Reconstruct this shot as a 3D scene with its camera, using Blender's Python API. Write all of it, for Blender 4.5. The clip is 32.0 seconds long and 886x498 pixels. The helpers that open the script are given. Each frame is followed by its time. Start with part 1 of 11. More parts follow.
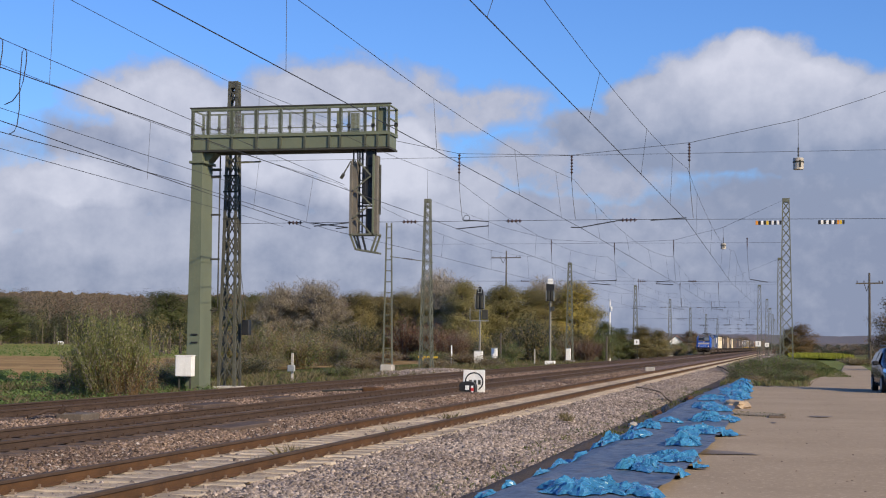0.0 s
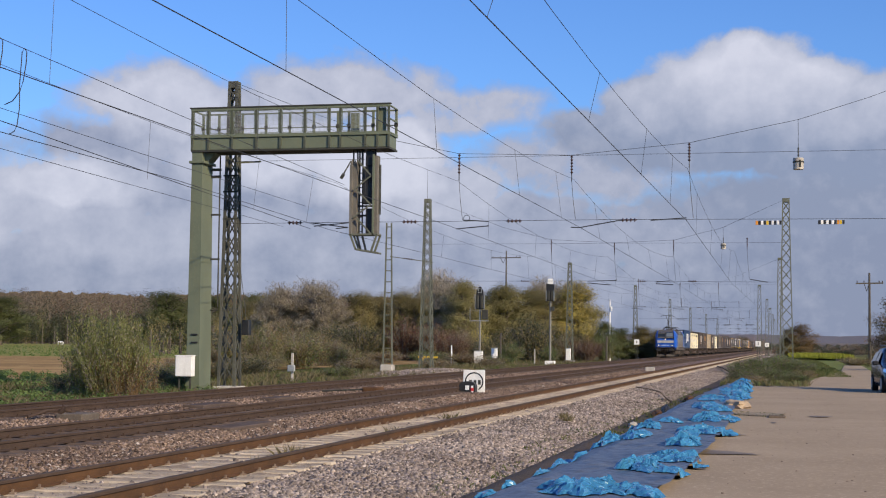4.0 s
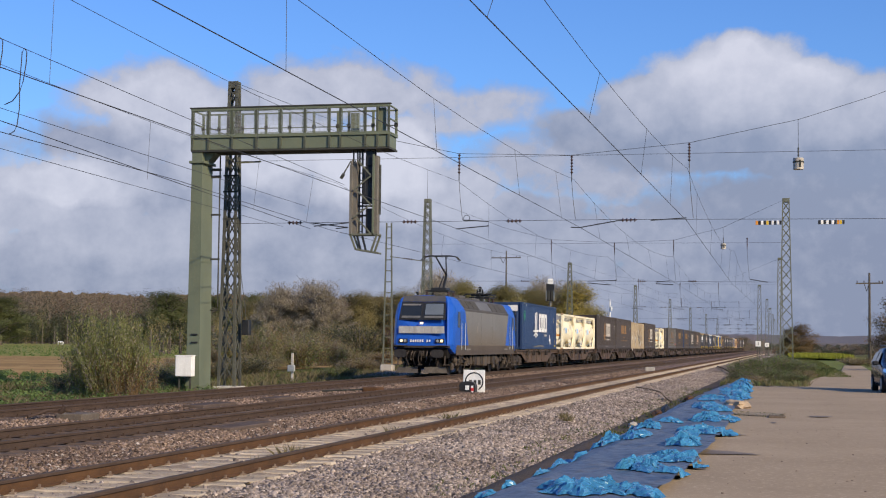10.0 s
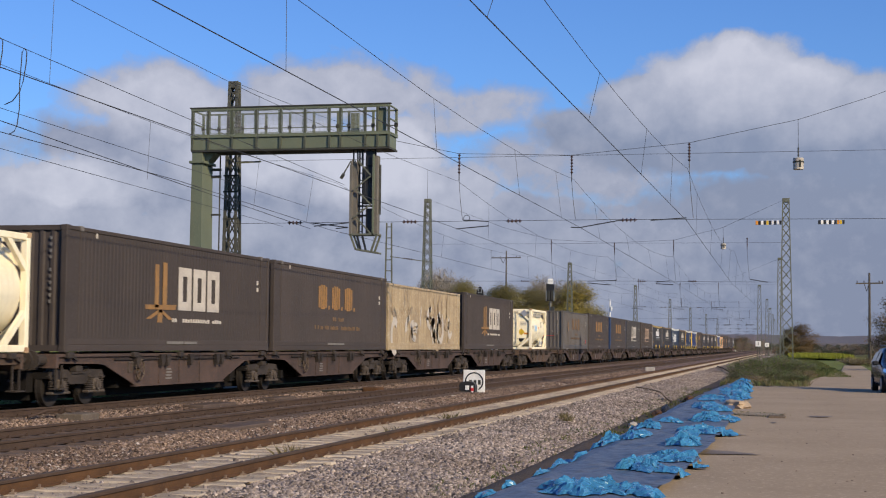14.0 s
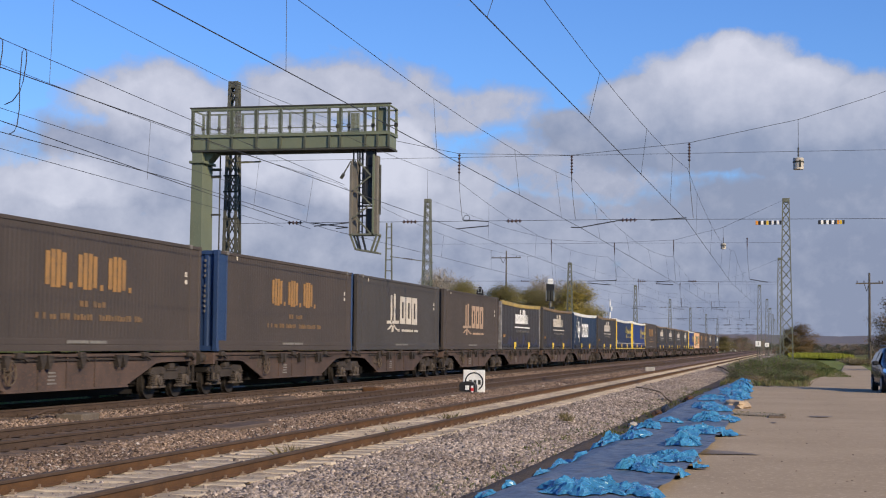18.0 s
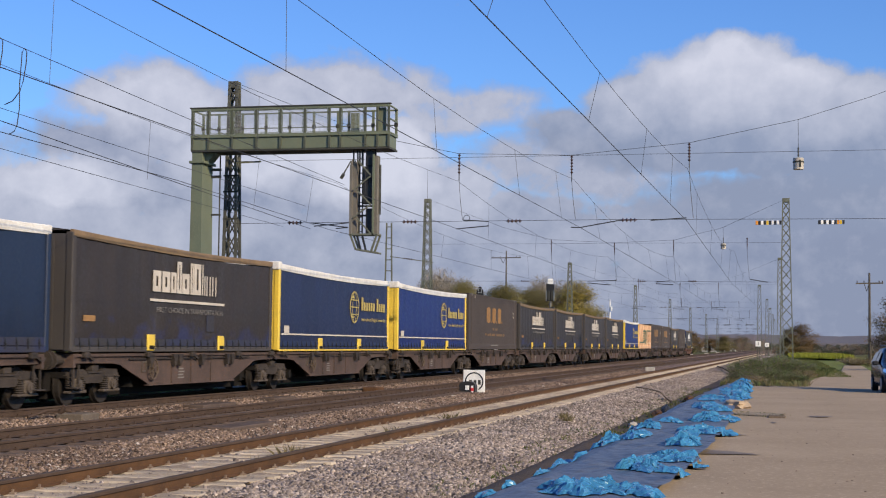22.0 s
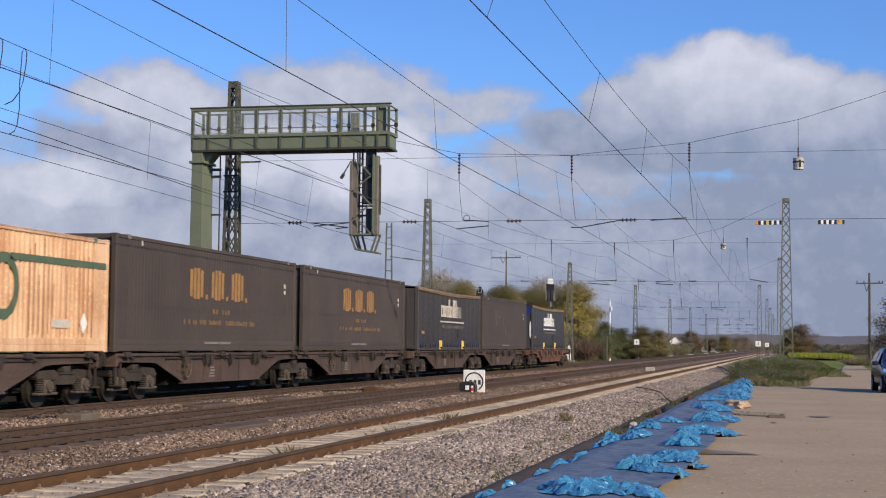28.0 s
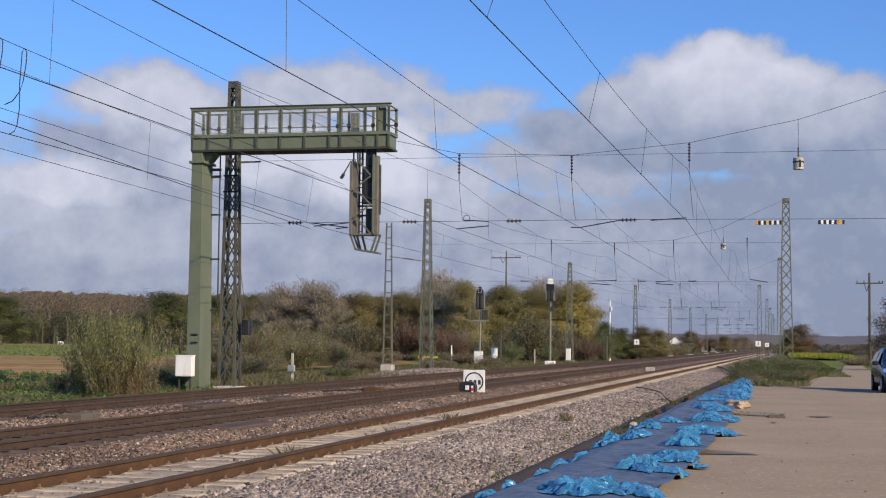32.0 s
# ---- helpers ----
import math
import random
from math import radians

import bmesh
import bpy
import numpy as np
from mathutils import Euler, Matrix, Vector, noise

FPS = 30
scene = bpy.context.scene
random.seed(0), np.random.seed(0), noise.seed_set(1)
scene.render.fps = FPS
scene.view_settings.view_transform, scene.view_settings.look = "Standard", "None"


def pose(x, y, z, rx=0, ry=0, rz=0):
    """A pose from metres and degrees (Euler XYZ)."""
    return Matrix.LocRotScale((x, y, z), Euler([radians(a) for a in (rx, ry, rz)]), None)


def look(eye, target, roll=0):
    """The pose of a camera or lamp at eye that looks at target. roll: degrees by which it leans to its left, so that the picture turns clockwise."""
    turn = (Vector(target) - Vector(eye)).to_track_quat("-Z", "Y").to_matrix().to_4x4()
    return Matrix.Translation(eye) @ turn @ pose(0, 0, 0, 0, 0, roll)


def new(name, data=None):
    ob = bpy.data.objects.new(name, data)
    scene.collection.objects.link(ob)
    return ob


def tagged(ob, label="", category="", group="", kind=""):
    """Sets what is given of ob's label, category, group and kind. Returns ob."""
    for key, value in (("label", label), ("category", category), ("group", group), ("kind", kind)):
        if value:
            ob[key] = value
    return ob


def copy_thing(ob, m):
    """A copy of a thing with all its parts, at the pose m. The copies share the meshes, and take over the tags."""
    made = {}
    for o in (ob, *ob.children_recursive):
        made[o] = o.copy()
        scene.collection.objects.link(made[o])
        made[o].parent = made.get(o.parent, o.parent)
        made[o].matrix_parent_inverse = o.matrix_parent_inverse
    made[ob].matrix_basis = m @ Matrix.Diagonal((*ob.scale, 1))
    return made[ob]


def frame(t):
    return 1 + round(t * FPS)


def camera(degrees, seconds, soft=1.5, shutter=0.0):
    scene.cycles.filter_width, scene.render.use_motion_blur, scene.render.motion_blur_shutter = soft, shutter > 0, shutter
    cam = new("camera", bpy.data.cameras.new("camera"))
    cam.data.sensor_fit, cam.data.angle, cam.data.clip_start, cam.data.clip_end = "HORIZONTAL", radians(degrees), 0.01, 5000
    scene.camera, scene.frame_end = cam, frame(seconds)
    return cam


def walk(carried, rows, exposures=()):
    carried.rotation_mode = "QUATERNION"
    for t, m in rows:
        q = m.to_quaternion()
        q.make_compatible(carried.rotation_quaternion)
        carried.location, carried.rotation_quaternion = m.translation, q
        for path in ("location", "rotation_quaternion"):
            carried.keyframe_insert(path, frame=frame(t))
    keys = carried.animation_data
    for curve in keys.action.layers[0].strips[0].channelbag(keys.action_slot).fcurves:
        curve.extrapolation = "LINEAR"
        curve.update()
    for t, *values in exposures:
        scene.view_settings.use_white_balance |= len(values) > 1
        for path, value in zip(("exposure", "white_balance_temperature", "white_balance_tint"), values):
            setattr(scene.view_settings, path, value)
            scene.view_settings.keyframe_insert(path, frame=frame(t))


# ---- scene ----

# ================= camera =================
EYE = (0.0, 0.0, 1.502)


def view_pose():
    """Camera turned 12.91 degrees to the left of the tracks, tilted up 3.6 degrees, leaning 0.57 degrees."""
    return Matrix.Translation(EYE) @ pose(0, 0, 0, 0, 0, 12.914) @ pose(0, 0, 0, 93.595, 0, 0) @ pose(0, 0, 0, 0, 0, 0.572)


cam = camera(32.56, 32.0, soft=1.1, shutter=0.1)
walk(cam, [(0.0, view_pose()), (32.0, view_pose())], exposures=[(0.0, 0.0), (11.6, 0.0), (12.8, -0.14), (14.6, -0.15), (16.8, -0.09), (17.8, 0.0), (32.0, 0.0)])

# ================= light =================
SUN_DIR = Vector((0.82, -0.57, 0.50)).normalized()      # from the ground towards the sun
world = bpy.data.worlds.new("world")
scene.world = world
world.use_nodes = True
wn = world.node_tree.nodes
wl = world.node_tree.links
sky = wn.new("ShaderNodeTexSky")
sky.sky_type = 'NISHITA'
sky.sun_disc = False
sky.sun_elevation = math.asin(SUN_DIR.z)
sky.sun_rotation = math.atan2(SUN_DIR.x, SUN_DIR.y)
sky.altitude = 200
sky.air_density = 1.1
sky.dust_density = 0.6
sky.ozone_density = 2.0
wn["Background"].inputs["Strength"].default_value = 0.107
tint = wn.new("ShaderNodeMix")
tint.data_type, tint.blend_type = 'RGBA', 'MULTIPLY'
tint.inputs[0].default_value = 1.0
tint.inputs[7].default_value = (0.56, 0.87, 1.46, 1.0)
wl.new(sky.outputs[0], tint.inputs[6])
wl.new(tint.outputs[2], wn["Background"].inputs["Color"])
sun_data = bpy.data.lights.new("sun", 'SUN')
sun_data.energy = 5.25
sun_data.angle = radians(0.55)
sun_data.color = (1.0, 0.825, 0.585)
sun = new("sun", sun_data)
sun.matrix_world = look(SUN_DIR * 100, (0, 0, 0))

# ================= mesh building =================


class MB:
    """Collects vertices, faces and material slots for one mesh."""

    def __init__(self):
        self.v, self.f, self.m = [], [], []

    def face(self, pts, m=0):
        n = len(self.v)
        self.v += [tuple(p) for p in pts]
        self.f.append(tuple(range(n, n + len(pts))))
        self.m.append(m)

    def hexa(self, p, m=0):
        """Eight corners: four below, then four above, both counter-clockwise from above."""
        n = len(self.v)
        self.v += [tuple(q) for q in p]
        for q in ((3, 2, 1, 0), (4, 5, 6, 7), (0, 1, 5, 4), (1, 2, 6, 5), (2, 3, 7, 6), (3, 0, 4, 7)):
            self.f.append(tuple(n + i for i in q))
            self.m.append(m)

    def box(self, x0, x1, y0, y1, z0, z1, m=0):
        self.hexa([(x0, y0, z0), (x1, y0, z0), (x1, y1, z0), (x0, y1, z0), (x0, y0, z1), (x1, y0, z1), (x1, y1, z1), (x0, y1, z1)], m)

    def bbox(self, x0, x1, y0, y1, z0, z1, b=0.02, m=0):
        """A box with chamfered upright edges and a chamfered top and bottom."""
        def ring(i, z):
            return [(x0 + i, y0 + b, z), (x0 + b, y0 + i, z), (x1 - b, y0 + i, z), (x1 - i, y0 + b, z), (x1 - i, y1 - b, z), (x1 - b, y1 - i, z), (x0 + b, y1 - i, z), (x0 + i, y1 - b, z)]
        self.loft([ring(b * 0.7, z0), ring(0, z0 + b), ring(0, z1 - b), ring(b * 0.7, z1)], m)

    def loft(self, rings, m=0, caps=True, close=True):
        n, k = len(self.v), len(rings[0])
        for r in rings:
            self.v += [tuple(p) for p in r]
        for a in range(len(rings) - 1):
            for i in range(k if close else k - 1):
                j = (i + 1) % k
                self.f.append((n + a * k + i, n + a * k + j, n + (a + 1) * k + j, n + (a + 1) * k + i))
                self.m.append(m)
        if caps:
            self.f.append(tuple(n + i for i in reversed(range(k))))
            self.f.append(tuple(n + (len(rings) - 1) * k + i for i in range(k)))
            self.m += [m, m]

    def tube(self, pts, r, n=6, m=0, caps=True):
        """A round bar through the points; r is one radius or one for each point."""
        pts = [Vector(p) for p in pts]
        rs = r if isinstance(r, (list, tuple)) else [r] * len(pts)
        rings = []
        for i, p in enumerate(pts):
            d = (pts[min(i + 1, len(pts) - 1)] - pts[max(i - 1, 0)]).normalized()
            a = d.cross(Vector((0, 0, 1)) if abs(d.z) < 0.95 else Vector((1, 0, 0))).normalized()
            b = d.cross(a)
            rings.append([p + (a * math.cos(2 * math.pi * k / n) + b * math.sin(2 * math.pi * k / n)) * rs[i] for k in range(n)])
        self.loft(rings, m, caps)

    def beam(self, a, b, w, h=None, m=0):
        """A square bar from a to b."""
        a, b = Vector(a), Vector(b)
        h = h or w
        d = (b - a).normalized()
        s = d.cross(Vector((0, 0, 1)) if abs(d.z) < 0.95 else Vector((0, 1, 0))).normalized()
        u = s.cross(d)
        s, u = s * w / 2, u * h / 2
        self.loft([[p - s - u, p + s - u, p + s + u, p - s + u] for p in (a, b)], m)

    def prism(self, outline, axis, lo, hi, m=0):
        """Extrudes a 2D outline along axis x, y or z."""
        def at(p, c):
            return (c, p[0], p[1]) if axis == "x" else (p[0], c, p[1]) if axis == "y" else (p[0], p[1], c)
        self.loft([[at(p, lo) for p in outline], [at(p, hi) for p in outline]], m)

    def disc(self, c, axis, r, w, n=16, m=0):
        o = [(r * math.cos(2 * math.pi * i / n), r * math.sin(2 * math.pi * i / n)) for i in range(n)]
        if axis == "x":
            rings = [[(c[0] + s, c[1] + p[0], c[2] + p[1]) for p in o] for s in (-w / 2, w / 2)]
        elif axis == "y":
            rings = [[(c[0] + p[0], c[1] + s, c[2] + p[1]) for p in o] for s in (-w / 2, w / 2)]
        else:
            rings = [[(c[0] + p[0], c[1] + p[1], c[2] + s) for p in o] for s in (-w / 2, w / 2)]
        self.loft(rings, m)

    def mesh(self, name, mats, smooth=False):
        me = bpy.data.meshes.new(name)
        me.from_pydata(self.v, [], self.f)
        for mt in (mats if isinstance(mats, (list, tuple)) else [mats]):
            me.materials.append(mt)
        if any(self.m):
            me.polygons.foreach_set("material_index", self.m)
        bm = bmesh.new()
        bm.from_mesh(me)
        bmesh.ops.recalc_face_normals(bm, faces=bm.faces)
        bm.to_mesh(me)
        bm.free()
        if smooth:
            me.polygons.foreach_set("use_smooth", [True] * len(me.polygons))
        me.update()
        return me


def part(name, mb, material, parent, label="", smooth=False):
    """Links a built mesh as one object under a thing or a part."""
    me = mb if isinstance(mb, bpy.types.Mesh) else mb.mesh(name, material, smooth)
    ob = new(name, me)
    ob.parent = parent
    if label:
        ob["label"] = label
    return ob


def thing(name, label, category, group="", kind="", mb=None, material=None, at=None, smooth=False):
    """A top-level thing: an Empty for its parts, or one mesh."""
    ob = new(name, mb.mesh(name, material, smooth) if mb is not None else None)
    if at is not None:
        ob.matrix_basis = at
    return tagged(ob, label, category, group, kind)


def quads(name, verts, mats, index=None, smooth=False, tri=False):
    """A mesh of loose quads or triangles from an array of corners."""
    v = np.asarray(verts, dtype=np.float32).reshape(-1, 3)
    k = 3 if tri else 4
    n = len(v) // k
    me = bpy.data.meshes.new(name)
    me.vertices.add(len(v))
    me.vertices.foreach_set("co", v.ravel())
    me.loops.add(n * k)
    me.loops.foreach_set("vertex_index", np.arange(n * k, dtype=np.int32))
    me.polygons.add(n)
    me.polygons.foreach_set("loop_start", np.arange(0, n * k, k, dtype=np.int32))
    for mt in (mats if isinstance(mats, (list, tuple)) else [mats]):
        me.materials.append(mt)
    if index is not None:
        me.polygons.foreach_set("material_index", np.asarray(index, dtype=np.int32))
    me.update(calc_edges=True)
    me.validate()
    return me


# ================= materials =================


def nodes_of(name):
    m = bpy.data.materials.new(name)
    m.use_nodes = True
    nt = m.node_tree
    return m, nt.nodes, nt.links, nt.nodes["Principled BSDF"]


def mixc(nd, lk, fac, a, b, mode='MIX'):
    n = nd.new("ShaderNodeMix")
    n.data_type = 'RGBA'
    n.blend_type = mode
    for sock, val in ((n.inputs[0], fac), (n.inputs[6], a), (n.inputs[7], b)):
        if isinstance(val, bpy.types.NodeSocket):
            lk.new(val, sock)
        elif isinstance(val, (int, float)):
            sock.default_value = val
        else:
            sock.default_value = (*val, 1.0)
    return n.outputs[2]


def noise_of(nd, lk, scale, detail=4.0, rough=0.55, vec=None, stretch=None):
    n = nd.new("ShaderNodeTexNoise")
    n.inputs["Scale"].default_value = scale
    n.inputs["Detail"].default_value = detail
    n.inputs["Roughness"].default_value = rough
    if stretch and vec is not None:
        mp = nd.new("ShaderNodeMapping")
        mp.inputs["Scale"].default_value = stretch
        lk.new(vec, mp.inputs["Vector"])
        vec = mp.outputs[0]
    if vec is not None:
        lk.new(vec, n.inputs["Vector"])
    return n.outputs["Fac"]


def ranged(nd, lk, val, a, b, c=0.0, d=1.0):
    n = nd.new("ShaderNodeMapRange")
    n.inputs[1].default_value, n.inputs[2].default_value, n.inputs[3].default_value, n.inputs[4].default_value = a, b, c, d
    lk.new(val, n.inputs[0])
    return n.outputs[0]


def surface(name, base, second=None, third=None, rough=0.7, metal=0.0, scale=1.5, fine=18.0, bump=0.15, dist=0.01, spread=0.25,
            island=0.0, obrand=0.0, streak=0.0, dirt=(0.06, 0.045, 0.035), stretch=None, spec=0.4, rvar=0.15):
    """A worn surface: two colours in large patches, a third as fine specks, streaks running down, relief."""
    m, nd, lk, bs = nodes_of(name)
    second = second or tuple(c * (1 - spread) for c in base)
    third = third or tuple(min(1.0, c * (1 + spread)) for c in base)
    tc = nd.new("ShaderNodeTexCoord").outputs["Object"]
    big = noise_of(nd, lk, scale, 5, 0.6, tc, stretch)
    small = noise_of(nd, lk, fine, 4, 0.65, tc)
    col = mixc(nd, lk, ranged(nd, lk, big, 0.35, 0.66), base, second)
    col = mixc(nd, lk, ranged(nd, lk, small, 0.52, 0.75), col, third)
    if streak:
        st = noise_of(nd, lk, 1.0, 5, 0.6, tc, (6.0, 6.0, 0.35))
        col = mixc(nd, lk, ranged(nd, lk, st, 0.5, 0.78, 0.0, streak), col, dirt)
    if island:
        g = nd.new("ShaderNodeNewGeometry").outputs["Random Per Island"]
        h = nd.new("ShaderNodeHueSaturation")
        lk.new(col, h.inputs["Color"])
        lk.new(ranged(nd, lk, g, 0, 1, 1 - island, 1 + island), h.inputs["Value"])
        col = h.outputs[0]
    if obrand:
        g = nd.new("ShaderNodeObjectInfo").outputs["Random"]
        h = nd.new("ShaderNodeHueSaturation")
        lk.new(col, h.inputs["Color"])
        lk.new(ranged(nd, lk, g, 0, 1, 1 - obrand, 1 + obrand), h.inputs["Value"])
        col = h.outputs[0]
    lk.new(col, bs.inputs["Base Color"])
    lk.new(ranged(nd, lk, small, 0.3, 0.7, max(0.02, rough - rvar), min(1.0, rough + rvar)), bs.inputs["Roughness"])
    bs.inputs["Metallic"].default_value = metal
    bs.inputs["Specular IOR Level"].default_value = spec
    if bump:
        b = nd.new("ShaderNodeBump")
        b.inputs["Strength"].default_value = bump
        b.inputs["Distance"].default_value = dist
        lk.new(small, b.inputs["Height"])
        lk.new(b.outputs[0], bs.inputs["Normal"])
    return m


def glow(name, col, strength):
    m, nd, lk, bs = nodes_of(name)
    bs.inputs["Base Color"].default_value = (*col, 1)
    bs.inputs["Emission Color"].default_value = (*col, 1)
    bs.inputs["Emission Strength"].default_value = strength
    return m


def leafy(name, cols, trans=0.42, rough=0.6):
    """Leaves: colours vary from leaf to leaf and some light comes through."""
    m, nd, lk, bs = nodes_of(name)
    g = nd.new("ShaderNodeNewGeometry").outputs["Random Per Island"]
    r = nd.new("ShaderNodeValToRGB")
    el = r.color_ramp.elements
    el[0].position, el[0].color = 0.0, (*cols[0], 1)
    el[1].position, el[1].color = 1.0, (*cols[-1], 1)
    for i, c in enumerate(cols[1:-1]):
        e = el.new((i + 1) / (len(cols) - 1))
        e.color = (*c, 1)
    lk.new(g, r.inputs[0])
    tc = nd.new("ShaderNodeTexCoord").outputs["Object"]
    n = noise_of(nd, lk, 0.7, 3, 0.5, tc)
    col = mixc(nd, lk, ranged(nd, lk, n, 0.4, 0.65, 0.0, 0.6), r.outputs[0], cols[len(cols) // 2])
    rnd = nd.new("ShaderNodeObjectInfo").outputs["Random"]
    h = nd.new("ShaderNodeHueSaturation")
    lk.new(ranged(nd, lk, rnd, 0, 1, 0.85, 1.15), h.inputs["Value"])
    lk.new(col, h.inputs["Color"])
    lk.new(h.outputs[0], bs.inputs["Base Color"])
    bs.inputs["Roughness"].default_value = rough
    bs.inputs["Specular IOR Level"].default_value = 0.2
    t = nd.new("ShaderNodeBsdfTranslucent")
    lk.new(h.outputs[0], t.inputs["Color"])
    mx = nd.new("ShaderNodeMixShader")
    mx.inputs[0].default_value = trans
    lk.new(bs.outputs[0], mx.inputs[1])
    lk.new(t.outputs[0], mx.inputs[2])
    lk.new(mx.outputs[0], nd["Material Output"].inputs["Surface"])
    return m


M_STONE = surface("ballast_light", (0.302, 0.249, 0.213), (0.177, 0.14, 0.118), (0.541, 0.469, 0.416), rough=0.9, scale=0.5, fine=22, island=0.6, bump=0.3, spec=0.15)
M_BROWNSTONE = surface("ballast_brown", (0.206, 0.145, 0.105), (0.118, 0.0807, 0.06), (0.48, 0.386, 0.331), rough=0.95, scale=0.4, fine=26, island=0.65, bump=0.3, spec=0.12)
M_WHITESTONE = surface("pale_quartz_stone", (0.42, 0.37, 0.31), (0.30, 0.25, 0.21), (0.52, 0.47, 0.42), rough=0.9, scale=0.5, fine=22, island=0.6, bump=0.3)
M_BED = surface("ballast_bed_light", (0.235, 0.188, 0.153), (0.14, 0.106, 0.0847), (0.392, 0.33, 0.278), rough=0.95, scale=0.35, fine=22, bump=1.0, dist=0.05, spec=0.1)
M_BEDBROWN = surface("ballast_bed_brown", (0.19, 0.134, 0.106), (0.127, 0.0874, 0.072), (0.322, 0.258, 0.24), rough=0.95, scale=0.3, fine=20, bump=1.0, dist=0.05, spec=0.1)
M_RAILSIDE = surface("rusty_rail", (0.104, 0.054, 0.026), (0.062, 0.034, 0.019), (0.145, 0.076, 0.036), rough=0.85, scale=2, fine=40, bump=0.3, spec=0.15)
M_RAILTOP = surface("worn_rail_head", (0.075, 0.054, 0.042), (0.055, 0.039, 0.03), rough=0.85, scale=3, fine=40, bump=0.05, spec=0.2)
M_RAILDARK = surface("dark_rail", (0.0741, 0.049, 0.0363), (0.0532, 0.0353, 0.0264), (0.104, 0.0735, 0.055), rough=0.9, scale=2, fine=40, bump=0.3, spec=0.15)
M_SLEEPER = surface("concrete_sleeper", (0.516, 0.42, 0.305), (0.384, 0.312, 0.226), (0.636, 0.54, 0.415), rough=0.9, scale=3, fine=40, obrand=0.14, bump=0.3, spec=0.12)
M_OLDSLEEPER = surface("old_sleeper", (0.115, 0.085, 0.07), (0.08, 0.06, 0.05), (0.16, 0.125, 0.10), rough=0.9, scale=3, fine=30, obrand=0.2, bump=0.4, spec=0.12)
M_CLIP = surface("rail_clip", (0.26, 0.20, 0.145), (0.12, 0.075, 0.05), rough=0.7, scale=9, fine=60)
M_EARTH = surface("earth_and_grass", (0.085, 0.095, 0.035), (0.12, 0.10, 0.055), (0.06, 0.075, 0.025), rough=1.0, scale=0.12, fine=3.0, bump=0.6, dist=0.05, spec=0.05)
M_DIRT = surface("bare_soil", (0.17, 0.125, 0.085), (0.12, 0.09, 0.065), (0.24, 0.19, 0.14), rough=1.0, scale=0.6, fine=14, bump=0.8, dist=0.04, spec=0.08)
M_PASTURE = surface("grazed_pasture", (0.185, 0.20, 0.055), (0.25, 0.225, 0.085), (0.13, 0.155, 0.04), rough=1.0, scale=0.05, fine=0.6, bump=0.5, dist=0.08, spec=0.02)
M_FIELD = surface("ploughed_field", (0.36, 0.235, 0.105), (0.19, 0.122, 0.056), (0.50, 0.36, 0.17), rough=1.0, scale=0.2, fine=0.5, bump=0.9, dist=0.1, stretch=(0.06, 1.0, 1), spec=0.02)
M_MEADOW = surface("meadow", (0.13, 0.17, 0.045), (0.17, 0.18, 0.06), (0.09, 0.13, 0.03), rough=1.0, scale=0.05, fine=2.0, bump=0.5, dist=0.08, spec=0.05)
M_RAPE = surface("yellow_flowering_field", (0.24, 0.27, 0.04), (0.15, 0.20, 0.035), (0.33, 0.33, 0.045), rough=1.0, scale=0.25, fine=4, bump=0.6, dist=0.1, spec=0.05)
M_ASPHALT = surface("worn_asphalt", (0.36, 0.275, 0.18), (0.30, 0.228, 0.147), (0.52, 0.41, 0.285), rough=0.95, scale=0.35, fine=16, bump=0.7, dist=0.012, spec=0.25)
M_BROKEN = surface("broken_asphalt", (0.22, 0.17, 0.11), (0.30, 0.24, 0.16), (0.14, 0.11, 0.07), rough=0.95, scale=1.5, fine=9, bump=0.9, dist=0.02)
M_STAIN = surface("damp_asphalt", (0.16, 0.125, 0.092), (0.20, 0.157, 0.115), rough=0.7, scale=2.0, fine=30, bump=0.2, dist=0.004)
M_GREENDK = surface("dark_green_steel", (0.075, 0.084, 0.056), (0.05, 0.055, 0.04), (0.10, 0.11, 0.075), rough=0.6, scale=1.5, fine=22, bump=0.05)
M_GREEN = surface("green_painted_steel", (0.140, 0.159, 0.104), (0.109, 0.127, 0.086), (0.162, 0.181, 0.122), rough=0.55, scale=0.8, fine=22, bump=0.05, streak=0.35, dirt=(0.17, 0.15, 0.08))
M_MAST = surface("grey_green_steel", (0.135, 0.14, 0.104), (0.098, 0.104, 0.077), (0.17, 0.173, 0.135), rough=0.65, scale=1.2, fine=25, bump=0.1)
M_CAGE = surface("grey_brown_cage_sheet", (0.165, 0.152, 0.130), (0.115, 0.105, 0.09), (0.21, 0.195, 0.165), rough=0.7, scale=1.0, fine=20, bump=0.06, streak=0.4)
M_MASTDARK = surface("dark_weathered_steel", (0.045, 0.045, 0.036), (0.03, 0.029, 0.024), (0.095, 0.095, 0.078), rough=0.7, scale=0.5, fine=25, bump=0.1)
M_MASTDULL = surface("dull_grimy_steel", (0.095, 0.096, 0.074), (0.05, 0.049, 0.04), (0.135, 0.135, 0.107), rough=0.7, scale=0.7, fine=25, bump=0.1)
M_GALV = surface("galvanised_steel", (0.42, 0.43, 0.42), (0.33, 0.34, 0.33), rough=0.5, metal=0.5, scale=3, fine=30, bump=0.05)
M_BLACK = surface("black_enamel", (0.016, 0.016, 0.017), (0.022, 0.022, 0.022), rough=0.5, scale=4, fine=30, bump=0.03)
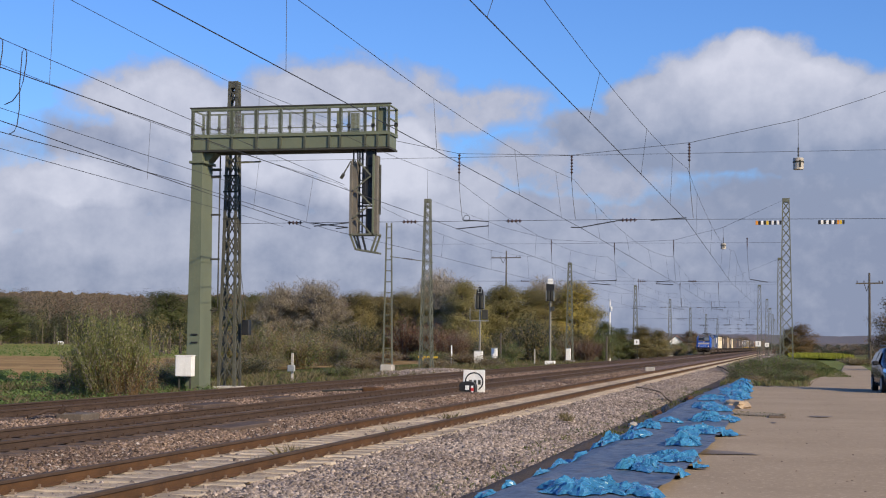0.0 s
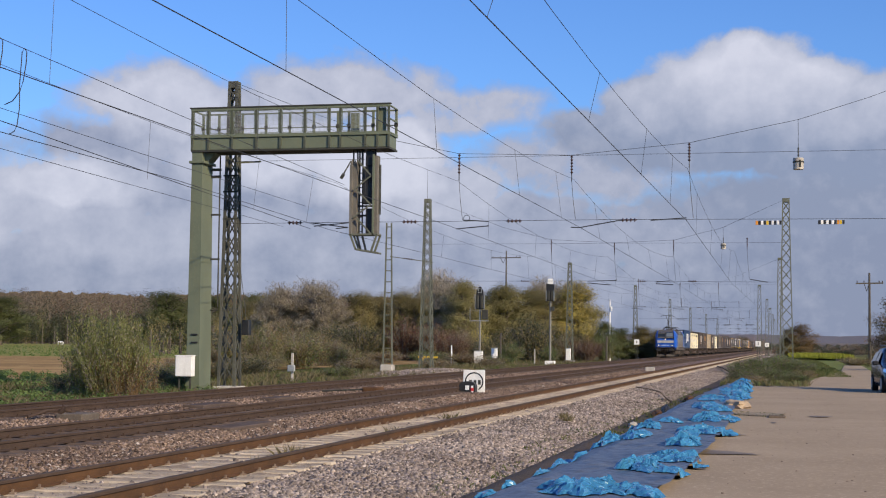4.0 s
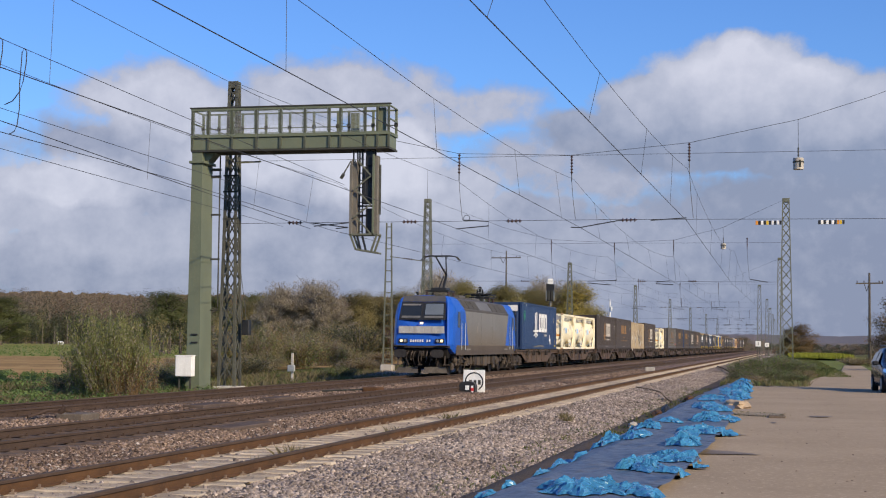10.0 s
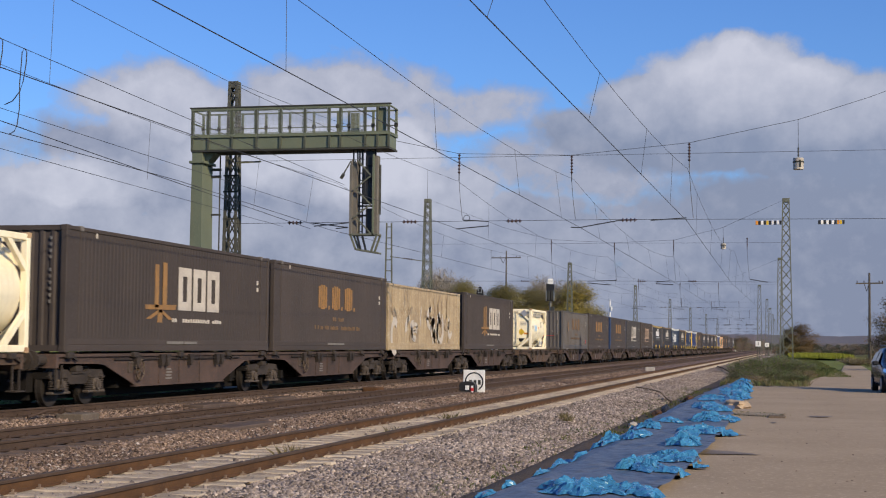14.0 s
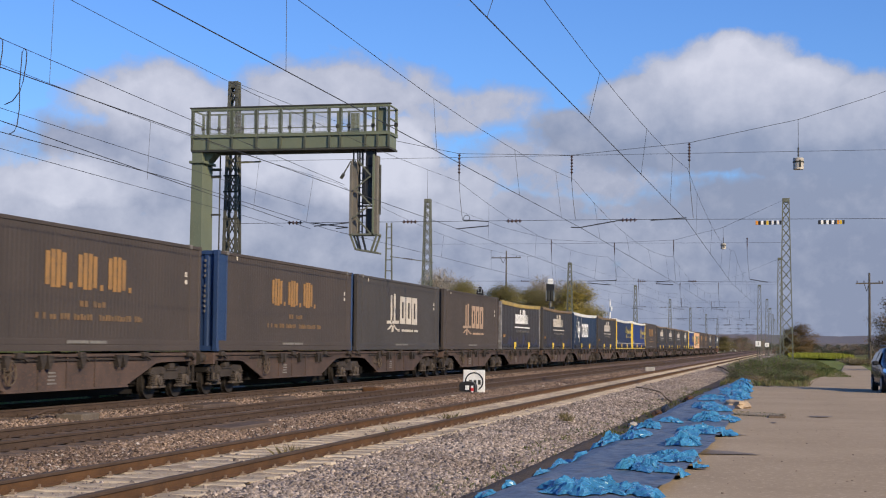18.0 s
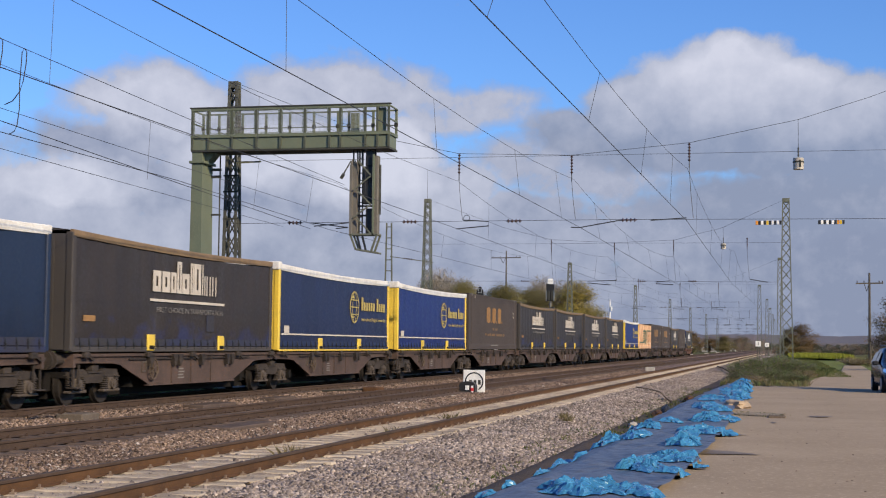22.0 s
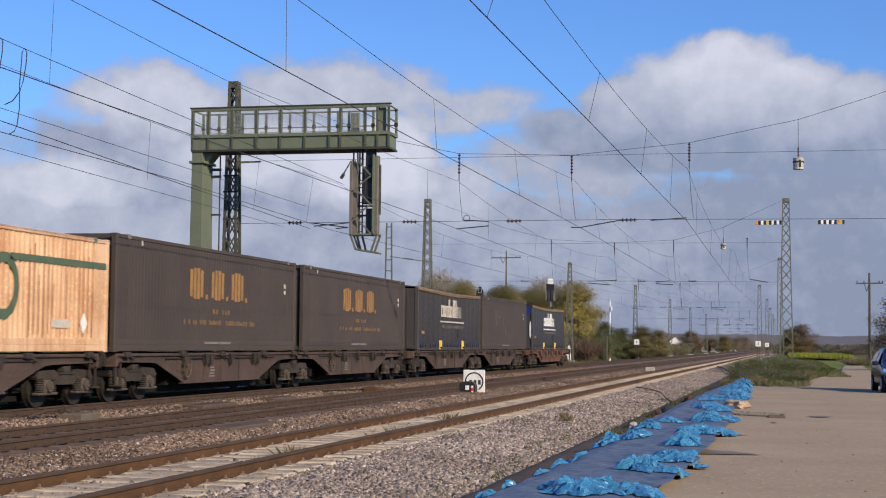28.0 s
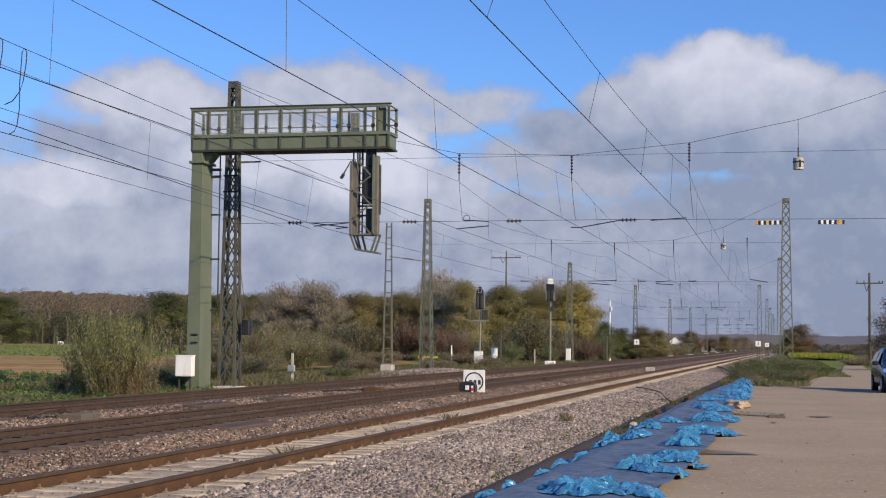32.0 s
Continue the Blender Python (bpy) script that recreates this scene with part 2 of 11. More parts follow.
M_WIRE = surface("dark_wire", (0.055, 0.055, 0.055), rough=0.6, metal=0.5, scale=5, fine=50, bump=0)
M_WHITE = surface("white_paint", (0.80, 0.79, 0.76), (0.72, 0.70, 0.66), rough=0.6, scale=3, fine=20, bump=0.03, streak=0.15)
M_CONCRETE = surface("pale_concrete", (0.44, 0.41, 0.36), (0.34, 0.31, 0.27), rough=0.95, scale=2, fine=25, bump=0.3)
M_YELLOW = surface("yellow_paint", (0.66, 0.44, 0.03), (0.55, 0.35, 0.03), rough=0.5, scale=3, fine=25, bump=0.03, streak=0.3)
M_INSUL = surface("brown_porcelain", (0.06, 0.03, 0.022), rough=0.3, scale=5, fine=30, bump=0)
M_RED = surface("red_paint", (0.55, 0.03, 0.03), rough=0.5, scale=5, fine=30, bump=0)
M_BARK = surface("bark", (0.17, 0.145, 0.12), (0.11, 0.09, 0.075), (0.25, 0.22, 0.19), rough=0.95, scale=2, fine=18, bump=0.6, dist=0.02)
M_WOODPOLE = surface("weathered_pole_wood", (0.10, 0.085, 0.07), (0.07, 0.06, 0.05), rough=0.9, scale=1, fine=15, bump=0.3, stretch=(8, 8, 0.4))
M_TARP = surface("slate_blue_tarpaulin", (0.086, 0.099, 0.123), (0.107, 0.121, 0.145), (0.0705, 0.0828, 0.106), rough=0.42, scale=0.7, fine=9, bump=0.35, dist=0.02, spec=0.5, rvar=0.1)
M_TARPBLUE = surface("bright_blue_plastic", (0.050, 0.215, 0.375), (0.026, 0.125, 0.24), (0.10, 0.32, 0.50), rough=0.20, scale=2.5, fine=14, bump=0.3, dist=0.02, spec=0.6, rvar=0.12)


def wrinkled(m, scale, detail, dist, strength=0.9):
    """Sharp folds in a plastic sheet."""
    nd, lk = m.node_tree.nodes, m.node_tree.links
    bs = nd["Principled BSDF"]
    rg = nd.new("ShaderNodeTexNoise")
    rg.noise_type = 'RIDGED_MULTIFRACTAL'
    rg.inputs["Scale"].default_value = scale
    rg.inputs["Detail"].default_value = detail
    lk.new(nd.new("ShaderNodeTexCoord").outputs["Object"], rg.inputs["Vector"])
    bp = nd.new("ShaderNodeBump")
    bp.inputs["Strength"].default_value = strength
    bp.inputs["Distance"].default_value = dist
    lk.new(rg.outputs["Fac"], bp.inputs["Height"])
    lk.new(bs.inputs["Normal"].links[0].from_socket, bp.inputs["Normal"])
    lk.new(bp.outputs[0], bs.inputs["Normal"])


wrinkled(M_TARPBLUE, 3.2, 3.0, 0.07)
wrinkled(M_TARP, 1.7, 4.0, 0.17, 0.9)
L_OLIVE = leafy("olive_leaves", [(0.18, 0.177, 0.0647), (0.237, 0.219, 0.0859), (0.278, 0.239, 0.101), (0.312, 0.245, 0.114)])
L_GREEN = leafy("green_leaves", [(0.088, 0.103, 0.037), (0.112, 0.125, 0.048), (0.150, 0.156, 0.060)])
L_YELLOW = leafy("yellow_leaves", [(0.362, 0.302, 0.0773), (0.457, 0.362, 0.0902), (0.538, 0.43, 0.116), (0.377, 0.323, 0.0902)])
L_RUST = leafy("russet_leaves", [(0.161, 0.0978, 0.0517), (0.23, 0.132, 0.0633), (0.184, 0.138, 0.0633), (0.276, 0.172, 0.0862)])
L_RED = leafy("red_leaves", [(0.119, 0.065, 0.05), (0.169, 0.075, 0.0575), (0.15, 0.106, 0.0688), (0.188, 0.085, 0.0625)])
L_TWIG = leafy("bare_twigs", [(0.22, 0.185, 0.14), (0.29, 0.245, 0.185), (0.35, 0.30, 0.23), (0.24, 0.22, 0.135)], trans=0.3)
L_WILLOW = leafy("willow_leaves", [(0.134, 0.164, 0.0463), (0.171, 0.195, 0.0573), (0.227, 0.232, 0.0882), (0.204, 0.181, 0.0551)])
L_GRASS = leafy("grass_blades", [(0.055, 0.08, 0.022), (0.085, 0.115, 0.03), (0.14, 0.15, 0.05), (0.21, 0.175, 0.085)])
L_WEED = leafy("leafy_weeds", [(0.10, 0.155, 0.042), (0.145, 0.21, 0.06), (0.20, 0.26, 0.088)])
L_FAR = leafy("distant_bare_woods", [(0.181, 0.152, 0.113), (0.203, 0.167, 0.123), (0.225, 0.181, 0.128), (0.189, 0.171, 0.113)], trans=0.4)
L_FARDARK = leafy("distant_green_woods", [(0.054, 0.065, 0.038), (0.071, 0.081, 0.043), (0.086, 0.089, 0.052)], trans=0.4)
L_DULL = leafy("dull_autumn_leaves", [(0.157, 0.146, 0.0607), (0.201, 0.18, 0.0759), (0.246, 0.202, 0.0847), (0.268, 0.202, 0.1)])
L_FARRUST = leafy("distant_russet_woods", [(0.182, 0.119, 0.077), (0.224, 0.140, 0.087), (0.161, 0.119, 0.084)], trans=0.4)
L_FARPALE = leafy("distant_pale_twigs", [(0.221, 0.189, 0.150), (0.260, 0.221, 0.169), (0.234, 0.208, 0.143)], trans=0.4)
L_RAPE = leafy("rape_flower_heads", [(0.25, 0.27, 0.04), (0.36, 0.36, 0.045), (0.13, 0.17, 0.035)])
M_POSTGREY = surface("weathered_grey_post", (0.20, 0.19, 0.165), (0.15, 0.14, 0.12), rough=0.7, scale=2, fine=25, bump=0.1)
M_WOODMASS = surface("wood_interior", (0.165, 0.122, 0.085), (0.12, 0.098, 0.066), (0.21, 0.148, 0.098), rough=1.0, scale=0.10, fine=0.9, bump=0.8, dist=0.8, stretch=(1.0, 1.0, 0.3), spec=0)
L_DRY = leafy("dry_grass", [(0.17, 0.135, 0.07), (0.23, 0.185, 0.10), (0.13, 0.12, 0.05)])

# ================= sky and far land =================


def cloud_layer(name, label, radius, blobs, seed, base_dark, az0, az1, el0, el1, cover=0.0, warp_by=1.0, crown=None, edge=(0.16, 0.60)):
    """A far curved sheet of cloud; blobs are soft ellipses (azimuth, elevation, half widths, weight) in degrees from the tracks."""
    m, nd, lk, bs = nodes_of(name)
    nd.remove(bs)
    uv = nd.new("ShaderNodeUVMap").outputs[0]
    warp = nd.new("ShaderNodeTexNoise")
    warp.inputs["Scale"].default_value = 0.42
    warp.inputs["Detail"].default_value = 7
    warp.inputs["Roughness"].default_value = 0.52
    off = nd.new("ShaderNodeMapping")
    off.inputs["Location"].default_value = (seed, seed * 0.7, 0)
    lk.new(uv, off.inputs["Vector"])
    lk.new(off.outputs[0], warp.inputs["Vector"])
    sub = nd.new("ShaderNodeVectorMath")
    sub.operation = 'MULTIPLY_ADD'
    lk.new(warp.outputs["Color"], sub.inputs[0])
    sub.inputs[1].default_value = (2.6 * warp_by, 2.0 * warp_by, 0)
    sub.inputs[2].default_value = (-1.3 * warp_by, -1.0 * warp_by, 0)
    add = nd.new("ShaderNodeVectorMath")
    lk.new(uv, add.inputs[0])
    lk.new(sub.outputs[0], add.inputs[1])
    total, light = None, None
    for az, el, wa, we, wt, li in blobs:
        mp = nd.new("ShaderNodeMapping")
        mp.vector_type = 'TEXTURE'
        mp.inputs["Location"].default_value = (az, el, 0)
        mp.inputs["Scale"].default_value = (wa, we, 1)
        lk.new(add.outputs[0], mp.inputs["Vector"])
        ln = nd.new("ShaderNodeVectorMath")
        ln.operation = 'LENGTH'
        lk.new(mp.outputs[0], ln.inputs[0])
        val = ranged(nd, lk, ln.outputs["Value"], 1.25, 0.55, 0.0, wt)
        if total is None:
            total, light = val, None
        else:
            mx = nd.new("ShaderNodeMath")
            mx.operation = 'MAXIMUM'
            lk.new(total, mx.inputs[0])
            lk.new(val, mx.inputs[1])
            total = mx.outputs[0]
        if li:
            # the sunlit crown of a cloud
            if light is None:
                light = ranged(nd, lk, ln.outputs["Value"], 1.3, 0.6, 0.0, li)
            else:
                mx = nd.new("ShaderNodeMath")
                mx.operation = 'MAXIMUM'
                lk.new(light, mx.inputs[0])
                lk.new(ranged(nd, lk, ln.outputs["Value"], 1.3, 0.6, 0.0, li), mx.inputs[1])
                light = mx.outputs[0]
    fine = noise_of(nd, lk, 0.75, 6, 0.6, off.outputs[0])
    if crown:
        # the cloud greys from its crown down to its base
        sp = nd.new("ShaderNodeSeparateXYZ")
        lk.new(add.outputs[0], sp.inputs[0])
        mu = nd.new("ShaderNodeMath")
        mu.operation = 'MULTIPLY'
        lk.new(ranged(nd, lk, sp.outputs[1], crown[0], crown[1]), mu.inputs[0])
        lk.new(light, mu.inputs[1])
        light = mu.outputs[0]
    fm = nd.new("ShaderNodeMath")
    fm.operation = 'MULTIPLY_ADD'
    lk.new(ranged(nd, lk, fine, 0.25, 0.75, -0.22, 0.22), fm.inputs[0])
    fm.inputs[1].default_value = 1.0
    lk.new(total, fm.inputs[2])
    alpha = ranged(nd, lk, fm.outputs[0], edge[0] - cover, edge[1], 0.0, 0.97)
    lit = nd.new("ShaderNodeMath")
    lit.operation = 'MULTIPLY_ADD'
    lk.new(ranged(nd, lk, fine, 0.3, 0.7, -0.17, 0.15), lit.inputs[0])
    lit.inputs[1].default_value = 1.0
    lk.new(light, lit.inputs[2])
    lit.use_clamp = True
    col = mixc(nd, lk, lit.outputs[0], base_dark, (0.67, 0.685, 0.795))
    em = nd.new("ShaderNodeEmission")
    lk.new(col, em.inputs["Color"])
    em.inputs["Strength"].default_value = 1.0
    tr = nd.new("ShaderNodeBsdfTransparent")
    ms = nd.new("ShaderNodeMixShader")
    lk.new(alpha, ms.inputs[0])
    lk.new(tr.outputs[0], ms.inputs[1])
    lk.new(em.outputs[0], ms.inputs[2])
    lk.new(ms.outputs[0], nd["Material Output"].inputs["Surface"])
    na, ne = 40, 20
    vs, fs, uvs = [], [], []
    for j in range(ne + 1):
        e = el0 + (el1 - el0) * j / ne
        for i in range(na + 1):
            a = az0 + (az1 - az0) * i / na
            ra, re = radians(a), radians(e)
            vs.append((radius * math.sin(ra) * math.cos(re), radius * math.cos(ra) * math.cos(re), radius * math.sin(re)))
            uvs.append((a, e))
    for j in range(ne):
        for i in range(na):
            k = j * (na + 1) + i
            fs.append((k, k + 1, k + na + 2, k + na + 1))
    me = bpy.data.meshes.new(name)
    me.from_pydata(vs, [], fs)
    lay = me.uv_layers.new(name="UVMap")
    for lp in me.loops:
        lay.data[lp.index].uv = uvs[lp.vertex_index]
    me.materials.append(m)
    ob = new(name, me)
    ob.location = EYE
    return tagged(ob, label, "cloud", kind="structure")


cloud_right = cloud_layer("backdrop_cumulus", "large white cumulus cloud with a grey base", 4100, [
    (-1.5, 9.55, 3.7, 1.9, 1.0, 1.0), (-4.7, 8.9, 2.5, 1.35, 1.0, 0.75), (2.2, 8.7, 3.2, 1.45, 1.0, 0.95), (-1.4, 10.55, 1.7, 1.0, 1.0, 1.0), (1.0, 9.6, 2.2, 1.2, 1.0, 1.0),
    (-0.5, 7.6, 7.0, 1.35, 0.95, 0.42), (3.6, 7.2, 5.0, 1.3, 0.85, 0.4), (3.0, 5.4, 9.0, 1.5, 0.62, 0.15), (-6.8, 8.1, 2.6, 0.95, 0.7, 0.35)],
    3.1, (0.275, 0.325, 0.46), -14, 14, 3.0, 17.0, warp_by=0.62, crown=(6.6, 10.6), edge=(0.18, 0.52))
cloud_left = cloud_layer("backdrop_cloud_bank", "broken grey and white cloud bank over the woods", 4300, [
    (-23.6, 8.9, 3.2, 1.5, 0.95, 0.8), (-20.8, 8.0, 4.2, 1.7, 0.85, 0.45), (-17.0, 9.4, 4.5, 1.5, 0.75, 0.6), (-12.0, 8.8, 3.6, 1.1, 0.6, 0.5),
    (-26.8, 5.7, 3.2, 1.2, 0.9, 0.85), (-29.5, 4.6, 3.5, 1.2, 0.8, 0.6), (-24.0, 3.9, 6.0, 1.5, 0.8, 0.45), (-15.5, 6.5, 3.0, 1.7, 0.95, 1.0), (-13.0, 5.8, 3.6, 1.5, 0.75, 0.6),
    (-18.5, 4.0, 5.0, 1.5, 0.75, 0.28), (-19.0, 7.0, 4.6, 1.4, 0.92, 0.85), (-14.6, 7.3, 2.4, 1.4, 0.92, 0.9), (-8.0, 3.7, 6.0, 1.5, 0.7, 0.28), (-20.0, 1.6, 16.0, 2.0, 0.7, 0.1), (-8.0, 6.6, 5.0, 1.6, 0.6, 0.35), (-5.0, 5.0, 4.0, 0.9, 0.6, 0.25),
    (0.0, 4.2, 9.0, 2.0, 0.85, 0.0), (-2.0, 1.2, 18.0, 2.6, 0.95, 0.0), (-21.0, 4.6, 13.0, 3.6, 0.72, 0.2), (-22.5, 6.8, 7.0, 2.0, 0.7, 0.15), (-19.0, 2.6, 17.0, 2.2, 0.8, 0.22), (-10.0, 4.0, 7.0, 2.0, 0.75, 0.25)],
    11.7, (0.262, 0.302, 0.43), -40, 16, -0.5, 15.0)


def ridge(name, label, dist, az0, az1, h0, h1, mat, seed, step=0.25, crowns=0.0):
    """A low far ridge as a long wavy bank; crowns: how far single tree tops stand out of its edge."""
    mb = MB()
    rows = []
    a = az0
    while a <= az1 + 1e-6:
        r = radians(a)
        h = h0 + (h1 - h0) * (0.5 + 0.5 * noise.noise((a * 0.35, seed, 0))) + (h1 - h0) * 0.15 * noise.noise((a * 2.5, seed, 3))
        h += crowns * (1 - 2 * abs(noise.noise((a * 2.4, seed, 9)))) + crowns * 0.5 * noise.noise((a * 7.0, seed, 5)) + crowns * 0.3 * noise.noise((a * 19.0, seed, 7)) + crowns * 0.35 * noise.noise((a * 48.0, seed, 2))
        rows.append([(dist * math.sin(r), dist * math.cos(r), -4), (dist * 1.01 * math.sin(r), dist * 1.01 * math.cos(r), h), (dist * 1.06 * math.sin(r), dist * 1.06 * math.cos(r), -4)])
        a += step
    mb.loft(rows, 0, caps=True, close=False)
    return thing(name, label, "hill", kind="structure", mb=mb, material=mat, smooth=True)


# the far hills hold the haze of distance in their blue-grey base colour
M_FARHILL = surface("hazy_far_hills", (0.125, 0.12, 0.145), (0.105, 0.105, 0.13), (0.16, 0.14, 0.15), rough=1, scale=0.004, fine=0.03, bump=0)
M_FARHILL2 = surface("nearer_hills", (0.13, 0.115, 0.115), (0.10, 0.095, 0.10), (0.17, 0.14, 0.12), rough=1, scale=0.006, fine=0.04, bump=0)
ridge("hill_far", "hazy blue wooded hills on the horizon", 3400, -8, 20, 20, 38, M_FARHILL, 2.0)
ridge("hill_near", "low brown wooded rise at the edge of the fields", 1500, -3, 22, 3, 9, M_FARHILL2, 7.0, 0.15)

# ================= ground =================
X_FAR, X_MID, X_NEAR = -17.2, -12.2, -7.5


def sheet(name, label, category, xs, ys, zf, mat, kind="structure", smooth=True):
    """A ground sheet over a grid of x and y lines; zf gives the height."""
    nx, ny = len(xs), len(ys)
    v = [(x, y, zf(x, y)) for y in ys for x in xs]
    f = [(j * nx + i, j * nx + i + 1, (j + 1) * nx + i + 1, (j + 1) * nx + i) for j in range(ny - 1) for i in range(nx - 1)]
    me = bpy.data.meshes.new(name)
    me.from_pydata(v, [], f)
    me.materials.append(mat)
    if smooth:
        me.polygons.foreach_set("use_smooth", [True] * len(f))
    ob = new(name, me)
    return tagged(ob, label, category, kind=kind)


def fbm(x, y, s, k=3):
    t, a = 0.0, 1.0
    for i in range(k):
        t += a * noise.noise((x * s, y * s, 4.7 * i))
        s, a = s * 2.1, a * 0.5
    return t


def lerp_table(table, x):
    for (a, za), (b, zb) in zip(table, table[1:]):
        if x <= b:
            return za if x <= a else za + (zb - za) * (x - a) / (b - a)
    return table[-1][1]


GROUND = [(-5000, -0.6), (-23, -0.5), (-20.6, -0.62), (-4.6, -0.62), (-3.2, -0.5), (-1.0, -0.30), (0, -0.28), (5000, -0.28)]


def ground_z(x, y):
    return lerp_table(GROUND, x) + (0.10 * fbm(x, y, 0.12) if x < -22 else 0.0)


def spaced(lo, hi, first, grow):
    out, d = [lo], first
    while out[-1] < hi:
        out.append(min(hi, out[-1] + d))
        d *= grow
    return out


gx = sorted(set([-x for x in spaced(23, 4900, 1.5, 1.25)] + [-20.6, -17, -12, -7, -4.6, -3.2, -1.0, 0] + spaced(2, 4900, 2, 1.35)))
gy = sorted(set([-x for x in spaced(0, 4900, 10, 1.5)] + spaced(4, 4900, 3, 1.07)))
sheet("ground", "rough grassy earth beside the railway", "ground", gx, gy, ground_z, M_EARTH)


def frange(a, b, s):
    n = max(1, int(round((b - a) / s)))
    return [a + (b - a) * i / n for i in range(n + 1)]


BED = [(-20.6, -0.60), (-19.6, -0.30), (-18.6, -0.20), (-15.8, -0.20), (-14.7, -0.28), (-13.6, -0.20), (-10.8, -0.20), (-9.9, -0.29), (-8.9, -0.20), (-6.1, -0.20), (-5.5, -0.24), (-4.3, -0.36), (-3.35, -0.40)]


def bed_z(x, y):
    w = 0.035 * fbm(x, y, 1.3) if -14.9 < x < -14.0 or -10.3 < x < -9.4 or x > -6.2 else 0.012 * fbm(x, y, 2.0)
    return lerp_table(BED, x) + w


bx = frange(-20.6, -9.9, 0.3)
bx2 = frange(-9.9, -3.35, 0.15)
by = frange(-60, 8, 4) + frange(8, 70, 0.3)[1:] + frange(70, 160, 1.5)[1:] + spaced(160, 1800, 6, 1.15)[1:]
sheet("ballast_bed_old", "brown rust-stained ballast under the old tracks", "ballast", bx, by, bed_z, M_BEDBROWN)
sheet("ballast_bed_new", "pale grey ballast of the renewed track", "ballast", bx2, by, bed_z, M_BED)
M_SOIL = surface("damp_dark_soil", (0.085, 0.062, 0.045), (0.06, 0.045, 0.033), (0.12, 0.09, 0.065), rough=0.95, scale=0.8, fine=14, bump=0.8, dist=0.04)
# soil strip along the foot of the ballast, then the hard-standing
sheet("soil_strip", "dark damp soil along the foot of the ballast", "ground", frange(-3.95, -2.6, 0.15), frange(4, 90, 0.6) + [140, 300],
      lambda x, y: -0.30 - max(0.0, -3.82 - x) * 1.2 + 0.03 * fbm(x, y, 1.5), M_SOIL)


def road_z(x, y):
    return -0.10 + 0.012 * fbm(x, y, 0.25)


sheet("road", "worn pale brown asphalt of the loading road", "road", frange(-2.7, 11.5, 0.55), frange(-25, 66, 0.9), road_z, M_ASPHALT)
lane = MB()
lane.loft([[(a + (b - a) * k / 8, y, -0.125 + 0.015 * fbm(a + (b - a) * k / 8, y, 0.4)) for k in range(9)] for y in frange(65.9, 150, 2.0)
           for a, b in ((lerp_table([(66, 0.4), (84, 1.3), (112, 3.5), (150, 5.0)], y), lerp_table([(66, 11.4), (80, 8.0), (112, 5.6), (150, 6.6)], y)),)], 0, caps=False, close=False)
thing("track_lane", "dusty lane running on beside the railway", "road", kind="structure", mb=lane, material=M_ASPHALT, smooth=True)
sheet("meadow_strip", "grassy verge beyond the end of the hard-standing", "ground", [-3.0, -2, -1, 0, 1.1, 3, 5, 9, 16, 30, 60], frange(65.8, 320, 6),
      lambda x, y: -0.2 + 0.06 * fbm(x, y, 0.3), M_MEADOW)
sheet("rape_field", "yellow flowering field beside the line", "field", frange(-0.2, 8.6, 0.8), frange(213, 330, 5), lambda x, y: 0.10 + 0.15 * fbm(x, y, 0.5), M_RAPE)
sheet("ploughed_field", "bare brown ploughed field", "field", [-260, -200, -150, -110, -80, -60, -45, -36], frange(70, 170, 8), lambda x, y: -0.44 + 0.05 * fbm(x, y, 0.2), M_FIELD)
sheet("far_meadow", "bright green meadow strip by the far houses", "field", [-52, -47, -42, -37], frange(420, 720, 20), lambda x, y: -0.3, M_PASTURE)
sheet("pasture", "green pasture in front of the woods", "field", [-620, -420, -300, -220, -150, -100, -70, -50], frange(170, 640, 20), lambda x, y: -0.46 + max(0, y - 250) * 0.0022, M_PASTURE)

# ================= tracks =================
RAIL = [(-0.0625, -0.149), (0.0625, -0.149), (0.0625, -0.139), (0.010, -0.118), (0.010, -0.046), (0.0335, -0.038), (0.0335, -0.008), (0.026, 0.0), (-0.026, 0.0), (-0.0335, -0.008), (-0.0335, -0.038), (-0.010, -0.046), (-0.010, -0.118), (-0.0625, -0.139)]


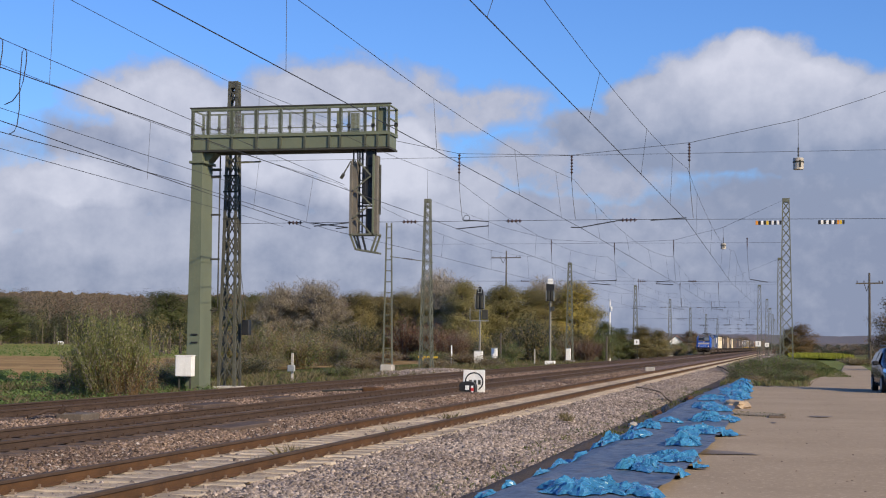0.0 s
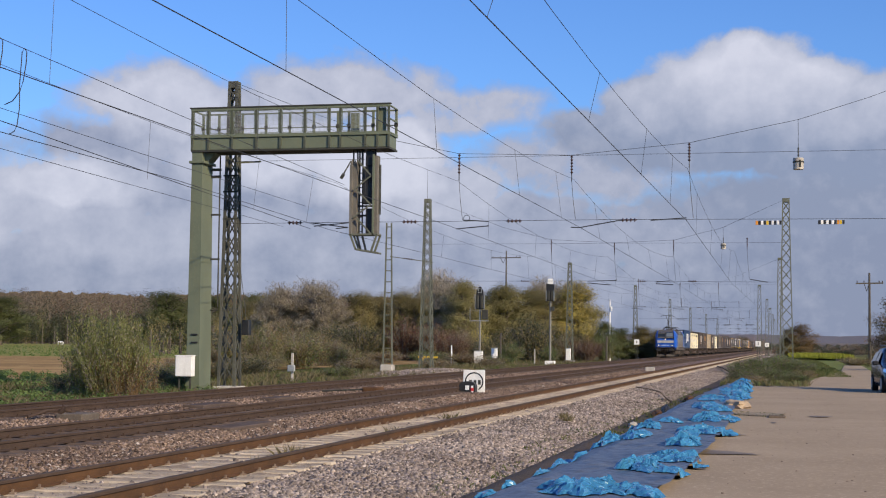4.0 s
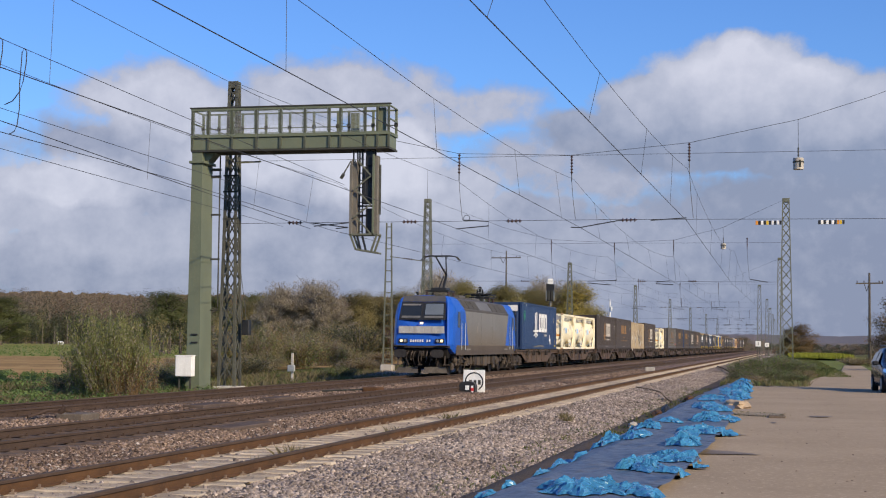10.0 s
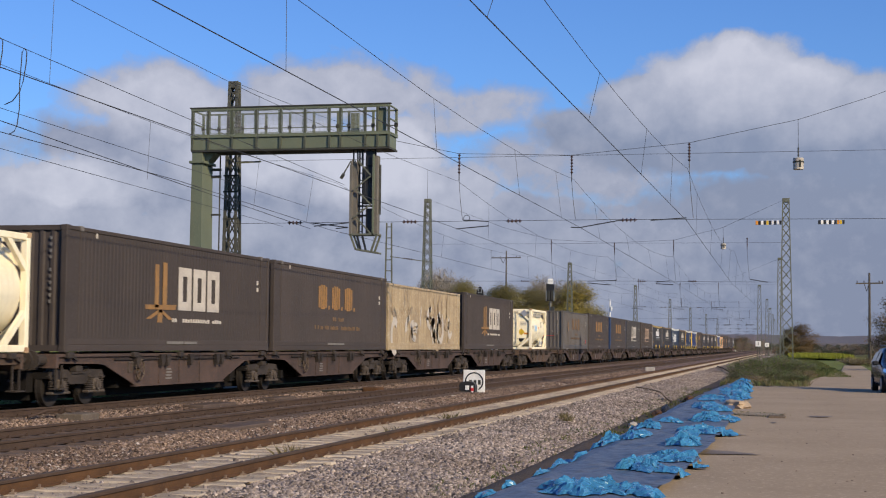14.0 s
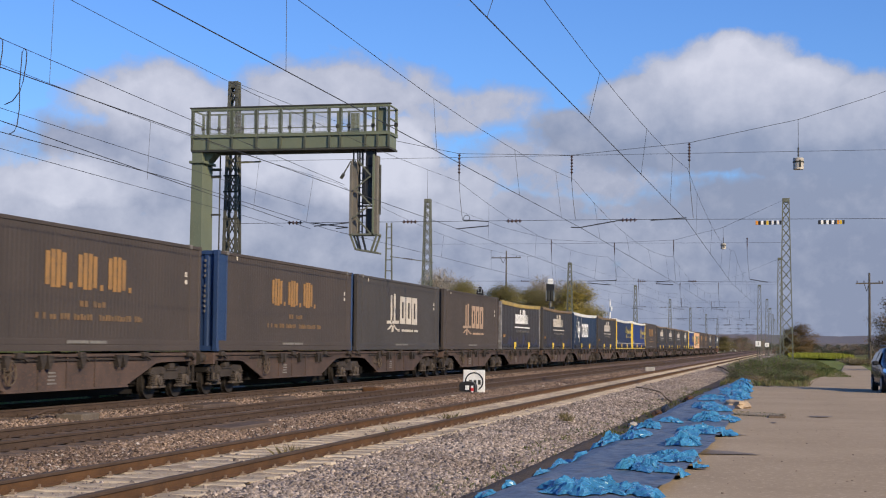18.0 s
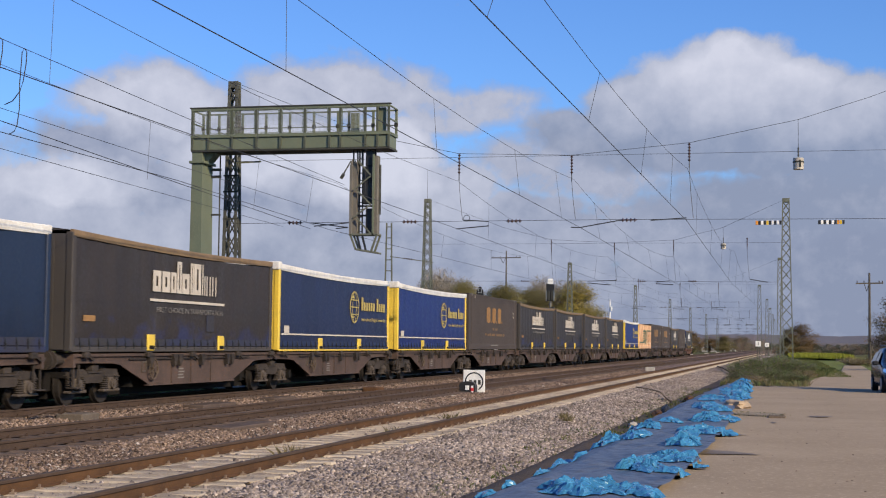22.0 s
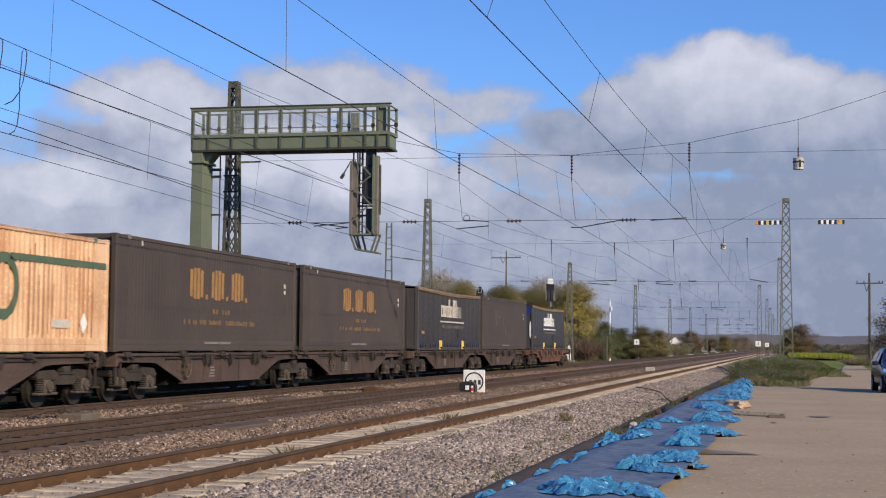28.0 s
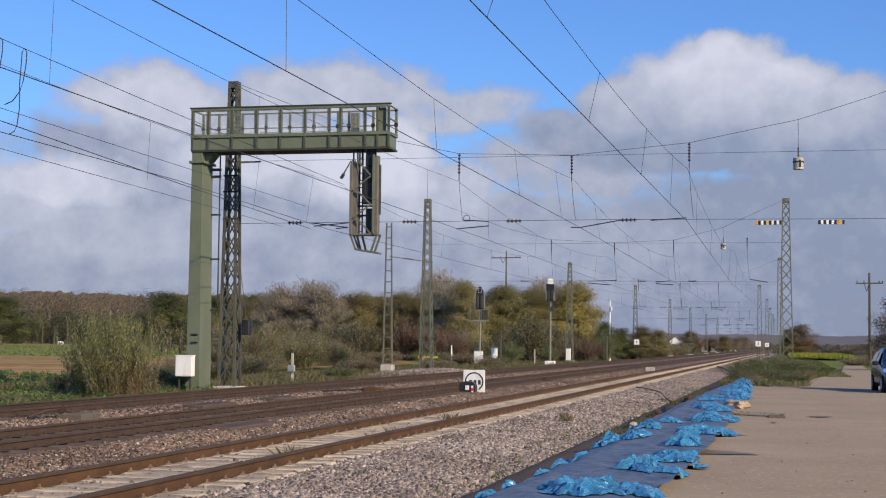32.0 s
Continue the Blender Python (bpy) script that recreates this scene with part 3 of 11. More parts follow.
def track(name, label, xc, side_mat, sleeper_mat, spacing, y_first, y_parts, y_last, wide, top_z, group):
    root = thing(name, label, "railway track", kind="structure")
    ys = [-40, 12, 40, 80, 160, 320, 640, 1300]
    for sx in (-1, 1):
        mb = MB()
        mb.loft([[(xc + sx * 0.7525 + p[0], y, p[1]) for p in RAIL] for y in ys])
        for i, f in enumerate(mb.f[:-2]):
            k = f[0] % len(RAIL)
            # dark steel on the head sides; beneath, it paints the undercut shadow line
            mb.m[i] = 1 if 6 <= k <= 8 else 2 if k in (4, 5, 9, 10) else 0
        part("rail", mb, [side_mat, M_RAILTOP, M_RAILDARK], root, smooth=False)
    mb = MB()
    hw = 1.3
    mb.loft([[(-hw, -wide / 2, top_z - 0.16), (hw, -wide / 2, top_z - 0.16), (hw, wide / 2, top_z - 0.16), (-hw, wide / 2, top_z - 0.16)],
             [(-hw, -wide / 2, top_z - 0.03), (hw, -wide / 2, top_z - 0.03), (hw, wide / 2, top_z - 0.03), (-hw, wide / 2, top_z - 0.03)],
             [(-hw + 0.03, -wide / 2 + 0.03, top_z), (hw - 0.03, -wide / 2 + 0.03, top_z), (hw - 0.03, wide / 2 - 0.03, top_z), (-hw + 0.03, wide / 2 - 0.03, top_z)]])
    me = mb.mesh("sleeper", sleeper_mat)
    y = y_first
    far, clips = MB(), MB()
    while y < y_last:
        if y < y_parts:
            s = part("sleeper", me, None, root)
            s.location = (xc + random.uniform(-0.02, 0.02), y, random.uniform(-0.006, 0.004))
            s.rotation_euler[2] = random.uniform(-0.01, 0.01)
        else:
            far.box(xc - hw, xc + hw, y - wide / 2, y + wide / 2, top_z - 0.1, top_z)
        if y < 150:
            for sx in (-1, 1):
                for d in (-1, 1):
                    x = xc + sx * 0.7525 + d * 0.095
                    clips.box(x - 0.03, x + 0.03, y - 0.032, y + 0.032, -0.152, -0.13)
                    clips.box(x - 0.011, x + 0.011, y - 0.011, y + 0.011, -0.13, -0.098)
        y += spacing
    ob = part("far_sleepers", far, sleeper_mat, root)
    tagged(ob, kind="stuff")
    ob = part("rail_fastenings", clips, M_CLIP if sleeper_mat is M_SLEEPER else M_RAILDARK, root)
    tagged(ob, kind="stuff")
    return root


M_CRIBDUST = surface("dusty_crib_stones", (0.415, 0.336, 0.244), (0.281, 0.22, 0.163), (0.561, 0.476, 0.362), rough=0.95, scale=1.2, fine=26, bump=0.9, dist=0.03, spec=0.1)
sheet("crib_fill", "pale dusty fines between the concrete sleepers", "ballast", frange(-8.72, -6.28, 0.12), frange(10, 60, 0.2) + frange(60, 150, 2.0)[1:], lambda x, y: -0.160 + 0.026 * fbm(x, y, 2.6), M_CRIBDUST)
track("track_1", "brown-railed track on pale concrete sleepers", X_NEAR, M_RAILSIDE, M_SLEEPER, 0.6, 6.0, 150, 420, 0.27, -0.149, "tracks")
track("track_2", "dark rusty track on old sleepers", X_MID, M_RAILDARK, M_OLDSLEEPER, 0.63, 14.0, 120, 300, 0.26, -0.149, "tracks")
track("track_3", "dark main-line track with worn railheads", X_FAR, M_RAILDARK, M_OLDSLEEPER, 0.63, 22.0, 120, 300, 0.26, -0.149, "tracks")


def stones(name, label, n, x0, x1, y0, y1, size, mat, zf, seed, power=1.0):
    """Loose broken stones lying on the bed, thicker towards the near end."""
    rng = np.random.default_rng(seed)
    base = np.array([(-1, -1, -0.7), (1, -1, -0.7), (1, 1, -0.7), (-1, 1, -0.7), (-0.7, -0.7, 0.7), (0.8, -0.6, 0.6), (0.6, 0.8, 0.8), (-0.8, 0.6, 0.65)])
    fq = np.array([(4, 5, 6, 7), (0, 1, 5, 4), (1, 2, 6, 5), (2, 3, 7, 6), (3, 0, 4, 7)])
    u = rng.random(n)
    y = y0 * (y1 / y0) ** (u ** power)
    x = rng.uniform(x0, x1, n)
    z = np.array([zf(a, b) for a, b in zip(x, y)])
    s = size * rng.uniform(0.55, 1.35, (n, 1)) * rng.uniform(0.7, 1.3, (n, 3))
    p = base[None] * s[:, None, :] + rng.normal(0, 0.30, (n, 8, 3)) * s[:, None, :]
    a, b = rng.uniform(0, 6.28, n), rng.normal(0, 0.45, n)
    ca, sa, cb, sb = np.cos(a)[:, None], np.sin(a)[:, None], np.cos(b)[:, None], np.sin(b)[:, None]
    px, py, pz = p[..., 0], p[..., 1] * cb - p[..., 2] * sb, p[..., 1] * sb + p[..., 2] * cb
    q = np.stack([px * ca - py * sa + x[:, None], px * sa + py * ca + y[:, None], pz + z[:, None] + size * 0.25], -1)
    v = q.reshape(-1, 3).astype(np.float32)
    f = (fq[None] + 8 * np.arange(n)[:, None, None]).reshape(-1)
    me = bpy.data.meshes.new(name)
    me.vertices.add(len(v))
    me.vertices.foreach_set("co", v.ravel())
    me.loops.add(len(f))
    me.loops.foreach_set("vertex_index", f.astype(np.int32))
    me.polygons.add(len(f) // 4)
    me.polygons.foreach_set("loop_start", np.arange(0, len(f), 4, dtype=np.int32))
    me.materials.append(mat)
    me.update(calc_edges=True)
    ob = new(name, me)
    return tagged(ob, label, "ballast", kind="stuff")


stones("ballast_stones", "loose pale grey and pinkish broken stones", 92000, -6.42, -3.84, 11, 110, 0.0235, M_STONE, bed_z, 1, 1.15)
stones("ballast_stones_inner", "loose brown broken stones between the tracks", 58000, -11.1, -8.5, 14, 110, 0.0215, M_BROWNSTONE, bed_z, 2, 1.1)
stones("ballast_stones_scatter", "scattered larger white stones among the brown ballast", 800, -11.1, -8.5, 14, 70, 0.026, M_WHITESTONE, bed_z, 8, 1.1)
stones("ballast_stones_middle", "loose brown stones between the main tracks", 20000, -16.2, -13.4, 24, 120, 0.029, M_BROWNSTONE, bed_z, 3)
stones("ballast_stones_crib", "pale stones in the gaps between the sleepers", 11000, -8.5, -6.5, 13, 80, 0.025, M_STONE, lambda x, y: -0.192, 4)
stones("ballast_stones_outer", "pale stones along the outer shoulder", 9000, -20.4, -18.7, 30, 130, 0.034, M_STONE, bed_z, 5)
stones("gravel_heap", "low spread of pale gravel beyond the tracks", 9000, -26.6, -21.2, 84, 112, 0.05, M_STONE, lambda x, y: ground_z(x, y) + 0.22 * max(0.0, 1 - ((x + 23.9) / 2.8) ** 2 - ((y - 98) / 15) ** 2), 9)

# ================= train =================
SPEED = 24.24            # metres a second, towards the camera
moving = []              # (thing, place along the line at the start)
M_LOCOBLUE = surface("locomotive_blue", (0.009, 0.085, 0.44), (0.008, 0.07, 0.37), (0.014, 0.105, 0.50), rough=0.38, scale=0.5, fine=12, bump=0.02, streak=0.12, spec=0.5)
M_LOCOGREY = surface("locomotive_silver_grey", (0.185, 0.172, 0.158), (0.155, 0.142, 0.125), (0.205, 0.195, 0.182), rough=0.45, scale=0.4, fine=12, bump=0.02, streak=0.35, dirt=(0.19, 0.16, 0.12), spec=0.5)
_nd, _lk = M_LOCOGREY.node_tree.nodes, M_LOCOGREY.node_tree.links
_bs = _nd["Principled BSDF"]
_tc = _nd.new("ShaderNodeTexCoord").outputs["Object"]
_sp = _nd.new("ShaderNodeSeparateXYZ")
_lk.new(_tc, _sp.inputs[0])
_ad = _nd.new("ShaderNodeMath")
_ad.operation = 'MULTIPLY_ADD'
_lk.new(noise_of(_nd, _lk, 0.6, 5, 0.6, _tc), _ad.inputs[0])
_ad.inputs[1].default_value = -1.2
_lk.new(_sp.outputs[2], _ad.inputs[2])
_lk.new(mixc(_nd, _lk, ranged(_nd, _lk, _ad.outputs[0], 0.75, 1.7, 0.75, 0.0), _bs.inputs["Base Color"].links[0].from_socket, (0.15, 0.115, 0.075)), _bs.inputs["Base Color"])


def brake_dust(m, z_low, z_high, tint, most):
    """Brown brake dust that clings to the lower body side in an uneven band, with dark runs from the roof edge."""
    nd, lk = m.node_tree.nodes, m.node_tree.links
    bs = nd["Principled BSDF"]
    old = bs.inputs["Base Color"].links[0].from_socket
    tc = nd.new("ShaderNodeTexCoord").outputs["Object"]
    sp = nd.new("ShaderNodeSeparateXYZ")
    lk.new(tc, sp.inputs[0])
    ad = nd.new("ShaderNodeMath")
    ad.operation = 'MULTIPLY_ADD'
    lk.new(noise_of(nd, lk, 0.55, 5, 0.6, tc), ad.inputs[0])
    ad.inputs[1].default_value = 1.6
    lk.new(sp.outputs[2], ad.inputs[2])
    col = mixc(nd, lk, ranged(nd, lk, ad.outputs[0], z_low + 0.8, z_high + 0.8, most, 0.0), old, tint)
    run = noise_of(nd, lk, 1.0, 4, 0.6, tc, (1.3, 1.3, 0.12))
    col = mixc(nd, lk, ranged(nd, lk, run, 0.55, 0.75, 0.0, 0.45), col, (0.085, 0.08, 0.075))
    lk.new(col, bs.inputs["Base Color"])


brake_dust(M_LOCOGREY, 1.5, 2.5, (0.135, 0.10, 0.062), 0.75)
M_LOCOROOF = surface("grimy_roof_grey", (0.092, 0.084, 0.078), (0.068, 0.062, 0.056), rough=0.7, scale=0.8, fine=14, bump=0.06)
M_GRIME = surface("brake_dust_brown", (0.085, 0.066, 0.052), (0.06, 0.047, 0.037), (0.12, 0.095, 0.076), rough=0.9, scale=0.9, fine=18, bump=0.2)
M_BOGIE = surface("oily_bogie_steel", (0.0425, 0.0323, 0.0255), (0.0213, 0.0161, 0.0127), (0.0808, 0.0612, 0.0476), rough=0.85, scale=1.5, fine=20, bump=0.2)
M_UNDER = surface("near_black", (0.012, 0.010, 0.009), (0.010, 0.009, 0.008), (0.028, 0.023, 0.019), rough=0.9, scale=2, fine=20, bump=0.2, spec=0.15)
M_WHEEL = surface("wheel_steel", (0.030, 0.024, 0.020), (0.022, 0.018, 0.015), rough=0.7, metal=0.3, scale=3, fine=20, bump=0.1)
M_WAGON = surface("dirty_wagon_brown", (0.082, 0.053, 0.042), (0.042, 0.029, 0.025), (0.145, 0.084, 0.058), rough=0.85, scale=0.95, fine=14, bump=0.12, streak=0.4, dirt=(0.05, 0.04, 0.033), obrand=0.12)
M_HANDWHEEL = surface("worn_tan_wheel_paint", (0.105, 0.074, 0.048), (0.065, 0.047, 0.034), rough=0.8, scale=4, fine=20, bump=0.1)
M_WAGONRUST = surface("rusty_wagon_brown", (0.098, 0.063, 0.043), (0.055, 0.037, 0.027), (0.160, 0.098, 0.058), rough=0.85, scale=0.9, fine=14, bump=0.12, streak=0.5, dirt=(0.05, 0.037, 0.03))
M_WAGONRED = surface("red_brown_wagon", (0.135, 0.058, 0.034), (0.085, 0.042, 0.028), (0.20, 0.095, 0.05), rough=0.8, scale=0.6, fine=14, bump=0.1, streak=0.45)
M_GLASS, _nd, _lk, _bs = nodes_of("dark_window_glass")
_bs.inputs["Base Color"].default_value = (0.02, 0.024, 0.028, 1)
_bs.inputs["Roughness"].default_value = 0.06
_bs.inputs["Specular IOR Level"].default_value = 0.6
M_LAMP = glow("lit_headlamp", (1.0, 0.74, 0.45), 1.0)
M_PLOUGH = surface("scraped_plough_paint", (0.095, 0.08, 0.066), (0.055, 0.046, 0.038), (0.17, 0.15, 0.125), rough=0.8, scale=2.5, fine=20, bump=0.1)
M_BUFFER = surface("greasy_buffer_steel", (0.030, 0.026, 0.024), (0.016, 0.014, 0.013), (0.06, 0.052, 0.046), rough=0.6, scale=4, fine=20, bump=0.1)
M_BROW = surface("grime_over_blue", (0.085, 0.080, 0.080), (0.05, 0.056, 0.075), (0.11, 0.10, 0.092), rough=0.6, scale=2.2, fine=12, bump=0.03)
M_GRILLE = surface("roof_grille_grey", (0.062, 0.057, 0.053), (0.048, 0.044, 0.04), rough=0.8, scale=1.5, fine=20, bump=0.1)
M_LOCOCOVER = surface("roof_cover_grey", (0.13, 0.128, 0.125), (0.105, 0.10, 0.095), rough=0.6, scale=0.8, fine=14, bump=0.03)
M_BLIND = surface("sun_blind_grey", (0.12, 0.142, 0.17), (0.10, 0.12, 0.145), rough=0.5, scale=1.0, fine=14, bump=0)
M_BAND = surface("dirty_white_band", (0.42, 0.41, 0.395), (0.31, 0.30, 0.28), rough=0.6, scale=2.0, fine=14, bump=0.03, streak=0.6, dirt=(0.2, 0.18, 0.16), stretch=(3, 3, 0.5))
M_CGREY = surface("dirty_container_grey", (0.060, 0.046, 0.039), (0.046, 0.036, 0.031), (0.073, 0.057, 0.048), rough=0.75, scale=0.5, fine=16, bump=0.05, streak=0.45, dirt=(0.062, 0.052, 0.045), obrand=0.1)
M_CGREYDK = surface("slate_container_grey", (0.056, 0.049, 0.046), (0.045, 0.039, 0.036), (0.068, 0.060, 0.056), rough=0.7, scale=0.35, fine=16, bump=0.05, streak=0.3, dirt=(0.055, 0.05, 0.045), obrand=0.1)
M_CRIB = surface("silver_grey_container", (0.105, 0.098, 0.094), (0.085, 0.068, 0.054), (0.135, 0.132, 0.132), rough=0.6, scale=0.5, fine=14, bump=0.05, streak=0.5, dirt=(0.10, 0.075, 0.055))
M_CBLUE = surface("container_blue", (0.020, 0.045, 0.115), (0.016, 0.036, 0.092), (0.026, 0.054, 0.135), rough=0.55, scale=0.4, fine=14, bump=0.04, streak=0.2, dirt=(0.02, 0.035, 0.08))
M_CCURTAIN = surface("charcoal_curtain", (0.037, 0.029, 0.026), (0.029, 0.024, 0.022), (0.045, 0.037, 0.032), rough=0.6, scale=0.4, fine=10, bump=0.06, streak=0.25, dirt=(0.075, 0.065, 0.056), obrand=0.12)
M_CNAVY = surface("navy_curtain", (0.014, 0.024, 0.054), (0.011, 0.019, 0.043), rough=0.5, scale=0.4, fine=10, bump=0.05, streak=0.15, dirt=(0.03, 0.035, 0.06))
M_DOORRUST = surface("rusted_door_paint", (0.22, 0.085, 0.04), (0.15, 0.06, 0.032), (0.55, 0.46, 0.38), rough=0.85, scale=1.6, fine=8, bump=0.1, stretch=(3, 3, 0.8))
M_CNIGHT = surface("blue_black_curtain", (0.039, 0.036, 0.038), (0.033, 0.030, 0.031), (0.047, 0.044, 0.046), rough=0.55, scale=0.4, fine=10, bump=0.06, streak=0.2, dirt=(0.06, 0.055, 0.05))
M_CROYALDULL = surface("dull_blue_curtain", (0.016, 0.025, 0.072), (0.013, 0.021, 0.056), (0.022, 0.032, 0.085), rough=0.6, scale=0.4, fine=10, bump=0.05, streak=0.3, dirt=(0.03, 0.03, 0.05))
M_CROYAL = surface("royal_blue_curtain", (0.015, 0.028, 0.135), (0.012, 0.024, 0.113), (0.019, 0.035, 0.157), rough=0.5, scale=0.4, fine=10, bump=0.05, streak=0.2, dirt=(0.025, 0.03, 0.11))
M_CYELLOW = surface("yellow_frame_paint", (0.72, 0.50, 0.06), (0.60, 0.42, 0.06), rough=0.5, scale=1.5, fine=14, bump=0.03, streak=0.3, dirt=(0.3, 0.2, 0.05))
M_CTAN = surface("tan_brown_paint", (0.215, 0.145, 0.08), (0.15, 0.10, 0.058), rough=0.7, scale=1.5, fine=10, bump=0.05)
M_CDULLYEL = surface("weathered_yellow_rail", (0.44, 0.31, 0.085), (0.26, 0.18, 0.07), (0.55, 0.40, 0.12), rough=0.7, scale=2.2, fine=12, bump=0.06, streak=0.4, dirt=(0.12, 0.09, 0.05))
M_CWORNPOST = surface("worn_pale_post", (0.20, 0.19, 0.19), (0.09, 0.085, 0.085), (0.42, 0.40, 0.38), rough=0.6, scale=1.6, fine=5, bump=0.06, streak=0.5, dirt=(0.25, 0.12, 0.05))


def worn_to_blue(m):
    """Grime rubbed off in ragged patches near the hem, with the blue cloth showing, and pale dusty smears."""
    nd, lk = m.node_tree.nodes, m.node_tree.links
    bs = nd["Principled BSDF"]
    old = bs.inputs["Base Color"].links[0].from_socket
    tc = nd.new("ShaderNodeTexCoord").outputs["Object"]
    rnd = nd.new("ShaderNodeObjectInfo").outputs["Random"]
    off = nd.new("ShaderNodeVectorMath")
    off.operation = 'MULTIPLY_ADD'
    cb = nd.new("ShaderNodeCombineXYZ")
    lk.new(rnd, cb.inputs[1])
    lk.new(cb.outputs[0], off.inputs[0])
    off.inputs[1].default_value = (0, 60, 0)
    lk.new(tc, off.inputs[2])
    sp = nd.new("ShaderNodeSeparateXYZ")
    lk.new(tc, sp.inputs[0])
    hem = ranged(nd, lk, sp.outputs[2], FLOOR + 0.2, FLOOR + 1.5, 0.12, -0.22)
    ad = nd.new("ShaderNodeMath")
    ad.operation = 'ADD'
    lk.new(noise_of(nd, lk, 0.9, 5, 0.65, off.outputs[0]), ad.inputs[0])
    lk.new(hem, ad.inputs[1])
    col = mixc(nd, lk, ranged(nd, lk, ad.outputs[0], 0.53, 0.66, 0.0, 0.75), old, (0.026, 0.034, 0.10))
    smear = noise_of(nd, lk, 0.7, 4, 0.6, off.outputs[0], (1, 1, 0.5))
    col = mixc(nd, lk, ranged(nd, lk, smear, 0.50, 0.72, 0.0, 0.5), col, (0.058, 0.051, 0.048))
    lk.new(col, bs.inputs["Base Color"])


M_CWHITE = surface("white_top_rail", (0.72, 0.70, 0.65), (0.58, 0.55, 0.5), rough=0.6, scale=1.5, fine=10, bump=0.05, streak=0.2)
M_CREAM = surface("cream_tank_paint", (0.90, 0.82, 0.60), (0.84, 0.74, 0.51), (0.92, 0.86, 0.68), rough=0.5, scale=0.8, fine=14, bump=0.03, streak=0.25, dirt=(0.42, 0.33, 0.19))
M_RUSTRUN = surface("rust_run", (0.34, 0.165, 0.08), (0.24, 0.11, 0.055), (0.46, 0.27, 0.15), rough=0.85, scale=1.2, fine=12, bump=0.05)
M_ORANGECREAM = surface("weathered_cream_container", (0.66, 0.435, 0.265), (0.50, 0.27, 0.135), (0.76, 0.56, 0.37), rough=0.65, scale=0.7, fine=14, bump=0.05, streak=0.9, dirt=(0.33, 0.135, 0.06))
M_RUSTYCREAM = surface("rusty_cream_paint", (0.50, 0.36, 0.20), (0.26, 0.13, 0.065), (0.62, 0.48, 0.30), rough=0.8, scale=6, fine=24, bump=0.2)
M_SCRAWL = surface("faded_brown_spray", (0.25, 0.175, 0.105), (0.34, 0.27, 0.18), (0.19, 0.15, 0.11), rough=0.7, scale=2.5, fine=12, bump=0)
M_LOGODUST = surface("dusty_orange_lettering", (0.40, 0.275, 0.185), (0.30, 0.205, 0.14), rough=0.7, scale=3, fine=18, bump=0)
M_LOGOTEAL = surface("green_badge", (0.03, 0.26, 0.14), (0.025, 0.20, 0.11), rough=0.6, scale=3, fine=18, bump=0)
M_GRAFBASE = surface("stained_cream_box", (0.42, 0.32, 0.19), (0.30, 0.22, 0.13), (0.60, 0.52, 0.38), rough=0.7, scale=0.9, fine=10, bump=0.05, streak=0.5)
M_PLACARD = surface("grey_placard", (0.24, 0.25, 0.28), (0.34, 0.35, 0.37), rough=0.6, scale=4, fine=18, bump=0)
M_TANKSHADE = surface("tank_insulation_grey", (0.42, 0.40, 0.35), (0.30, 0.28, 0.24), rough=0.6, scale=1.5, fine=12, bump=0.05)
M_LOGOORANGE = surface("faded_orange_lettering", (0.31, 0.165, 0.055), (0.21, 0.12, 0.05), rough=0.7, scale=3, fine=18, bump=0)
M_LOGOTAN = surface("dirty_pale_lettering", (0.52, 0.47, 0.40), (0.42, 0.37, 0.31), rough=0.7, scale=3, fine=18, bump=0)
M_LOGOWHITE = surface("white_lettering", (0.76, 0.75, 0.72), (0.66, 0.64, 0.61), rough=0.6, scale=3, fine=18, bump=0)
M_LOGOFAINTORANGE = surface("worn_orange_lettering", (0.19, 0.11, 0.05), (0.10, 0.07, 0.045), rough=0.7, scale=3, fine=18, bump=0)
M_LOGOFAINT = surface("worn_grey_lettering", (0.19, 0.175, 0.155), (0.12, 0.11, 0.10), rough=0.7, scale=3, fine=18, bump=0)
M_LOGOGOLD = surface("gold_lettering", (0.42, 0.33, 0.10), (0.35, 0.28, 0.1), rough=0.6, scale=3, fine=18, bump=0)
M_LOGOBLUE = surface("sky_blue_lettering", (0.36, 0.54, 0.74), (0.48, 0.60, 0.72), rough=0.6, scale=3, fine=18, bump=0)
M_LOGOGREEN = surface("dark_green_paint", (0.06, 0.10, 0.06), (0.10, 0.125, 0.075), rough=0.6, scale=3, fine=18, bump=0)
M_STRAPBLUE = surface("blue_stained_band", (0.036, 0.032, 0.032), (0.022, 0.027, 0.066), (0.045, 0.041, 0.04), rough=0.6, scale=1.1, fine=18, bump=0.1)
M_ORANGE = surface("orange_plate", (0.72, 0.28, 0.03), rough=0.5, scale=3, fine=20, bump=0)

RAIL_X = X_FAR


def corrugated(mb, x, y0, y1, z0, z1, pitch, depth, out, m=0):
    """A side wall of upright trapezoid ribs; out is +1 or -1 for the side that it faces."""
    n = max(1, int((y1 - y0) / pitch))
    p = (y1 - y0) / n
    line = []
    for i in range(n):
        a = y0 + i * p
        line += [(x, a), (x, a + 0.30 * p), (x - out * depth, a + 0.42 * p), (x - out * depth, a + 0.88 * p)]
    line.append((x, y1))
    k = len(mb.v)
    mb.v += [(q[0], q[1], z) for z in (z0, z1) for q in line]
    w = len(line)
    for i in range(w - 1):
        mb.f.append((k + i, k + i + 1, k + w + i + 1, k + w + i))
        mb.m.append(m)


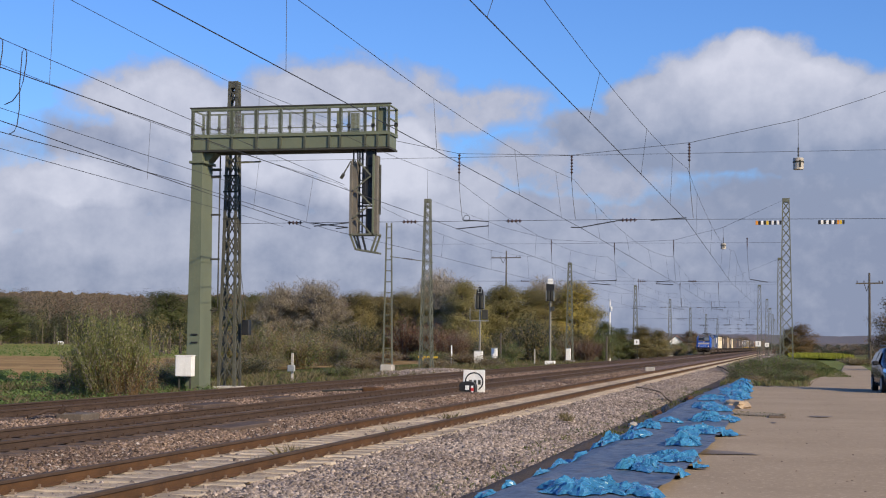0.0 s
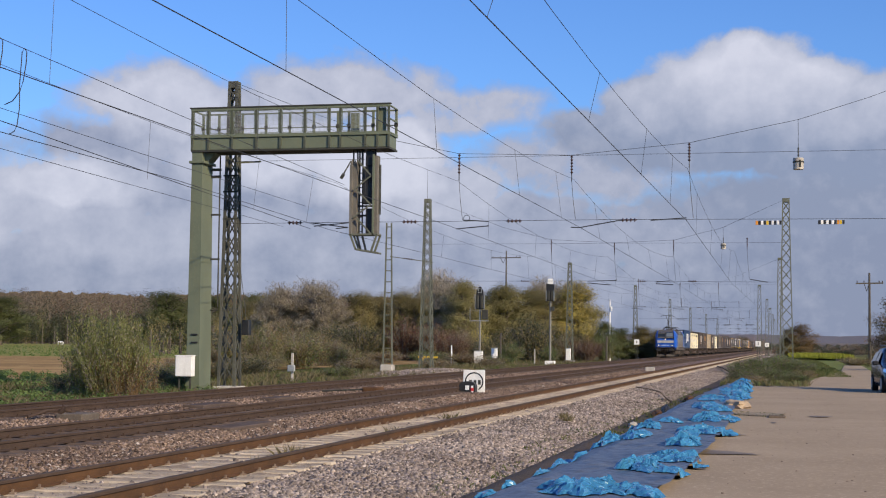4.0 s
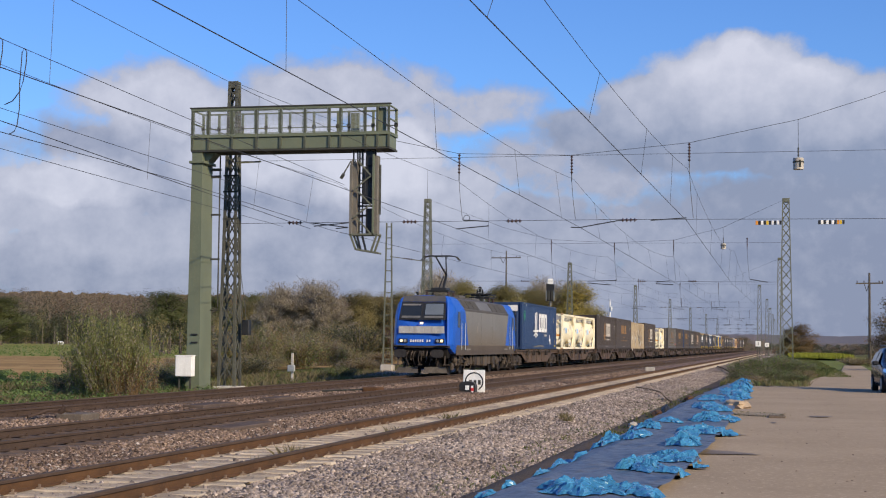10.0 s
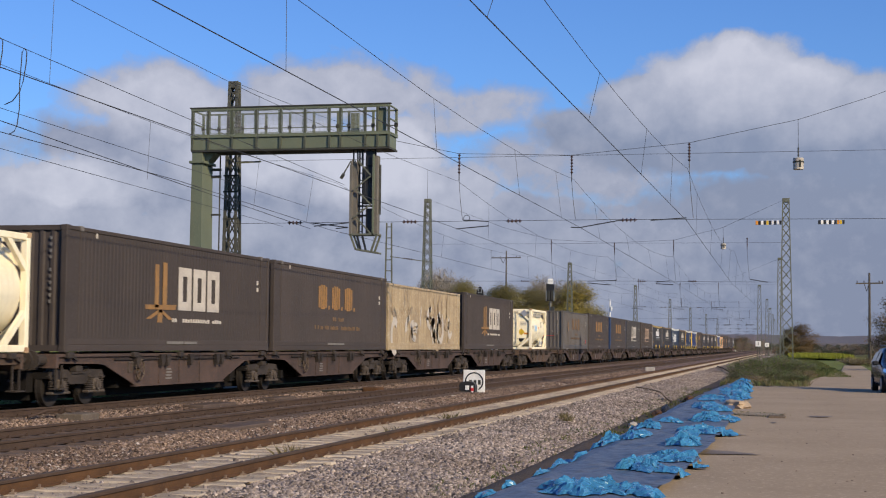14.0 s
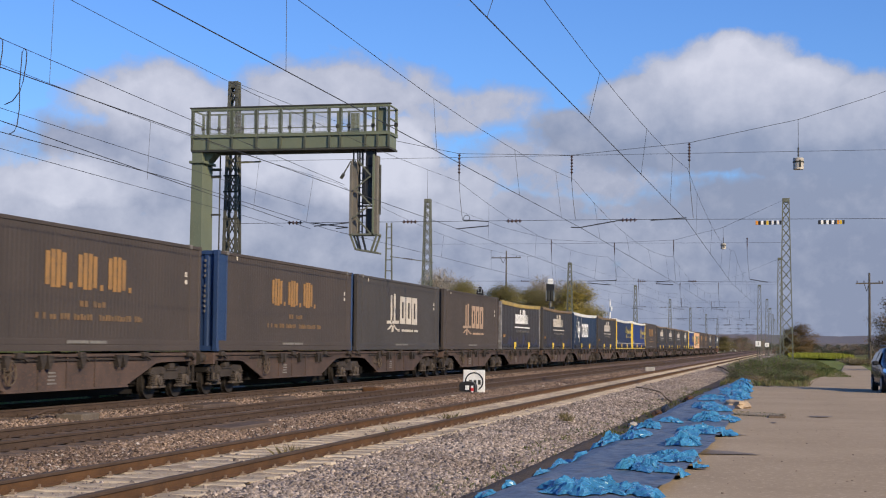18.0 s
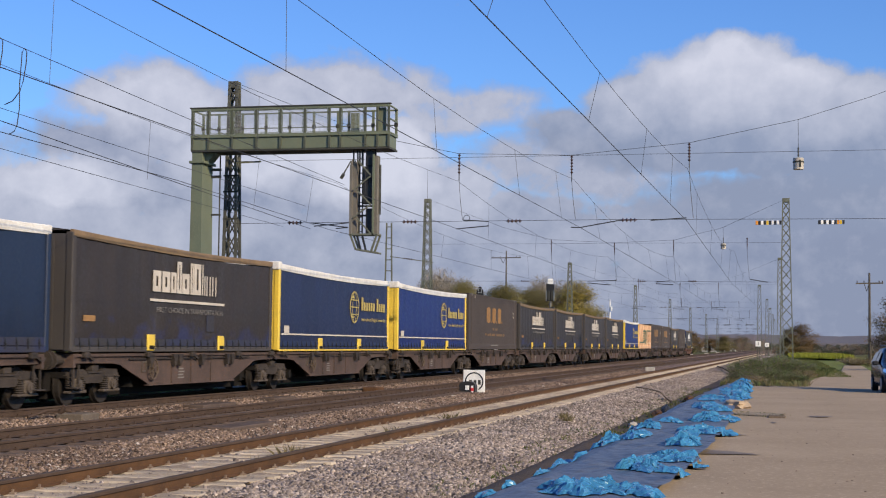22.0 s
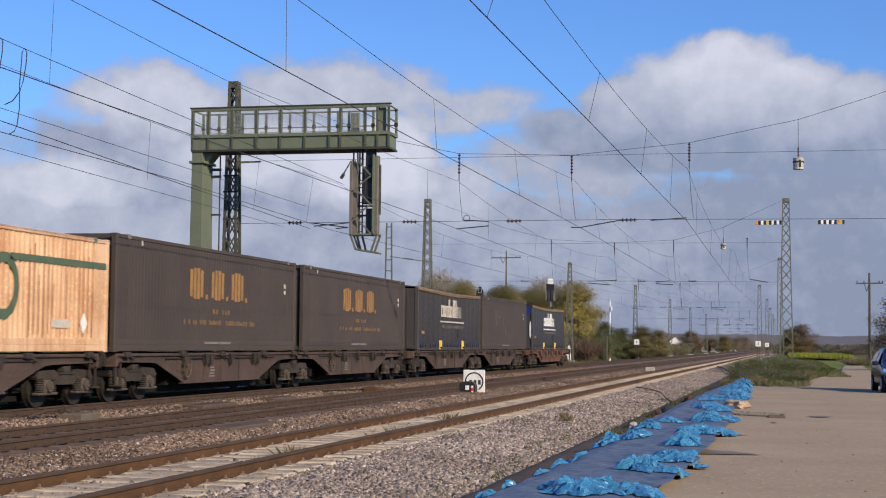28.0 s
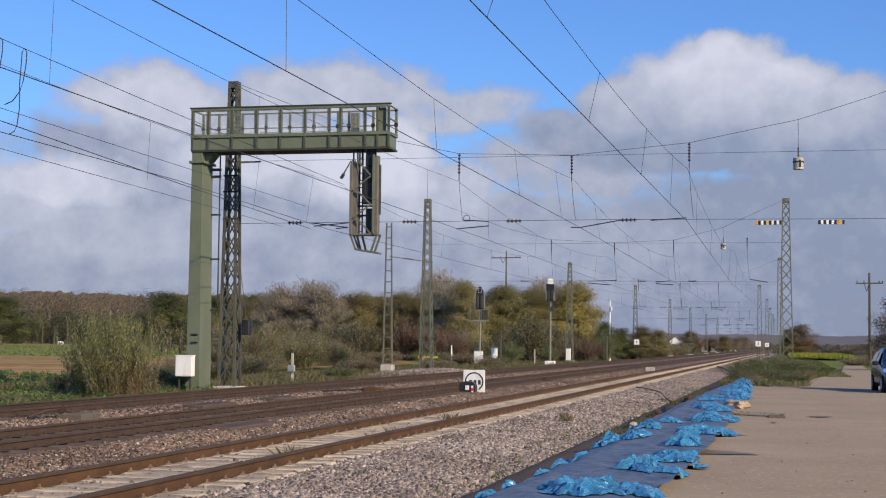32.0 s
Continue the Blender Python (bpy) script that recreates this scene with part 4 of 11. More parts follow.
def end_wall(mb, y, x0, x1, z0, z1, pitch, depth, out, m=0):
    n = max(1, int((x1 - x0) / pitch))
    p = (x1 - x0) / n
    line = []
    for i in range(n):
        a = x0 + i * p
        line += [(a, y), (a + 0.30 * p, y), (a + 0.42 * p, y - out * depth), (a + 0.88 * p, y - out * depth)]
    line.append((x1, y))
    k = len(mb.v)
    mb.v += [(q[0], q[1], z) for z in (z0, z1) for q in line]
    w = len(line)
    for i in range(w - 1):
        mb.f.append((k + i, k + i + 1, k + w + i + 1, k + w + i))
        mb.m.append(m)


def flat_shapes(shapes, x=None, y=None, t=0.006):
    """Thin raised plates on a side wall (x given; shapes in y, z) or an end wall (y given; shapes in x, z)."""
    mb = MB()
    for s in shapes:
        if x is not None:
            o = 1 if x > 0 else -1
            mb.loft([[(x, p[0], p[1]) for p in s], [(x + o * t, p[0], p[1]) for p in s]])
        else:
            o = 1 if y > 0 else -1
            mb.loft([[(p[0], y, p[1]) for p in s], [(p[0], y + o * t, p[1]) for p in s]])
    return mb


def rect(a, b, c, d):
    return [(a, c), (b, c), (b, d), (a, d)]


def ringshape(cx, cz, ro, ri, a0, a1, n=14, sx=1.0):
    """A curved band from angle a0 to a1, in pieces."""
    out = []
    for i in range(n):
        u, w = radians(a0 + (a1 - a0) * i / n), radians(a0 + (a1 - a0) * (i + 1) / n)
        out.append([(cx + sx * ri * math.cos(u), cz + ri * math.sin(u)), (cx + sx * ro * math.cos(u), cz + ro * math.sin(u)),
                    (cx + sx * ro * math.cos(w), cz + ro * math.sin(w)), (cx + sx * ri * math.cos(w), cz + ri * math.sin(w))])
    return out


def block(a, b, c, d, k=0.12):
    """A heavy plain block with cut corners."""
    e = k * min(b - a, d - c)
    return [(a + e, c), (b - e, c), (b, c + e), (b, d - e), (b - e, d), (a + e, d), (a, d - e), (a, c + e)]


def hollow(a, b, c, d, t=0.30):
    """A plain open frame of four bars."""
    w = t * (b - a)
    return [rect(a, a + w, c, d), rect(b - w, b, c, d), rect(a + w, b - w, d - 0.8 * w, d), rect(a + w, b - w, c, c + 0.8 * w)]


def emblem_blocks(y, z, w, h):
    """A star-like emblem with three heavy plain blocks beside it."""
    out = []
    u = w / 10.0
    out.append(rect(y + 1.15 * u, y + 1.6 * u, z + 0.05 * h, z + 0.98 * h))
    out.append(rect(y + 2.1 * u, y + 2.6 * u, z + 0.12 * h, z + 1.04 * h))
    out.append([(y, z + 0.10 * h), (y + 0.1 * u, z), (y + 3.7 * u, z + 0.02 * h), (y + 3.75 * u, z + 0.13 * h)])
    for k in (-1, 0, 1):
        out.append([(y + 1.6 * u, z), (y + 2.1 * u, z), (y + 2.05 * u + k * 1.35 * u, z - 0.27 * h + abs(k) * 0.07 * h), (y + 1.5 * u + k * 1.35 * u, z - 0.27 * h + abs(k) * 0.07 * h)])
    for i in range(3):
        a = y + (4.05 + 1.95 * i) * u
        out += hollow(a, a + 1.68 * u, z + 0.02 * h, z + 0.98 * h, 0.33)
    return out


def stencil_blocks(y, z, w, h):
    """Three slatted blocks with dots after them and two rows of small bars below, as plain shapes."""
    out = []
    u = w / 9.0
    for i in range(3):
        a = y + 3.1 * i * u
        for k in range(4):
            out.append(rect(a + 0.5 * k * u, a + (0.5 * k + 0.38) * u, z + (0.06 if k in (0, 3) else 0.0) * h, z + (0.94 if k in (0, 3) else 1.0) * h))
        out.append(rect(a + 2.25 * u, a + 2.55 * u, z, z + 0.16 * h))
    return out


def small_bars(y, z, w, h, n, seed):
    rng = random.Random(seed)
    out, a = [], y
    step = w / n
    for i in range(n):
        if rng.random() > 0.16:
            out.append(rect(a, a + step * 0.72, z, z + h * rng.choice((1.0, 1.0, 0.8))))
        a += step
    return out


def word_blocks(y, z, w, h):
    """A long wordmark as plain upright blocks of uneven height, seven heavy and four thin, with a line under it."""
    out, a = [], y
    tall = (0.64, 0.64, 0.64, 1.0, 0.64, 1.0, 1.0, 1.0, 0.64, 0.64, 0.64)
    wide = (1.0, 1.0, 0.7, 0.6, 1.0, 0.45, 0.95, 0.28, 0.28, 0.75, 0.75)
    step = w / sum(wide)
    for i, (t, q) in enumerate(zip(tall, wide)):
        if i < 7:
            out += hollow(a, a + step * q * 0.86, z, z + h * t, 0.36)
        else:
            out.append(rect(a + step * 0.05, a + step * 0.15, z, z + h * t))
            if q > 0.5:
                out.append(rect(a + step * 0.45, a + step * 0.55, z, z + h * t))
        a += step * q
    out.append(rect(y - 0.04 * w, y + 1.12 * w, z - 0.3 * h, z - 0.22 * h))
    return out


def slogan(root, body, y, z, width, mat, x):
    """A line of raised capitals on the near side wall."""
    cu = bpy.data.curves.new("slogan", 'FONT')
    cu.body, cu.size, cu.extrude = body, 0.2, 0.002
    ob = bpy.data.objects.new("slogan", cu)
    me = bpy.data.meshes.new_from_object(ob)
    bpy.data.objects.remove(ob)
    k = width / max(v.co.x for v in me.vertices)
    for v in me.vertices:
        v.co = (x + v.co.z, y + v.co.x * k, z + v.co.y)
    me.materials.append(mat)
    return tagged(part("slogan", me, None, root, "line of thin lettering"), kind="stuff")


def castings(root, L, hw, z0, z1, mat):
    for sx in (-1, 1):
        for y in (0.09, L - 0.09):
            for z in (z0 + 0.06, z1 - 0.06):
                mb = MB()
                mb.bbox(sx * (hw - 0.08) - 0.085, sx * (hw - 0.08) + 0.085, y - 0.094, y + 0.094, z - 0.062, z + 0.062, 0.012)
                part("corner_casting", mb, mat, root)


FLOOR = 1.238
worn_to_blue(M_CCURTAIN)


def box_container(name, label, L, H, mat, pitch, depth, frame_mat=None, castmat=None, lower_rail=True):
    """A steel box container: floor level FLOOR, front end at local y 0, rear doors at y L."""
    root = thing(name, label, "container")
    hw = 1.25 if L > 13 else 1.22
    z0, z1 = FLOOR, FLOOR + H
    fm = frame_mat or mat
    for sx in (-1, 1):
        mb = MB()
        corrugated(mb, sx * (hw - 0.02), 0.72 if L > 13 else 0.16, L - (0.72 if L > 13 else 0.16), z0 + 0.30, z1 - 0.09, pitch, depth, sx)
        mb.v += [(sx * (hw - 0.07), y, z) for y, z in ((0.1, z0 + 0.25), (L - 0.1, z0 + 0.25), (L - 0.1, z1 - 0.05), (0.1, z1 - 0.05))]
        n = len(mb.v)
        mb.f.append((n - 4, n - 3, n - 2, n - 1))
        mb.m.append(0)
        part("side_panel", mb, mat, root)
        mb = MB()
        mb.bbox(sx * (hw - 0.03) - 0.03, sx * (hw - 0.03) + 0.03, 0.14, L - 0.14, z1 - 0.10, z1 - 0.01, 0.01)
        part("top_rail", mb, mat, root)
        mb = MB()
        mb.bbox(sx * (hw - 0.04) - 0.04, sx * (hw - 0.04) + 0.04, 0.14, L - 0.14, z0 + 0.02, z0 + 0.17, 0.012)
        mb.bbox(sx * (hw - 0.035) - 0.03, sx * (hw - 0.035) + 0.03, 0.14, L - 0.14, z0 + 0.17, z0 + 0.31, 0.012)
        part("bottom_rail", mb, mat, root)
        for y in (0.08, L - 0.08):
            mb = MB()
            mb.bbox(sx * (hw - 0.075) - 0.075, sx * (hw - 0.075) + 0.075, y - 0.08, y + 0.08, z0 + 0.1, z1 - 0.1, 0.015)
            part("corner_post", mb, fm, root)
        if L > 13:
            for ya, yb in ((0.16, 0.73), (L - 0.73, L - 0.16)):
                mb = MB()
                mb.box(min(sx * (hw - 0.05), sx * (hw - 0.028)), max(sx * (hw - 0.05), sx * (hw - 0.028)), ya, yb, z0 + 0.30, z1 - 0.09)
                yj = yb if ya < 1 else ya
                mb.bbox(sx * (hw - 0.03) - 0.022, sx * (hw - 0.03) + 0.022, yj - 0.035, yj + 0.035, z0 + 0.30, z1 - 0.09, 0.008)
                part("end_panel", mb, fm if ya < 1 and frame_mat else mat, root)
            for y in (0.75, L - 0.75):
                mb = MB()
                mb.bbox(sx * (hw - 0.06) - 0.065, sx * (hw - 0.06) + 0.065, y - 0.09, y + 0.09, z1 - 0.11, z1 + 0.012, 0.01)
                part("top_casting", mb, M_LOGOFAINT, root)
    mb = MB()
    end_wall(mb, 0.05, -hw + 0.14, hw - 0.14, z0 + 0.15, z1 - 0.1, 0.27, 0.04, -1)
    mb.box(-hw + 0.1, hw - 0.1, 0.03, 0.12, z0 + 0.02, z0 + 0.16)
    mb.box(-hw + 0.1, hw - 0.1, 0.03, 0.12, z1 - 0.12, z1 - 0.01)
    part("front_wall", mb, fm, root)
    mb = MB()
    for s in (-1, 1):
        mb.bbox(s * 0.02 if s > 0 else -hw + 0.14, hw - 0.14 if s > 0 else -0.02, L - 0.1, L - 0.04, z0 + 0.14, z1 - 0.12, 0.01)
    part("end_doors", mb, mat, root)
    for x in (-0.85, -0.35, 0.35, 0.85):
        mb = MB()
        mb.tube([(x, L - 0.02, z0 + 0.08), (x, L - 0.02, z1 - 0.08)], 0.02, 6)
        part("lock_rod", mb, M_GALV, root)
    mb = MB()
    mb.box(-hw + 0.04, hw - 0.04, 0.1, L - 0.1, z1 - 0.05, z1 - 0.015)
    part("roof", mb, mat, root)
    mb = MB()
    mb.box(-hw + 0.08, hw - 0.08, 0.1, L - 0.1, z0 + 0.03, z0 + 0.12)
    part("floor", mb, M_GRIME, root)
    castings(root, L, hw, z0, z1, castmat or fm)
    return root


def curtain_box(name, label, L, H, mat, rail_mat, post_mat, bottom_mat, end_mat, pad_mat, strap_mat):
    """A curtain-sided swap body with a top rail, strap band and grapple pads."""
    root = thing(name, label, "swap body")
    hw = 1.25
    z0, z1 = FLOOR, FLOOR + H
    for sx in (-1, 1):
        mb = MB()
        n = 64
        rows = []
        for k, z in enumerate((z0 + 0.16, z0 + 0.40, z0 + 0.45, z0 + 1.2, z0 + 2.0, z1 - 0.22)):
            r = []
            for i in range(n + 1):
                y = 0.14 + (L - 0.28) * i / n
                dz = -0.085 * math.sin(math.pi * i / n) * (1.0 if k == 5 else 0.5 if k == 4 else 0.0)
                wv = 0.014 * math.sin(i * 1.35) * (0.4 if k < 3 else 1.0) + 0.010 * noise.noise((y * 0.8, z * 0.7, sx)) + (0.014 if k in (2,) else 0) - (0.01 if k == 0 else 0)
                r.append((sx * (hw - 0.03 + wv), y, z + dz))
            rows.append(r)
        mb.loft(rows, 0, caps=False, close=False)
        part("curtain", mb, mat, root, smooth=True)
        if sx > 0:
            mb = MB()
            mb.loft([[(-0.01, -0.02, z0 + 0.33), (0.004, -0.02, z0 + 0.33), (0.004, 0.02, z0 + 0.33), (-0.01, 0.02, z0 + 0.33)],
                     [(0.004, 0.0, z0 + 0.20), (0.024, 0.0, z0 + 0.20), (0.024, 0.045, z0 + 0.20), (0.004, 0.045, z0 + 0.20)],
                     [(0.0, -0.01, z0 + 0.06), (0.02, -0.01, z0 + 0.06), (0.02, 0.03, z0 + 0.06), (0.0, 0.03, z0 + 0.06)]])
            mb.box(-0.004, 0.03, -0.02, 0.055, z0 + 0.17, z0 + 0.225)
            me = mb.mesh("strap", M_BLACK)
            for i in range(27):
                part("strap", me, None, root).location = (hw, 0.45 + (L - 0.9) * i / 26, 0)
        mb = MB()
        mb.box(sx * (hw - 0.008) - 0.006, sx * (hw - 0.008) + 0.006, 0.2, L - 0.2, z0 + 0.15, z0 + 0.33)
        part("strap_band", mb, strap_mat, root)
        mb = MB()
        hr = 0.15 if rail_mat in (M_CDULLYEL, M_CWHITE) else 0.10
        mb.loft([[(sx * (hw - 0.03) + a, 0.02 + (L - 0.04) * q / 16, z1 - 0.04 + b - 0.085 * math.sin(math.pi * q / 16)) for a, b in ((-0.05, -hr - 0.06), (0.035, -hr - 0.06), (0.05, -hr), (0.05, -0.02), (0.03, 0.0), (-0.05, 0.0))] for q in range(17)])
        part("top_rail", mb, rail_mat, root)
        mb = MB()
        mb.bbox(sx * (hw - 0.04) - 0.05, sx * (hw - 0.04) + 0.05, 0.1, L - 0.1, z0 - 0.0, z0 + 0.13, 0.015)
        part("bottom_rail", mb, bottom_mat, root)
        for y in (0.09, L - 0.09):
            mb = MB()
            mb.bbox(sx * (hw - 0.08) - 0.09, sx * (hw - 0.08) + 0.09, y - 0.09, y + 0.09, z0 + 0.02, z1 - 0.1, 0.02)
            part("corner_post", mb, post_mat, root)
        for y in (L / 2 - 2.44, L / 2 + 2.44):
            mb = MB()
            mb.bbox(sx * (hw + 0.015) - 0.03, sx * (hw + 0.015) + 0.03, y - 0.22, y + 0.22, z0 + 0.03, z0 + 0.44, 0.02)
            gp = part("grapple_pad", mb, pad_mat, root)
            if sx > 0:
                # flat black plate paints the shade inside the lifting hole
                mb = MB()
                mb.box(hw + 0.044, hw + 0.05, y - 0.15, y + 0.17, z0 + 0.06, z0 + 0.16)
                part("lift_slot", mb, M_UNDER, gp)
    mb = MB()
    mb.bbox(-hw + 0.14, hw - 0.14, 0.02, 0.09, z0 + 0.05, z1 - 0.14, 0.01)
    for x in (-0.75, -0.25, 0.25, 0.75):
        mb.box(x - 0.03, x + 0.03, 0.0, 0.03, z0 + 0.1, z1 - 0.2)
    part("front_wall", mb, end_mat, root)
    mb = MB()
    for s in (-1, 1):
        mb.bbox(0.02 if s > 0 else -hw + 0.15, hw - 0.15 if s > 0 else -0.02, L - 0.09, L - 0.03, z0 + 0.05, z1 - 0.14, 0.01)
    part("end_doors", mb, end_mat, root)
    mb = MB()
    mb.loft([[(-hw + 0.02, y, z1 - 0.06 - d), (hw - 0.02, y, z1 - 0.06 - d), (hw * 0.6, y, z1 - d), (-hw * 0.6, y, z1 - d)] for q in range(17) for y, d in ((0.04 + (L - 0.08) * q / 16, 0.085 * math.sin(math.pi * q / 16)),)])
    part("roof_sheet", mb, mat, root)
    mb = MB()
    mb.box(-hw + 0.08, hw - 0.08, 0.1, L - 0.1, z0 + 0.01, z0 + 0.1)
    part("floor", mb, M_GRIME, root)
    return root


def tank_container(name, label):
    """A 20-foot cream tank in a steel frame, with ladder, walkway and plates."""
    root = thing(name, label, "tank container")
    L, H, hw = 6.058, 2.55, 1.22
    z0, z1 = FLOOR, FLOOR + H
    rings = []
    zc, r = z0 + 1.32, 1.14
    for y, k in ((0.095, 0.15), (0.10, 0.55), (0.11, 0.80), (0.14, 0.91), (0.21, 0.97), (0.34, 1.0), (L - 0.34, 1.0), (L - 0.21, 0.97), (L - 0.14, 0.91), (L - 0.11, 0.80), (L - 0.10, 0.55), (L - 0.095, 0.15)):
        rings.append([(r * k * math.cos(2 * math.pi * i / 32), y, zc + r * k * math.sin(2 * math.pi * i / 32)) for i in range(32)])
    mb = MB()
    mb.loft(rings)
    part("tank", mb, M_CREAM, root, "cream insulated tank", smooth=True)
    for y in (1.6, L / 2, L - 1.6):
        mb = MB()
        mb.disc((0, y, zc), "y", r + 0.012, 0.07, 32)
        part("band", mb, M_CREAM, root)
    for sx in (-1, 1):
        for y in (0.09, L - 0.09):
            mb = MB()
            mb.bbox(sx * (hw - 0.08) - 0.08, sx * (hw - 0.08) + 0.08, y - 0.08, y + 0.08, z0, z1, 0.015)
            part("corner_post", mb, M_CREAM, root)
        for y in (0.09, L - 0.09):
            for z in (z0 + 0.05, z1 - 0.03):
                mb = MB()
                mb.bbox(sx * (hw - 0.075) - 0.085, sx * (hw - 0.075) + 0.085, y - 0.09, y + 0.09, z - 0.06, z + 0.06, 0.012)
                part("corner_casting", mb, M_RUSTYCREAM, root, "rust-stained corner casting")
        for z in (z0 + 0.08, z1 - 0.07):
            mb = MB()
            mb.bbox(sx * (hw - 0.06) - 0.05, sx * (hw - 0.06) + 0.05, 0.1, L - 0.1, z - 0.07, z + 0.07, 0.012)
            part("side_rail", mb, M_CREAM, root)
        for y0, y1, za, zb in ((0.15, 1.05, z0 + 0.85, z0 + 0.1), (L - 0.15, L - 1.05, z0 + 0.85, z0 + 0.1), (0.15, 0.95, z1 - 0.75, z1 - 0.1), (L - 0.15, L - 0.95, z1 - 0.75, z1 - 0.1)):
            mb = MB()
            mb.beam((sx * (hw - 0.07), y0, za), (sx * (hw - 0.07), y1, zb), 0.1, 0.13)
            part("brace", mb, M_CREAM, root)
        x = sx * (r + 0.03)
        for i in range(2):
            a = 3.85 + 0.62 * i
            mb = MB()
            mb.box(min(sx * 1.10, sx * 1.12), max(sx * 1.10, sx * 1.12), a - 0.29, a + 0.29, z0 + 0.20, z0 + 0.72)
            board = part("placard_board", mb, M_CREAM, root)
            mb = MB()
            d = [(a, z0 + 0.60), (a + 0.23, z0 + 0.41), (a, z0 + 0.22), (a - 0.23, z0 + 0.41)]
            mb.loft([[(sx * 1.122, p[0], p[1]) for p in d], [(sx * 1.13, p[0], p[1]) for p in d]])
            part("hazard_diamond", mb, M_PLACARD, board)
        sh = [block(1.72, 2.12, zc - 0.17, zc + 0.27, 0.3), block(2.2, 2.6, zc - 0.17, zc + 0.27, 0.3), [(1.36, zc + 0.26), (1.48, zc + 0.26), (1.62, zc - 0.16), (1.52, zc - 0.16)]]
        for s in sh:
            mb = MB()
            mb.loft([[(sx * (math.sqrt(max(0, r * r - (p[1] - zc) ** 2)) + 0.005), p[0], p[1]) for p in s], [(sx * (math.sqrt(max(0, r * r - (p[1] - zc) ** 2)) + 0.015), p[0], p[1]) for p in s]])
            part("emblem", mb, M_LOGOBLUE, root, "sky-blue emblem block")
        for a, b, c, d in ((3.10, 3.30, zc - 0.02, zc + 0.14),):
            mb = MB()
            mb.box(sx * 1.135, sx * 1.15, a, b, c, d)
            part("orange_plate", mb, M_ORANGE, root)
        mb = MB()
        for k in range(4):
            mb.box(sx * 1.12, sx * 1.15, 0.8, 1.35, zc - 0.02 + 0.055 * k, zc + 0.01 + 0.055 * k)
        for k in range(5):
            mb.box(sx * 1.12, sx * 1.14, 4.1, 4.5, zc + 0.1 + 0.08 * k, zc + 0.14 + 0.08 * k)
        tagged(part("small_print", mb, M_TANKSHADE, root), kind="stuff")
    mb = MB()
    mb.box(-0.45, 0.45, 0.5, L - 0.5, z1 - 0.1, z1 - 0.06)
    part("walkway", mb, M_TANKSHADE, root, "grey walkway on top")
    for y0, y1 in ((0.5, 2.5), (3.3, 5.2)):
        mb = MB()
        mb.bbox(-1.0, 1.0, y0, y1, z1 - 0.44, z1 - 0.13, 0.03)
        part("spill_box", mb, M_TANKSHADE, root, "pale grey spill box on the tank top")
    for i in range(9):
        mb = MB()
        y = 0.6 + 0.6 * i
        mb.box(hw - 0.16, hw - 0.1, y - 0.05, y + 0.05, z1 - 0.26, z1 - 0.12)
        part("cleat", mb, M_CREAM, root)
    for ye in (0.09, L - 0.09):
        for z in (z0 + 0.08, z1 - 0.08):
            mb = MB()
            mb.bbox(-hw + 0.1, hw - 0.1, ye - 0.06, ye + 0.06, z - 0.08, z + 0.08, 0.015)
            part("end_rail", mb, M_CREAM, root)
        for a, b in (((-hw + 0.1, z1 - 0.75), (-0.35, z1 - 0.1)), ((hw - 0.1, z1 - 0.75), (0.35, z1 - 0.1)), ((-hw + 0.1, z0 + 0.75), (-0.35, z0 + 0.1)), ((hw - 0.1, z0 + 0.75), (0.35, z0 + 0.1))):
            mb = MB()
            mb.beam((a[0], ye, a[1]), (b[0], ye, b[1]), 0.1, 0.12)
            part("brace", mb, M_CREAM, root)
    mb = MB()
    for x in (-0.10, 0.40):
        mb.beam((x, -0.05, z0 + 0.1), (x, -0.05, z1 - 0.05), 0.045)
    for i in range(8):
        mb.beam((-0.10, -0.05, z0 + 0.25 + 0.3 * i), (0.40, -0.05, z0 + 0.25 + 0.3 * i), 0.032)
    part("ladder", mb, M_CREAM, root)
    d = [(0.75, z0 + 2.05), (1.0, z0 + 2.28), (0.75, z0 + 2.5), (0.5, z0 + 2.28)]
    part("hazard_diamond", flat_shapes([d], y=-0.005), M_PLACARD, root)
    part("orange_plate", flat_shapes([rect(0.72, 1.0, z0 + 0.95, z0 + 1.06)], y=0.10), M_ORANGE, root)
    part("hazard_label", flat_shapes([[(0.56, z0 + 0.88), (0.78, z0 + 1.10), (0.56, z0 + 1.32), (0.34, z0 + 1.10)]], y=0.095), M_YELLOW, root, "yellow hazard diamond")
    part("hazard_label", flat_shapes([[(0.42, z0 + 0.56), (0.54, z0 + 0.44), (0.66, z0 + 0.56), (0.80, z0 + 0.70), (0.28, z0 + 0.70)]], y=0.095), M_BLACK, root, "dark hazard label")
    part("hazard_label", flat_shapes([[(-0.58, z0 + 1.0), (-0.22, z0 + 1.0), (-0.40, z0 + 1.32)]], y=0.095), M_TANKSHADE, root, "triangular warning label")
    pr = flat_shapes([rect(0.46, 0.9, z0 + 1.52 + 0.09 * k, z0 + 1.57 + 0.09 * k) for k in range(3)], y=0.095)
    tagged(part("small_print", pr, M_TANKSHADE, root), kind="stuff")
    return root


def wheelset(parent, y, r=0.46):
    mb = MB()
    for sx in (-1, 1):
        mb.disc((sx * 0.755, y, r), "x", r, 0.13, 22)
        mb.disc((sx * 0.70, y, r), "x", r + 0.028, 0.03, 22)
        mb.disc((sx * 0.83, y, r), "x", r * 0.35, 0.08, 14)
    mb.tube([(-0.98, y, r), (0.98, y, r)], 0.085, 10)
    return part("wheelset", mb, M_WHEEL, parent)


